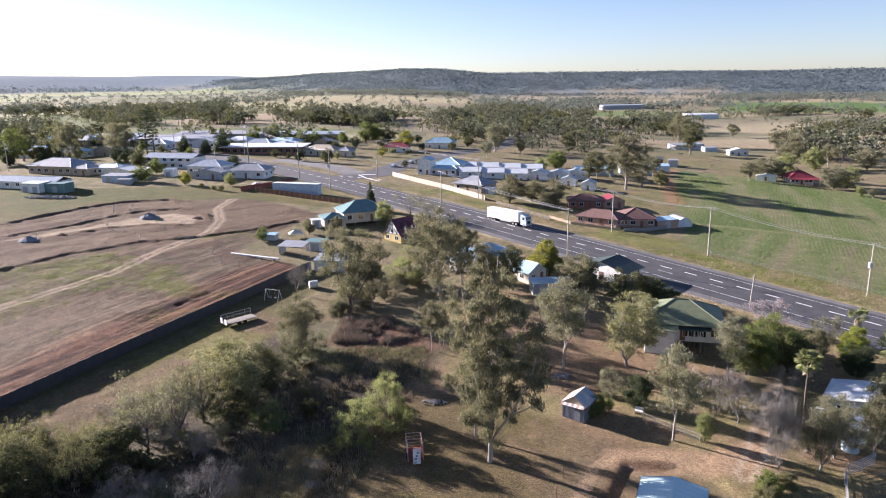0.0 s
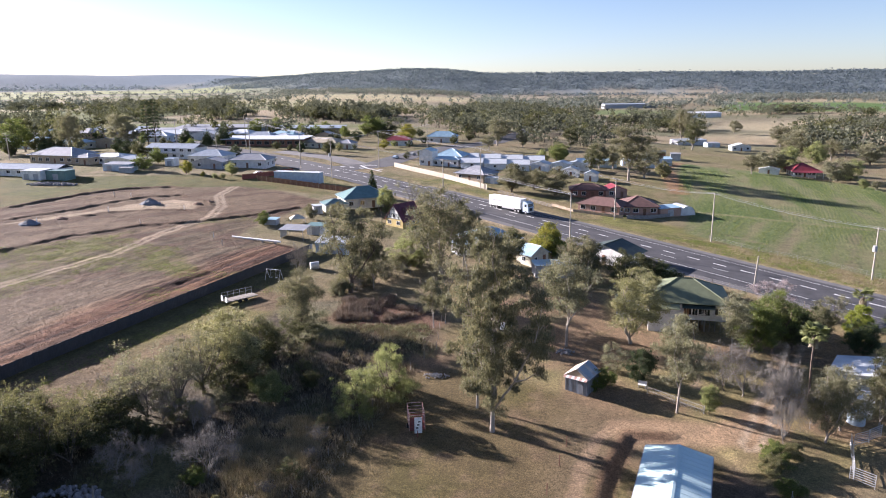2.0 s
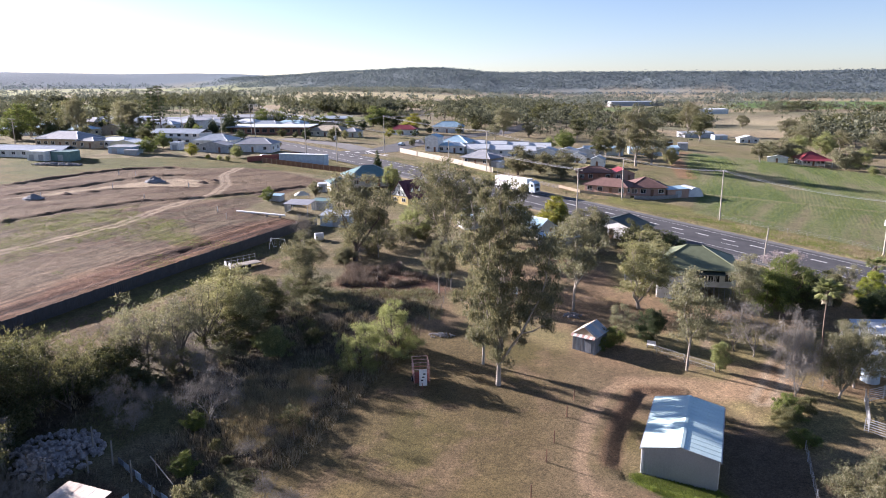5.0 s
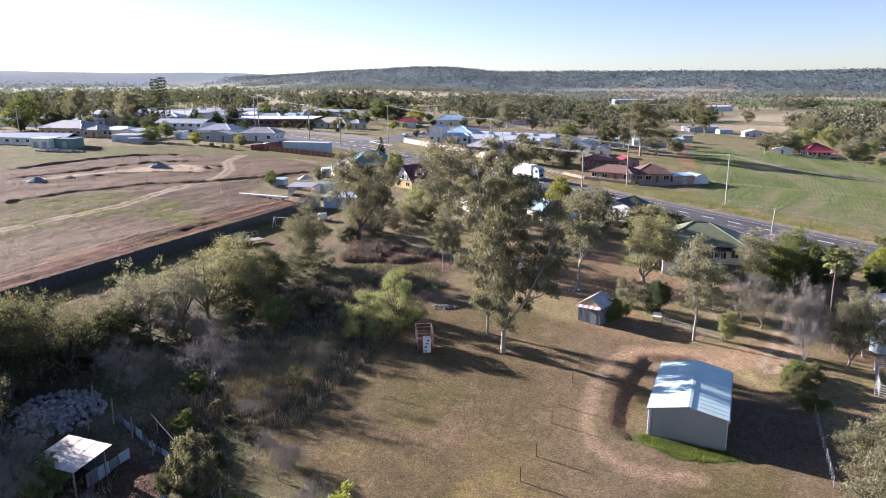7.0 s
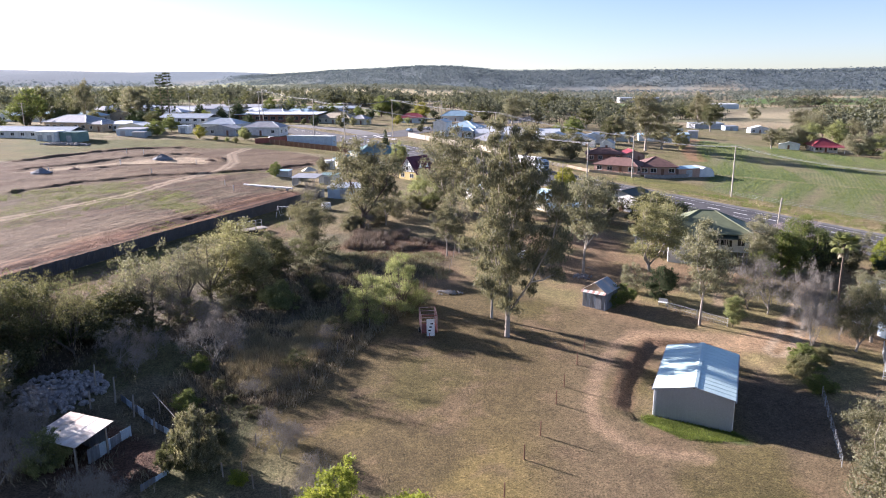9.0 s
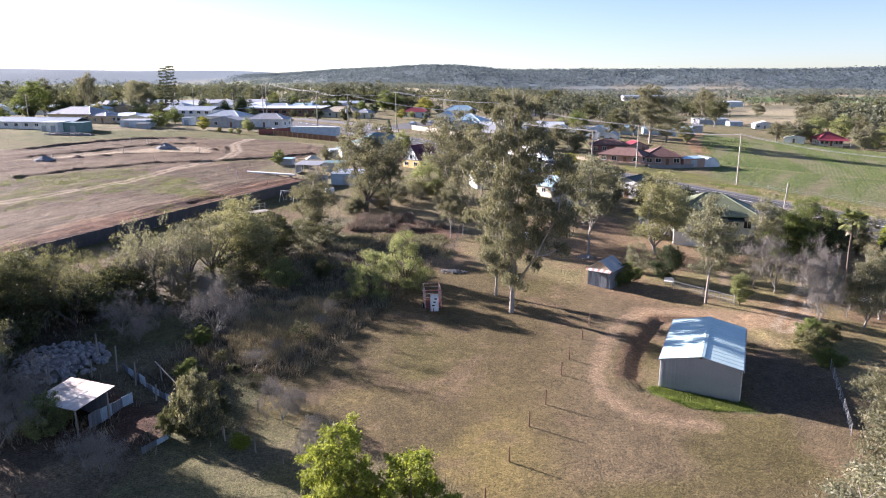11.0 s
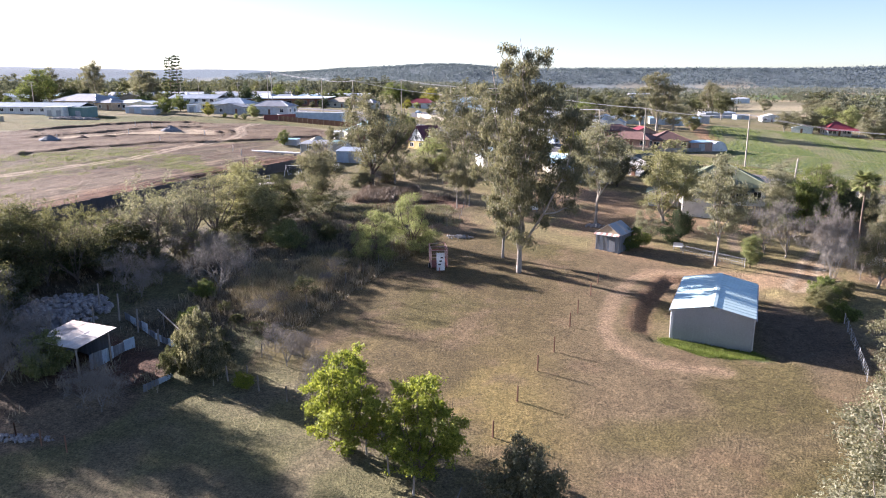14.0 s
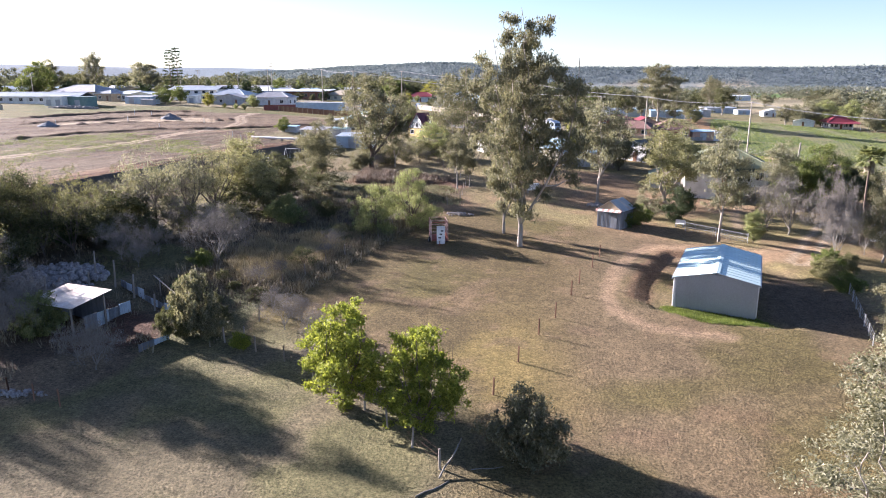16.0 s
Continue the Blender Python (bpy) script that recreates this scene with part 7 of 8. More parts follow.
# ---- vehicles ----
def lorry(a, o):
    px, py = on_road(a, o)
    rz = math.degrees(math.atan2(-ROAD_DIR[1], -ROAD_DIR[0]))
    ob = thing("lorry", px, py, rz, "white articulated lorry with box trailer on the highway", "lorry", z=float(land(px, py)) + 0.04)
    box = Geo().box(-2.6, 0, 1.15, 13.4, 2.5, 3.0)
    tr = part("trailer", box, M["paint_white"], ob, "long white box trailer")
    for k in range(4):
        part("corner_post", Geo().box(-9.3 if k < 2 else 4.1, 1.22 if k % 2 else -1.22, 1.1, 0.1, 0.1, 3.1), M["galv"], tr)
    part("chassis", Geo().box(-2.0, 0, 0.85, 14.4, 1.1, 0.3), M["rubber"], tr)
    part("skirt", Geo().box(-1.2, -1.2, 0.7, 5.0, 0.06, 0.5).box(-1.2, 1.2, 0.7, 5.0, 0.06, 0.5), M["galv"], tr)
    part("sign_bar", Geo().box(-5.8, -1.28, 2.55, 3.6, 0.03, 0.55).box(-5.8, 1.28, 2.55, 3.6, 0.03, 0.55), M["wall_grey"], tr, "plain grey sign on the side")
    cab = Geo()
    sec = [(5.0, 0.55), (5.0, 3.5), (5.6, 3.75), (6.9, 3.3), (7.15, 2.1), (7.25, 0.55)]
    v = [(sx, -1.2, sz) for sx, sz in sec] + [(sx, 1.2, sz) for sx, sz in sec]
    n = len(sec)
    cab.add(v, [tuple(range(n)), tuple(range(2 * n - 1, n - 1, -1))] + [((j + 1) % n, j, n + j, n + (j + 1) % n) for j in range(n)])
    cb2 = part("cab", cab, M["wall_blue"], ob, "pale blue cab")
    part("windscreen", Geo().add([(7.0, -1.05, 3.05), (7.0, 1.05, 3.05), (7.19, 1.05, 2.15), (7.19, -1.05, 2.15)], [(3, 2, 1, 0)]), M["glass_dark"], cb2)
    for sy in (-1, 1):
        part("side_window", Geo().box(6.2, sy * 1.21, 2.1, 0.9, 0.03, 0.75), M["glass_dark"], cb2)
        part("headlight", Geo().box(7.26, sy * 0.9, 0.95, 0.05, 0.35, 0.22), M["galv"], cb2)
        part("mirror", Geo().box(6.9, sy * 1.42, 2.2, 0.12, 0.2, 0.6), M["galv"], cb2)
    part("bumper", Geo().box(7.3, 0, 0.45, 0.25, 2.4, 0.4), M["galv"], ob)
    part("grille", Geo().box(7.24, 0, 0.95, 0.05, 1.2, 0.85), M["rubber"], ob)
    for ax in (6.2, 3.2, 1.9, -6.0, -7.3, -8.6):
        for sy in (-1, 1):
            wh = part("wheel", Geo().tube((ax, sy * 0.85, 0.5), (ax, sy * 1.2, 0.5), 0.5, 0.5, 18), M["rubber"], ob)
            part("rim", Geo().tube((ax, sy * 1.2, 0.5), (ax, sy * 1.22, 0.5), 0.27, 0.27, 12), M["galv"], wh)


lorry(102.5, 1.9)


def car(x, y, rz, paint, label):
    ob = thing("car", x, y, rz, label, "car", "parked cars")
    sec = [(-2.2, 0.35), (-2.2, 0.95), (-1.6, 1.0), (-1.1, 1.48), (0.5, 1.48), (1.2, 0.98), (2.1, 0.85), (2.2, 0.35)]
    n = len(sec)
    v = [(sx, -0.86 + (0.15 if sz > 1.2 else 0), sz) for sx, sz in sec] + [(sx, 0.86 - (0.15 if sz > 1.2 else 0), sz) for sx, sz in sec]
    part("body", Geo().add(v, [tuple(range(n)), tuple(range(2 * n - 1, n - 1, -1))] + [((j + 1) % n, j, n + j, n + (j + 1) % n) for j in range(n)]), M[paint], ob)
    for sy in (-1, 1):
        part("side_glass", Geo().box(-0.3, sy * 0.8, 1.02, 1.7, 0.04, 0.38), M["glass_dark"], ob)
    part("windscreen", Geo().add([(0.62, -0.65, 1.43), (0.62, 0.65, 1.43), (1.2, 0.72, 1.03), (1.2, -0.72, 1.03)], [(3, 2, 1, 0)]), M["glass_dark"], ob)
    for ax in (-1.35, 1.35):
        for sy in (-1, 1):
            wh = part("wheel", Geo().tube((ax, sy * 0.7, 0.32), (ax, sy * 0.9, 0.32), 0.33, 0.33, 14), M["rubber"], ob)
            part("rim", Geo().tube((ax, sy * 0.9, 0.32), (ax, sy * 0.915, 0.32), 0.18, 0.18, 10), M["galv"], wh)


car(-23.9, 327.5, 70, "wall_blue", "silver blue car parked at the kerb")
car(-16.5, 343.0, 70, "wall_grey", "dark grey car parked at the kerb")
car(-10.0, 334.5, 60, "wall_brick", "dark maroon car parked on the grass")
for k, (px, py) in enumerate(((-158, 398), (-166, 402), (-176, 405), (-146, 392), (-71.5, 262.5), (-128, 300))):
    car(px, py, -20 + 13 * k, ("paint_white", "wall_grey", "paint_white", "wall_grey", "paint_white", "paint_white")[k], "pale car parked beside town buildings")


# ---- trees of the near block ----
GUM = "tall gum tree with pale trunk and olive crown"
plant("hero", 5.2, 78.2, 26.8, 0.82, 0, "gum_tree", "very tall gum tree with pale forked trunk, open olive crown", rz=200)
plant("gum", 3.6, 84.0, 15.0, 0.7, 1, "gum_tree", "slender gum tree behind a larger one")
plant("gum_dark", -19.0, 128.2, 18.0, 0.98, 1, "gum_tree", "gum tree with dark trunk and open olive crown", leaf="leaf_gum")
plant("gum", -14.8, 131.0, 11.0, 0.7, 2, "gum_tree", "small white trunked gum tree in scrub")
plant("gum_full", -1.4, 141.0, 19.6, 1.05, 1, "gum_tree", GUM)
plant("gum", 3.5, 147.0, 15.5, 0.9, 2, "gum_tree", GUM)
plant("gum_slim", 30.1, 83.8, 14.2, 1.0, 0, "gum_tree", "slim straight gum tree with sparse grey crown")
plant("gum_slim", 18.9, 104.6, 16.0, 1.15, 1, "gum_tree", "white limbed gum tree with thin grey crown")
plant("gum_full", 29.8, 106.5, 13.6, 1.35, 0, "gum_tree", GUM, leaf="leaf_olive")
plant("gum_full", 28.5, 140.5, 10.0, 1.50, 1, "gum_tree", "broad grey green gum tree beside a dark roofed house", leaf="leaf_gum")
plant("far_round", 36.4, 134.8, 6.9, 1.00, 0, "tree", "olive green bushy tree by the highway", leaf="leaf_gum")
plant("far_round", 42.6, 138.4, 5.6, 1.30, 1, "tree", "dark bushy tree by the highway", leaf="leaf_gum_dark")
plant("gum_slim", 35.0, 116.5, 9.5, 1.3, 1, "gum_tree", "small olive gum tree beside the house", leaf="leaf_olive")
plant("gum_slim", 45.0, 103.0, 11.2, 1.25, 2, "gum_tree", "slim gum tree with sparse grey green crown")
plant("gum_full", 46.3, 77.2, 10.4, 0.85, 0, "gum_tree", "slim gum tree with mottled grey green crown")
plant("gum_dark", 57.5, 82.5, 11.5, 0.85, 2, "gum_tree", "gum tree with dense olive crown")
plant("gum_full", 24.3, 34.4, 9.4, 1.65, 0, "gum_tree", "gum tree with drooping pale olive foliage", rz=200, leaf="leaf_grey")
plant("gum_full", 19.3, 28.2, 7.2, 1.9, 2, "gum_tree", "spreading gum tree with pale drooping foliage", leaf="leaf_grey")
plant("pear", 34.6, 51.0, 8.6, 1.0, 2, "gum_tree", "slim gum tree with drooping olive foliage", leaf="leaf_gum")
plant("gum_full", 29.6, 41.0, 11.0, 1.0, 1, "gum_tree", "gum tree with drooping pale olive foliage", leaf="leaf_gum")
plant("shrub", 36.5, 49.5, 5.8, 1.0, 0, "shrub", "grey green native shrub on the paddock edge", leaf="leaf_gum")
plant("scrub", 38.0, 56.0, 5.0, 1.0, 1, "shrub", "half bare straggling shrub")
plant("far_round", 22.6, 153.6, 9.4, 0.9, 0, "tree", "dense round tree with golden green top", leaf="leaf_yellow")
plant("far_round", 24.0, 154.6, 8.0, 0.9, 1, "tree", "dense round dark green tree")
plant("willow", -8.2, 147.0, 8.6, 0.95, 0, "tree", "yellow green weeping tree", leaf="leaf_willow")
plant("willow", -12.0, 82.2, 6.4, 0.92, 1, "pepper_tree", "spreading light green pepper tree")
plant("willow", -8.2, 87.4, 7.4, 0.85, 2, "pepper_tree", "spreading light green pepper tree")
plant("round", 27.7, 92.3, 5.2, 0.85, 2, "tree", "dense dark round garden tree", leaf="leaf_dark")
plant("shrub", 25.0, 96.4, 4.6, 1.0, 1, "shrub", "pale grey leaved shrub", leaf="leaf_grey")
plant("bush", 21.4, 90.8, 3.2, 0.9, 0, "bush", "low green bush beside the hut", leaf="leaf_green")
plant("round", 34.3, 83.7, 4.2, 0.62, 2, "tree", "small bright olive garden tree", leaf="leaf_willow")
plant("bare", 42.6, 80.6, 10.2, 0.55, 0, "bare_tree", "leafless grey tree with dense fine twigs")
plant("bare", 40.6, 76.2, 7.0, 0.6, 1, "bare_tree", "leafless grey tree with dense fine twigs")
plant("bare", 40.9, 88.8, 7.8, 1.0, 2, "bare_tree", "leafless brown tree with spreading twigs")
plant("scrub", 39.0, 90.5, 5.6, 1.1, 2, "shrub", "half bare garden tree with yellow leaves")
plant("gum_full", 55.1, 80.8, 11.0, 0.8, 0, "gum_tree", "gum tree with pale olive crown beside white caravans", leaf="leaf_gum")
plant("gum_full", 49.8, 80.2, 9.4, 1.0, 1, "gum_tree", "gum tree with pale olive crown beside a white building", leaf="leaf_grey")
plant("bare", 46.0, 80.4, 6.0, 0.6, 3, "bare_tree", "leafless grey tree with dense fine twigs")
palm(48.2, 85.4, 11.0, "tall fan palm with shaggy skirt of dead fronds")
palm(75.5, 119.5, 5.0, "short fan palm with yellow green fronds", 24, 2.0)
palm(73.5, 106.0, 4.6, "dark date palm with drooping fronds", 30, 3.0)
plant("gum_dark", 52.0, 104.0, 11.0, 1.0, 1, "tree", "broad dense green tree beside the house", leaf="leaf_green")
plant("round", 56.0, 105.5, 8.6, 1.05, 1, "tree", "broad dense dark green tree beside the house", leaf="leaf_gum_dark")
plant("round", 48.6, 104.5, 8.4, 0.85, 0, "tree", "broad dense green tree beside the house")
plant("round", 63.4, 110.4, 6.0, 0.8, 2, "tree", "olive green garden tree", leaf="leaf_gum")
plant("lime", 69.0, 110.0, 6.8, 0.95, 1, "tree", "bright yellow green garden tree", leaf="leaf_lime")
plant("shrub", 70.5, 119.0, 5.2, 0.9, 2, "shrub", "grey brown bush by the verge", leaf="leaf_grey")
plant("shrub", 63.0, 126.0, 5.6, 1.15, 2, "jacaranda", "small tree with pale mauve blossom", leaf="leaf_pink")
plant("round", 66.0, 103.0, 6.5, 0.9, 1, "tree", "dark green garden tree", leaf="leaf_dark")
plant("far_gum", 35.0, 133.0, 9.0, 0.95, 2, "tree", "dark bushy tree between houses")
plant("far_round", 29.0, 137.5, 9.6, 0.8, 2, "tree", "grey green bushy tree between houses", leaf="leaf_gum")
plant("far_round", 39.5, 138.0, 7.0, 1.1, 0, "tree", "dark bushy tree by the verge", leaf="leaf_gum_dark")
plant("far_round", 44.0, 135.0, 6.0, 1.1, 1, "tree", "dark bushy tree by the verge", leaf="leaf_dark")
plant("far_gum", 13.6, 146.0, 9.5, 0.9, 0, "tree", "dark bushy tree beside a cottage")
plant("far_round", 9.0, 150.5, 9.0, 0.9, 2, "tree", "olive bushy tree beside a cottage", leaf="leaf_gum")
plant("bush", 16.5, 169.5, 3.4, 1.0, 1, "bush", "low olive bush by the verge", leaf="leaf_gum")
plant("scrub", 0.1, 130.3, 7.6, 0.8, 0, "shrub", "slim grey green sapling", leaf="leaf_grey")
plant("gum_slim", -2.6, 111.0, 9.4, 1.0, 1, "gum_tree", "young gum tree with pale crown", leaf="leaf_gum")
plant("gum_slim", -0.6, 113.0, 7.4, 1.0, 2, "gum_tree", "young gum tree with pale crown", leaf="leaf_gum")
plant("scrub", -13.0, 140.9, 5.0, 1.0, 1, "shrub", "grey green shrub along the fence", leaf="leaf_grey")
plant("scrub", -10.6, 137.2, 4.2, 1.0, 2, "shrub", "grey green shrub along the fence", leaf="leaf_gum")
plant("bush", -20.5, 127.0, 3.0, 1.0, 2, "bush", "pale agave like bush in scrub", leaf="leaf_grey")
plant("bare", -31.2, 138.2, 7.0, 0.7, 1, "bare_tree", "thin dead tree by the dark fence")
plant("far_round", -48.7, 179.4, 4.2, 1.0, 0, "bush", "round bright green bush in dry grass", leaf="leaf_green")
plant("far_round", -38.0, 188.0, 4.6, 0.9, 1, "bush", "olive bush by the garden", leaf="leaf_gum")
plant("far_round", -31.0, 192.0, 4.5, 1.1, 0, "shrub", "olive hedge shrub by the garden", leaf="leaf_gum")
conifer(-24.2, 222.0, 9.0, 1.9, "dark cone shaped cypress beside the highway")
plant("far_round", -17.8, 198.0, 8.5, 0.8, 2, "tree", "pale olive tree between houses", leaf="leaf_willow")
plant("scrub", -11.0, 214.0, 8.0, 1.1, 0, "tree", "half bare grey tree by the highway", leaf="leaf_grey")
plant("scrub", -5.0, 211.0, 7.0, 1.1, 1, "tree", "half bare grey tree by the highway", leaf="leaf_grey")

for k in range(22):
    t = k / 21
    px, py = -20.5 + 13.5 * t + 1.6 * math.sin(k * 5.1), 127.5 + 20.0 * t + 1.6 * math.sin(k * 3.7)
    plant(("shrub", "scrub", "shrub", "bare")[k % 4], px, py, 2.2 + 1.9 * abs(math.sin(k * 1.9)), 1.15, k % 3, "shrub", "grey green shrub along the fence", "fence shrubs", leaf=None if k % 4 == 3 else ("leaf_grey", "leaf_gum", "leaf_scrub")[k % 3])

# ---- foreground saplings ----
plant("lime", -8.7, 39.8, 7.0, 0.92, 0, "lime_tree", "bright yellow green leafy sapling")
plant("lime", -3.7, 37.4, 6.7, 0.98, 1, "lime_tree", "bright yellow green leafy sapling")
plant("bush", 2.5, 34.8, 4.3, 0.8, 1, "bush", "dense dull green rounded bush on the fence line", leaf="leaf_gum")
plant("bare", -11.8, 45.0, 4.6, 0.8, 2, "bare_shrub", "bare grey shrub beside the saplings")
plant("bare", -10.6, 43.6, 3.4, 0.9, 0, "bare_shrub", "bare grey shrub beside the saplings")

# ---- the thicket ----
plant("bush", -21.9, 50.3, 5.4, 0.52, 2, "bush", "tall ivy covered dull green bush", leaf="leaf_gum")
plant("bush", -23.2, 49.4, 3.6, 0.55, 0, "bush", "ivy covered dark green bush", leaf="leaf_gum_dark")
plant("bush", -18.0, 47.7, 1.4, 0.85, 1, "bush", "small light green bush", leaf="leaf_lime")
plant("bush", -34.0, 49.0, 3.6, 0.75, 1, "bush", "leafy green bush against the shelter", leaf="leaf_willow")
for k, (px, py, h) in enumerate(((-21.6, 53.9, 1.1), (-23.2, 56.8, 1.0), (-22.6, 60.5, 0.8), (-24.6, 63.0, 1.0))):
    plant("bush", px, py, h, 1.25, k % 3, "bush", "low dark tangled bush beside the pen", "low pen bushes", leaf=("leaf_gum_dark", "leaf_scrub")[k % 2])
plant("bush", -26.1, 59.4, 1.8, 1.1, 2, "bush", "low tangled green bush", leaf="leaf_green")
for k, (px, py, h) in enumerate(((-52.0, 70.0, 7.0), (-55.5, 66.0, 8.5), (-57.5, 71.0, 9.5), (-50.0, 74.5, 7.0), (-54.0, 61.0, 8.0), (-59.5, 65.5, 9.0))):
    plant("pear", px, py, h, 1.5, k % 3, "scrub_tree", "dense dark scrub tree with leaves to the ground", "dark scrub trees", leaf="leaf_gum_dark")
OPEN_TREE = "open scrub tree with dark limbs and yellow green leaves"
for k, (px, py, h, w) in enumerate(((-45.4, 68.3, 10.6, 0.62), (-42.7, 69.5, 8.6, 0.65), (-49.5, 69.2, 9.6, 0.7), (-53.0, 72.5, 9.0, 0.75), (-47.5, 72.5, 8.6, 0.75), (-50.5, 65.0, 9.0, 0.7), (-43.2, 74.6, 8.0, 0.8))):
    plant("scrub", px, py, h, w, k % 4, "scrub_tree", OPEN_TREE, "open scrub trees")
plant("scrub", -38.3, 79.1, 10.8, 0.85, 1, "scrub_tree", "wide half bare tree with grey limbs", leaf="leaf_grey")
plant("scrub", -40.2, 81.6, 8.4, 0.85, 3, "scrub_tree", "wide half bare tree with grey limbs", leaf="leaf_scrub")
plant("scrubby", -35.4, 82.6, 8.6, 1.05, 2, "scrub_tree", "grey leaved scrub tree with dark limbs", leaf="leaf_grey")
plant("scrubby", -33.6, 86.6, 9.2, 1.0, 3, "scrub_tree", "grey leaved scrub tree with dark limbs", leaf="leaf_gum")
plant("bare", -36.4, 84.6, 7.6, 1.0, 0, "bare_tree", "leafless grey tree in dense scrub")
plant("pear", -31.0, 92.0, 11.0, 1.3, 0, "scrub_tree", "full olive scrub tree with leaves to the ground", leaf="leaf_olive")
plant("pear", -28.0, 95.8, 7.8, 1.3, 1, "scrub_tree", "dense dark scrub tree", leaf="leaf_gum_dark")
plant("pear", -25.2, 110.2, 10.8, 1.12, 2, "tree", "pear shaped grey green tree in scrub", leaf="leaf_gum")
plant("shrub", -26.2, 103.5, 4.6, 1.2, 1, "shrub", "dark tangled shrub in dense scrub", leaf="leaf_gum_dark")
plant("shrub", -30.5, 101.0, 5.6, 1.2, 2, "shrub", "olive tangled shrub in dense scrub", leaf="leaf_gum")
plant("shrub", -34.5, 99.5, 5.0, 1.2, 0, "shrub", "olive tangled shrub in dense scrub", leaf="leaf_scrub")
plant("bush", -40.8, 75.4, 5.8, 1.1, 0, "bush", "broad dark green bush in scrub", leaf="leaf_gum_dark")
plant("bush", -37.2, 74.0, 3.6, 1.1, 1, "bush", "dark green bush in scrub", leaf="leaf_gum_dark")
plant("bush", -45.0, 73.5, 4.4, 1.1, 2, "bush", "dark green bush in scrub", leaf="leaf_dark")
plant("bush", -50.0, 62.5, 6.0, 1.0, 0, "bush", "tall dark green bush in scrub", leaf="leaf_gum_dark")
plant("pear", -47.2, 66.8, 9.6, 1.25, 1, "scrub_tree", "dense dark olive scrub tree above a stone heap", leaf="leaf_gum_dark")
plant("bush", -47.5, 62.0, 5.0, 1.0, 2, "bush", "dark green bush in scrub", leaf="leaf_gum_dark")
plant("bush", -46.5, 57.5, 5.2, 1.0, 0, "bush", "tall dark green bush in scrub", leaf="leaf_dark")
plant("bush", -23.7, 86.0, 3.6, 0.9, 2, "bush", "yellow green bush in a clearing", leaf="leaf_willow")
plant("bush", -26.6, 88.0, 1.9, 1.1, 0, "bush", "low yellow green bush in a clearing", leaf="leaf_willow")
plant("bush", -28.0, 67.0, 1.9, 1.0, 1, "bush", "small green bush under a bare shrub", leaf="leaf_green")
plant("bush", -19.5, 89.5, 2.2, 1.0, 1, "bush", "dark low bush in a clearing", leaf="leaf_gum_dark")
for k, (px, py, h) in enumerate(((-30.6, 86.6, 4.2), (-33.4, 78.6, 4.0), (-29.6, 82.0, 3.0), (-31.6, 88.6, 5.0), (-27.8, 91.0, 4.0), (-44.5, 77.0, 4.6), (-48.5, 72.0, 4.8), (-53.0, 69.0, 5.4), (-24.6, 99.0, 3.2), (-22.0, 104.5, 3.0), (-21.5, 93.5, 2.4), (-37.0, 81.0, 4.2))):
    plant("shrub", px, py, h, 1.2, k % 3, "shrub", "tangled olive shrub in dense scrub", "scrub shrubs", leaf=("leaf_gum_dark", "leaf_scrub", "leaf_gum")[k % 3])
for k, (px, py, h) in enumerate(((-26.9, 67.9, 6.6), (-33.9, 69.9, 3.4), (-36.2, 79.2, 4.2), (-36.2, 50.6, 4.8), (-38.5, 47.5, 5.6), (-35.8, 46.0, 4.6), (-40.0, 52.0, 5.5), (-28.6, 44.6, 3.2), (-26.8, 43.6, 3.8), (-45.5, 57.5, 6.0), (-31.8, 77.6, 4.0), (-37.0, 68.2, 4.8), (-34.2, 66.0, 3.6), (-41.0, 79.8, 7.2), (-15.5, 51.5, 3.0), (-17.4, 55.0, 2.6), (-14.6, 53.4, 2.4))):
    plant("bare", px, py, h, 1.1, k % 4, "bare_shrub", "leafless grey shrub with dense fine twigs", "bare shrubs")
for k, (px, py, h, w) in enumerate(((-44.6, 53.4, 13.2, 1.15), (-47.0, 54.5, 12.0, 1.1))):
    plant("gum_full", px, py, h, w, k % 2, "scrub_tree", "dense olive tree at the thicket edge", "edge trees", leaf="leaf_scrub")
for k, (px, py, h) in enumerate(((-40.0, 46.0, 7.5), (-43.0, 48.0, 8.0), (-44.0, 45.0, 8.0), (-41.5, 43.0, 7.0))):
    plant("bare", px, py, h, 0.8, k, "bare_tree", "leafless grey tree with upright stems")

# ---- trees across the highway and in town ----
TOWN_GREEN = [
    (-203.0, 325.0, 17.6), (-118.3, 268.9, 6.6), (-115.3, 472.0, 11.3), (-122.3, 450.6, 11.5), (-82.4, 442.6, 8.5), (-83.0, 485.3, 8.5), (-51.9, 460.3, 14.3), (-45.4, 462.0, 12.9),
    (-96.0, 465.5, 7.8), (-67.1, 461.4, 7.0), (53.2, 332.5, 9.7), (57.7, 343.5, 8.4), (-138.6, 294.0, 5.8),
]
TOWN_DARK = [
    (-182.5, 326.0, 12.0), (-190.0, 330.5, 11.0), (-233.3, 471.5, 13.2), (-220.7, 469.3, 16.1), (-209.8, 352.1, 7.1), (-200.9, 318.8, 5.7), (-197.7, 338.3, 4.7), (-138.5, 312.2, 7.3),
    (-154.1, 378.6, 4.3), (-73.0, 289.0, 3.8), (-87.8, 359.4, 4.4), (-99.6, 325.0, 2.9), (-48.0, 364.2, 3.2), (-36.9, 459.2, 10.3), (-18.6, 326.0, 3.7), (-12.1, 332.9, 3.8),
    (-69.8, 431.6, 6.6), (-321.1, 521.3, 11.2), (-244.1, 462.7, 6.7),
]
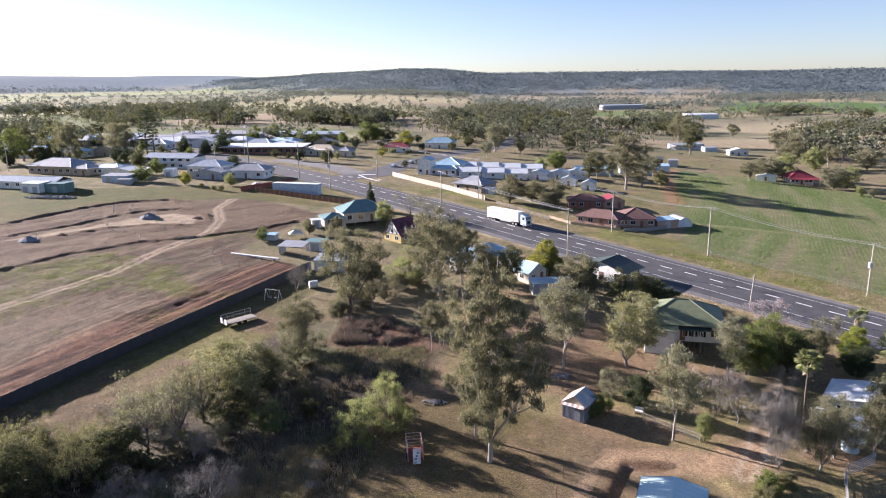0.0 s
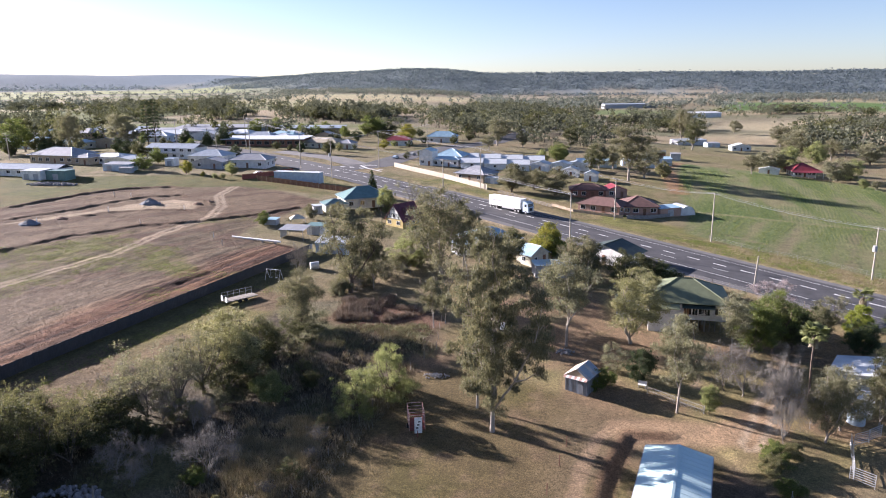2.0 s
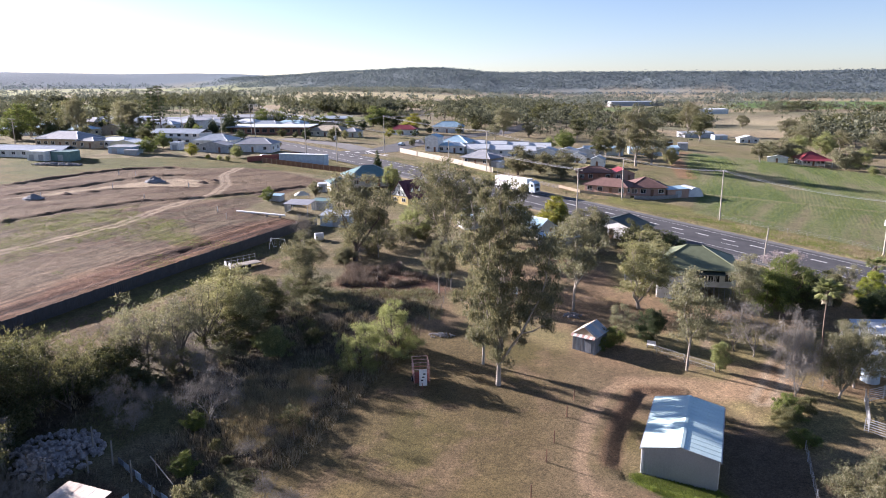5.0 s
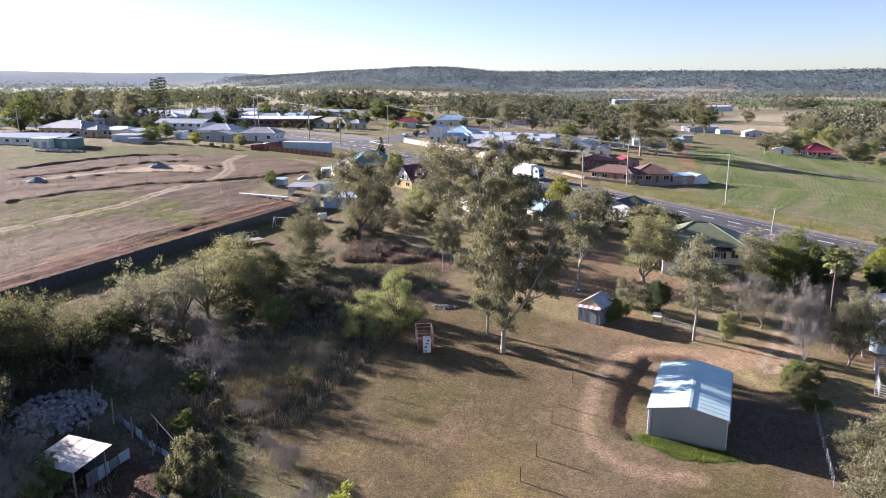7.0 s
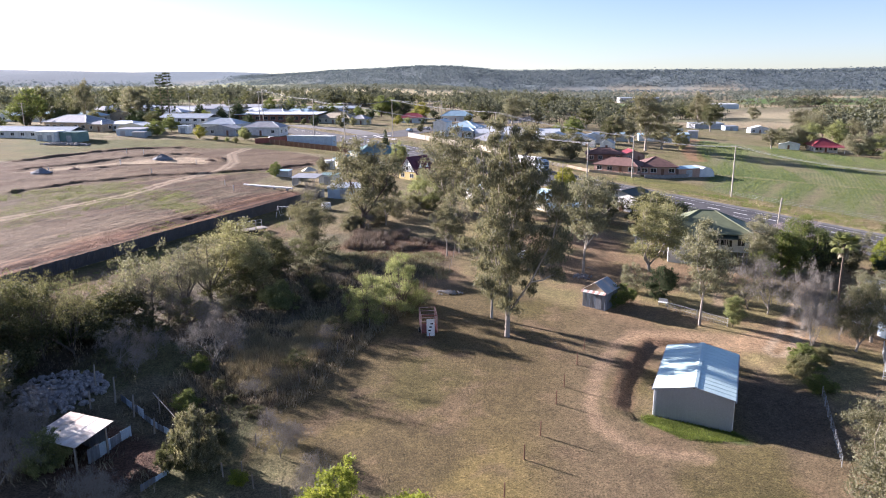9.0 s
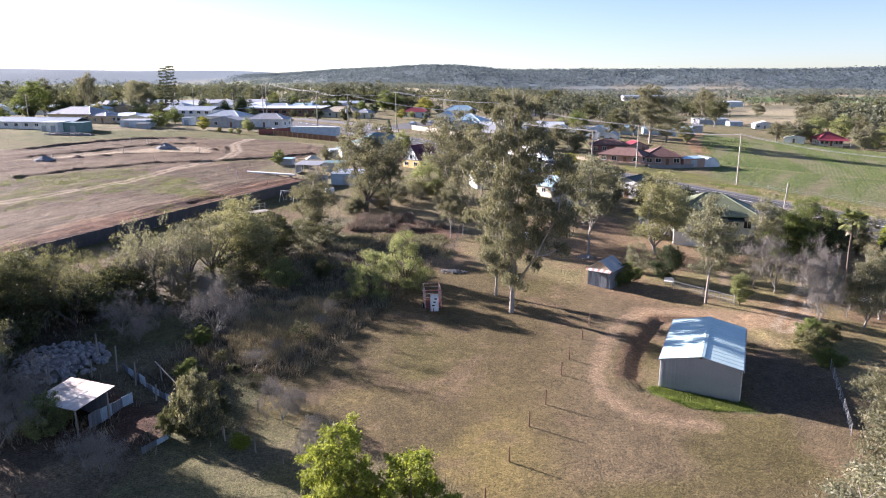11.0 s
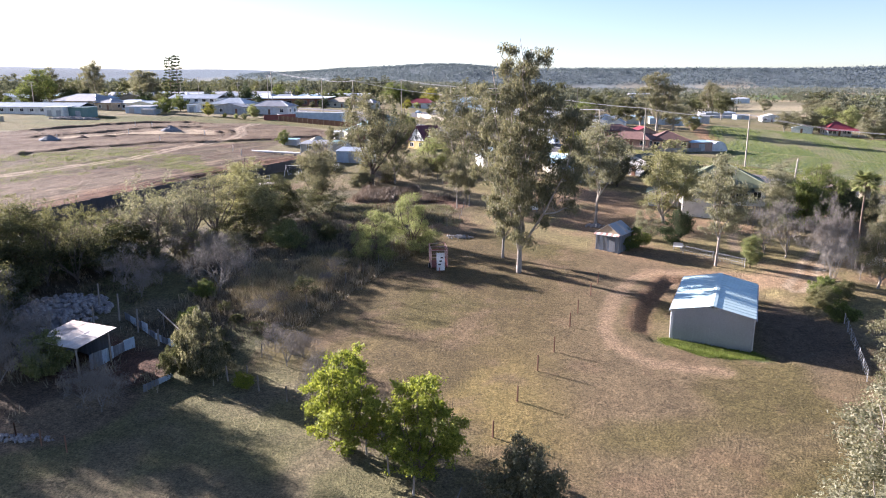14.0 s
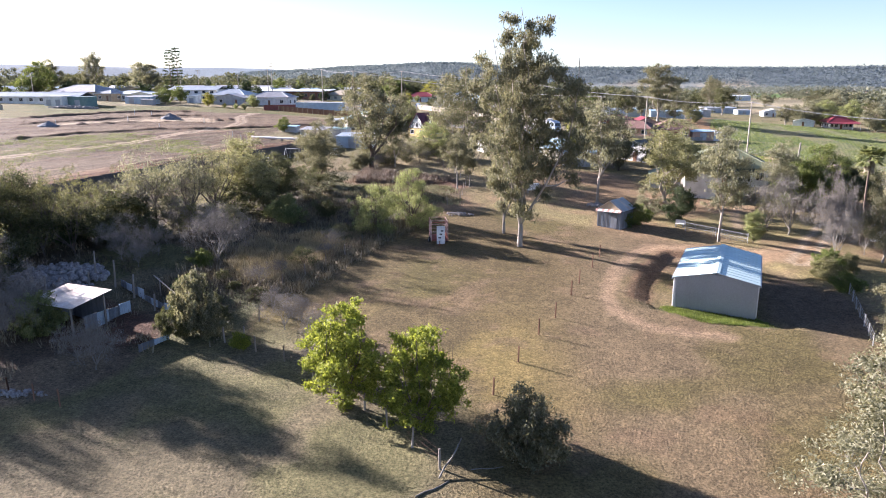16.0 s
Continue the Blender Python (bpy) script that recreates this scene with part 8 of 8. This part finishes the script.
TOWN_GUM = [
    (-168.3, 311.0, 21.2), (-172.0, 364.0, 18.6), (-208.0, 342.0, 19.0), (-164.0, 357.0, 13.0), (30.8, 416.6, 17.7), (62.7, 494.9, 19.3), (45.1, 407.2, 10.5), (23.8, 384.9, 8.7), (16.6, 495.8, 9.5), (69.1, 311.4, 12.7),
    (82.8, 287.5, 15.9), (159.6, 449.3, 18.4), (174.8, 516.8, 25.5), (246.8, 595.6, 12.4), (62.5, 298.4, 12.4), (97.3, 320.5, 9.9),
    (75.9, 313.4, 11.2), (75.5, 419.8, 12.2),
]
TOWN_OLIVE = [
    (-23.3, 413.8, 11.9), (45.7, 327.6, 6.7), (-183.9, 346.5, 6.7), (-33.4, 374.4, 5.4), (-29.3, 389.3, 3.8), (-55.1, 356.1, 4.6), (-99.2, 261.9, 5.4), (-81.7, 261.0, 5.1),
    (91.9, 290.0, 7.6), (-5.0, 436.9, 7.0), (-85.4, 252.4, 2.1), (-81.5, 249.9, 2.5), (-90.7, 255.9, 1.9),
]
FARM_TREES = [
    (142.2, 320.6, 9.4), (155.5, 329.3, 11.8), (166.3, 337.5, 12.6), (228.2, 474.3, 15.2), (223.3, 434.1, 17.5), (200.0, 372.6, 12.7), (220.0, 395.5, 12.8), (173.9, 306.0, 11.0),
    (183.1, 311.1, 10.0), (194.1, 388.7, 14.5), (228.9, 372.7, 12.7), (175.4, 288.1, 4.3), (177.4, 282.7, 4.2), (156.0, 342.5, 8.4), (257.3, 471.2, 12.9),
]
for k, (px, py, h) in enumerate(TOWN_GREEN):
    plant("far_round", px, py, h, 1.15, k % 3, "tree", "leafy green garden tree beside town houses", "green town trees")
for k, (px, py, h) in enumerate(TOWN_DARK):
    plant("far_round" if k % 3 else "far_gum", px, py, h, 1.2, k % 3, "tree", "dark leafy tree beside town houses", "dark town trees", leaf="leaf_gum_dark")
for k, (px, py, h) in enumerate(TOWN_GUM):
    plant("far_gum", px, py, h, (1.0, 1.3, 1.1)[k % 3] if k else 0.6, k % 4, "gum_tree", "spreading grey green gum tree", "gum trees across the road", leaf=("leaf_gum", "leaf_grey", "leaf_gum_dark")[k % 3])
for k, (px, py, h) in enumerate(TOWN_OLIVE):
    plant("far_round", px, py, h, 1.2, k % 3, "tree", "olive yellow garden tree", "olive town trees", leaf=("leaf_yellow", "leaf_willow", "leaf_olive")[k % 3])
for k, (px, py, h) in enumerate(FARM_TREES):
    plant("far_round" if k % 3 else "far_gum", px, py, h, 1.3, k % 3, "tree", "rounded olive tree beside the farm", "farm trees", leaf=("leaf_gum", "leaf_grey", "leaf_willow")[k % 3])
for k, (px, py, h) in enumerate(((22.8, 240.0, 10.6), (37.2, 235.5, 10.2), (31.5, 246.0, 8.0))):
    plant("far_round", px, py, h, 1.3, k, "gum_tree", "broad dark olive tree behind the rail fence", "trees by the rail fence", leaf="leaf_gum")
plant("gum", 74.0, 279.0, 24.2, 1.25, 0, "gum_tree", "very large gum tree with pale trunk across the road", leaf="leaf_gum")
for px, py, h in [(-141.9, 379.1, 11.0), (-128.2, 373.3, 9.6), (-122.3, 381.6, 13.2)]:
    conifer(px, py, h, h * 0.36, "dark broad conifer along the street")
for px, py, h in [(-155.4, 362.5, 23.6), (-151.6, 362.5, 24.4)]:
    hoop_pine(px, py, h)

# ---- garden trees between the roofs ----
taken = [o.matrix_basis.translation.xy for o in bpy.data.objects if o.parent is None and o.type == "EMPTY"]
gr = random.Random(33)
grown = 0
while grown < 64:
    px, py = gr.uniform(-235, 40), gr.uniform(262, 470)
    if py < 258 - 0.18 * px or px > 0.9 * (py - 420) + 20 or abs(road_frame(px, py)[1] + 2) < 17 or near_path([px], [py], SIDE)[0][0] < 9:
        continue
    if any((Vector((px, py)) - q).length < 9 for q in taken):
        continue
    taken.append(Vector((px, py)))
    h = gr.uniform(3.5, 8.0)
    plant("far_round", px, py, h, 1.1, grown % 3, "tree", "leafy garden tree between town houses", "town trees", leaf=gr.choice(("leaf_gum_dark", "leaf_dark", "leaf_dark", "leaf_green")))
    grown += 1

# ---- far woods ----
wr = np.random.default_rng(21)


def scatter(n, lo, hi, keep, az=39):
    d = np.sqrt(wr.random(n) * (hi * hi - lo * lo) + lo * lo)
    a = np.radians(wr.uniform(-az, az, n))
    x, y = d * np.sin(a), d * np.cos(a)
    k = keep(x, y, d, np.degrees(a)) > wr.random(n)
    return np.stack([x[k], y[k]], 1)


BELTS = [
    # bearing from, to, distance from, to, how dense
    (-34, -27, 1000, 1350, 0.95), (-27, -17, 820, 1150, 0.9), (-25.5, -17, 690, 755, 1.0), (-34, -27, 470, 700, 0.4),
    (-17, 2, 650, 770, 1.0), (-14, 2, 560, 650, 0.25), (-13, 2, 1950, 2500, 0.7), (-18, -12, 1300, 1700, 0.35),
    (1, 12, 425, 640, 0.42), (2, 12, 640, 1000, 0.75), (12, 14.5, 450, 560, 0.35), (3, 12, 1100, 1600, 0.8), (10, 16, 1300, 1800, 0.7),
]
BELTS += [
    (13, 20, 640, 860, 0.85), (16, 22, 1250, 1500, 0.8), (19, 22, 560, 640, 0.7), (25.8, 30.5, 470, 620, 0.5),
    (28, 34, 650, 760, 0.55), (30.5, 34, 950, 1050, 0.8), (24, 29, 1030, 1120, 0.6), (21, 35, 1700, 2150, 0.85),
]


def cover(x, y, d, a):
    """How densely trees stand on the plain."""
    wob = 1 + 0.1 * (fbm(x, y, 120, 63) - 0.5)
    k = np.full(d.shape, 0.045)
    for a0, a1, d0, d1, dense in BELTS:
        k = np.maximum(k, dense * smooth(a0 - 0.6, a0 + 0.6, a) * smooth(a1 + 0.6, a1 - 0.6, a) * smooth(d0 - 12, d0 + 12, d * wob) * smooth(d1 + 14, d1 - 14, d * wob))
    side, _ = near_path(x, y, SIDE)
    _, o = road_frame(x, y)
    k = 0.8 * k * smooth(0.45, 0.54, fbm(x, y, 48, 61)) * smooth(5, 9, side) * smooth(10, 16, np.abs(o + 2))
    return k * (1 - inside(x, y, [(150, 430), (230, 430), (240, 520), (150, 510)], 4))


p = scatter(30000, 430, 1120, cover)
pale = fbm(p[:, 0], p[:, 1], 30, 66) + 0.25 * wr.random(len(p)) > 0.64
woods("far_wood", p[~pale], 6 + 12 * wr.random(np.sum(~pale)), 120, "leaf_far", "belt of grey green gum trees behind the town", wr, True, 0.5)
woods("pale_wood", p[pale], 6 + 9 * wr.random(np.sum(pale)), 120, "leaf_gum_dark", "scattered olive gum trees behind the town", wr, True, 0.5)
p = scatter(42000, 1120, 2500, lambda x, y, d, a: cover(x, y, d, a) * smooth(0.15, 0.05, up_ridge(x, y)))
woods("plain_wood", p, 9 + 7 * wr.random(len(p)), 30, "leaf_mid_haze", "scattered gum woods on the plain", wr, True, 0.42)
# ridge and distant crowns carry the haze tint in their leaves
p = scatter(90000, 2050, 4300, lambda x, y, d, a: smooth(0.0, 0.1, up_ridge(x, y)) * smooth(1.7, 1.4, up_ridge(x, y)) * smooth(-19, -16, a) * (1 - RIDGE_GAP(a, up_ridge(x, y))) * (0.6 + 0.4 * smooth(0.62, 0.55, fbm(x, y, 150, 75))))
woods("ridge_wood", p, 9 + 6 * wr.random(len(p)), 9, "leaf_hill_haze", "dense forest on a long ridge, haze tinted into its colour", wr, False, 0.5, 0.22)
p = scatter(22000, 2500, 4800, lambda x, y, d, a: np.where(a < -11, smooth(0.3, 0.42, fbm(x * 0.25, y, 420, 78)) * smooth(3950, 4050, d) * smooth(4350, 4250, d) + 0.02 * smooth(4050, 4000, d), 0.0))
woods("distant_wood", p, 10 + 7 * wr.random(len(p)), 5, "leaf_hill_haze", "distant woods on the far plain", wr, False, 0.6, 0.4)


# ---- grass ----
def grass(name, pts, heights, blades, leaf, label, spread=0.25):
    """Tufts of long blades standing on the ground."""
    n = len(pts)
    z = H(pts[:, 0], pts[:, 1])
    c = np.stack([pts[:, 0], pts[:, 1], z], 1)[:, None].repeat(blades, 1)
    off = wr.normal(size=(n, blades, 3)) * np.array((spread, spread, 0))
    lean = wr.normal(size=(n, blades, 3)) * np.array((0.3, 0.3, 0)) + np.array((0, 0, 1.0))
    h = heights[:, None, None] * (0.5 + 0.7 * wr.random((n, blades, 1)))
    a = wr.uniform(0, 6.28, (n, blades))
    w = np.stack([np.cos(a), np.sin(a), 0 * a], 2) * (0.035 + 0.02 * heights[:, None, None])
    root = c + off - np.array((0, 0, 0.05))
    v = np.stack([root - w, root + w, root + lean * h], 2).reshape(-1, 3)
    me = array_mesh(name, v, np.arange(len(v)).reshape(-1, 3), M[leaf])
    return tagged(new(name, me), label, "grass", kind="stuff")


def spread_in(n, poly, keep=None):
    xs, ys = [q[0] for q in poly], [q[1] for q in poly]
    p = np.stack([wr.uniform(min(xs), max(xs), n), wr.uniform(min(ys), max(ys), n)], 1)
    k = inside(p[:, 0], p[:, 1], poly, 0.5) > 0.5
    if keep is not None:
        k &= keep(p[:, 0], p[:, 1])
    return p[k]


ROUGH = [(-30, 60), (-18.5, 60), (-12.5, 77), (-6.5, 92), (-2, 104), (-14, 112), (-24, 104), (-28, 84)]
p = spread_in(3600, ROUGH, lambda x, y: fbm(x, y, 7, 81) > 0.42)
grass("dry_grass", p, 0.5 + 0.5 * wr.random(len(p)), 9, "straw", "tall dry straw coloured grass in scrub")
STRAW = [(-25.6, 67.5), (-26.4, 76), (-25, 80), (-20, 81), (-13.5, 81.5), (-16.6, 69), (-18.8, 63), (-22, 62)]
p = spread_in(5200, STRAW, lambda x, y: fbm(x, y, 5, 88) > 0.4)
grass("straw_grass", p, 0.28 + 0.42 * wr.random(len(p)), 10, "straw_pale", "tall pale straw grass at the thicket edge", 0.3)
CLEARING = [(-44, 58), (-36, 55), (-27, 56), (-19.5, 56), (-18.5, 61), (-13.5, 76), (-8, 91), (-4, 103), (-14, 110), (-24, 106), (-31, 88), (-36, 76), (-44, 66)]
p = spread_in(4200, CLEARING, lambda x, y: (fbm(x, y, 6, 87) > 0.45) & (inside(x, y, STRAW, 0.5) < 0.5))
grass("dead_weeds", p, 0.25 + 0.5 * wr.random(len(p)), 8, "tangle", "tangle of dark dead weeds under scrub", 0.4)
for k in range(11):
    px, py = -19.5 + 11 * k / 10 - 2.2 * abs(math.sin(k * 2.3)) - 0.4, 58 + 34 * k / 10
    plant("bare" if k % 3 else "shrub", px, py, 1.2 + 1.1 * abs(math.sin(k * 1.7)), 1.25, k % 3, "bare_shrub" if k % 3 else "shrub", "low leafless brown shrub along the fence" if k % 3 else "low dull green shrub along the fence", "low fence shrubs", leaf=None if k % 3 else "leaf_gum_dark")
p = spread_in(2200, [(-20, 60), (-16, 60), (-10.5, 77), (-5, 91), (-8, 93), (-14.5, 78)])
grass("fence_grass", p, 0.4 + 0.5 * wr.random(len(p)), 9, "straw", "tall pale dry grass along a fence")
p = spread_in(3000, [(-20, 113.5), (-19.5, 124), (-5.5, 126.5), (-2.5, 119.5), (-10.6, 113.4)], lambda x, y: fbm(x, y, 5, 82) > 0.44)
grass("red_grass", p, 0.7 + 0.6 * wr.random(len(p)), 9, "straw_red", "tall reddish brown dead grass")
p = spread_in(2600, [(-23.5, 100.6), (-19.2, 111.5), (-4.7, 113), (-1, 105.9), (-3, 98.7), (-9.8, 102.5)], lambda x, y: fbm(x, y, 2.5, 83) > 0.47)
grass("tussock_grass", p, 0.25 + 0.3 * wr.random(len(p)), 10, "tussock", "pale grey green grass tussocks in a clearing", 0.4)
p = spread_in(4500, THICKET, lambda x, y: (fbm(x, y, 9, 83) > 0.45) & (y < 72 - 0.9 * (x + 42)))
grass("scrub_grass", p, 0.35 + 0.5 * wr.random(len(p)), 8, "straw", "dry grass and dead stems under scrub", 0.35)
p = spread_in(26000, PADDOCK, lambda x, y: (y < 75) & (fbm(x, y, 5, 84) > 0.35))
grass("paddock_grass", p, 0.05 + 0.06 * wr.random(len(p)), 5, "straw", "short dry grass tufts in the paddock", 0.16)
p = spread_in(3600, [(17, 61), (17.2, 58.8), (19.3, 56.4), (22.2, 55.9), (25.6, 57.2), (24.9, 58.6), (18, 61)])
grass("shed_grass", p, 0.1 + 0.12 * wr.random(len(p)), 8, "grass_green", "lush green grass along the shed wall", 0.15)
p = spread_in(2600, [(-60, 80), (-51, 97), (-41, 118), (-33, 128), (-36, 134), (-46, 116), (-56, 98), (-64, 84)])
grass("strip_grass", p, 0.15 + 0.25 * wr.random(len(p)), 7, "grass_green", "green grass strip beside the dark fence", 0.3)
p = spread_in(16000, [(-110, 105), (-66, 92), (-46, 132), (-40, 150), (-52, 166), (-62, 182), (-80, 172), (-98, 155), (-120, 140)], lambda x, y: (fbm(x, y, 18, 48) > 0.57) & (fbm(x, y, 3, 86) > 0.45))
grass("field_weeds", p, 0.12 + 0.2 * wr.random(len(p)), 6, "grass_green", "low green weeds on bare earth", 0.35)
p = spread_in(15000, [(52, 182), (68, 177), (78, 167), (88, 157), (97, 145), (128, 108), (120, 104), (90, 138), (72, 158), (56, 176)])
straw = fbm(p[:, 0], p[:, 1], 4, 88) + 0.25 * wr.random(len(p)) > 0.6
grass("verge_grass", p[~straw], 0.2 + 0.3 * wr.random(np.sum(~straw)), 6, "grass_green", "rough green grass on the verge", 0.3)
grass("verge_straw", p[straw], 0.2 + 0.3 * wr.random(np.sum(straw)), 6, "straw_pale", "dry straw grass on the verge", 0.3)
rows = []
for dx, dy, low in ((0.55, 0.83, True), (0.3, 0.95, False)):
    t = np.arange(-130, 190, 0.5)
    for k in range(-80, 80):
        cx, cy = 120 + dx * t + dy * 2.1 * k, 220 + dy * t - dx * 2.1 * k
        side = cy < 214 - 0.35 * (cx - 86)
        rows.append(np.stack([cx, cy], 1)[side == low])
p = np.concatenate(rows)
p = p + wr.normal(size=p.shape) * 0.5
p = p[(inside(p[:, 0], p[:, 1], GREEN_FIELD, 1.0) > 0.9) & (np.hypot(p[:, 0], p[:, 1]) < 350) & (crop_streaks(p[:, 0], p[:, 1]) < 0.5 + 0.16 * wr.random(len(p))) & (p[:, 0] < 200)]
grass("crop_rows", p, 0.35 + 0.3 * wr.random(len(p)), 5, "crop", "young green crop in long straight rows", 0.2)
for k, (px, py) in enumerate(((36.6, 66.2), (36.6, 70.2), (38.2, 72.6), (40.6, 73.6))):
    plant("bush", px, py, 2.1 + 0.3 * (k % 3), 0.95, k % 3, "bush", "low olive bush along the yard edge", "yard bushes", leaf=("leaf_green", "leaf_scrub")[k % 2])
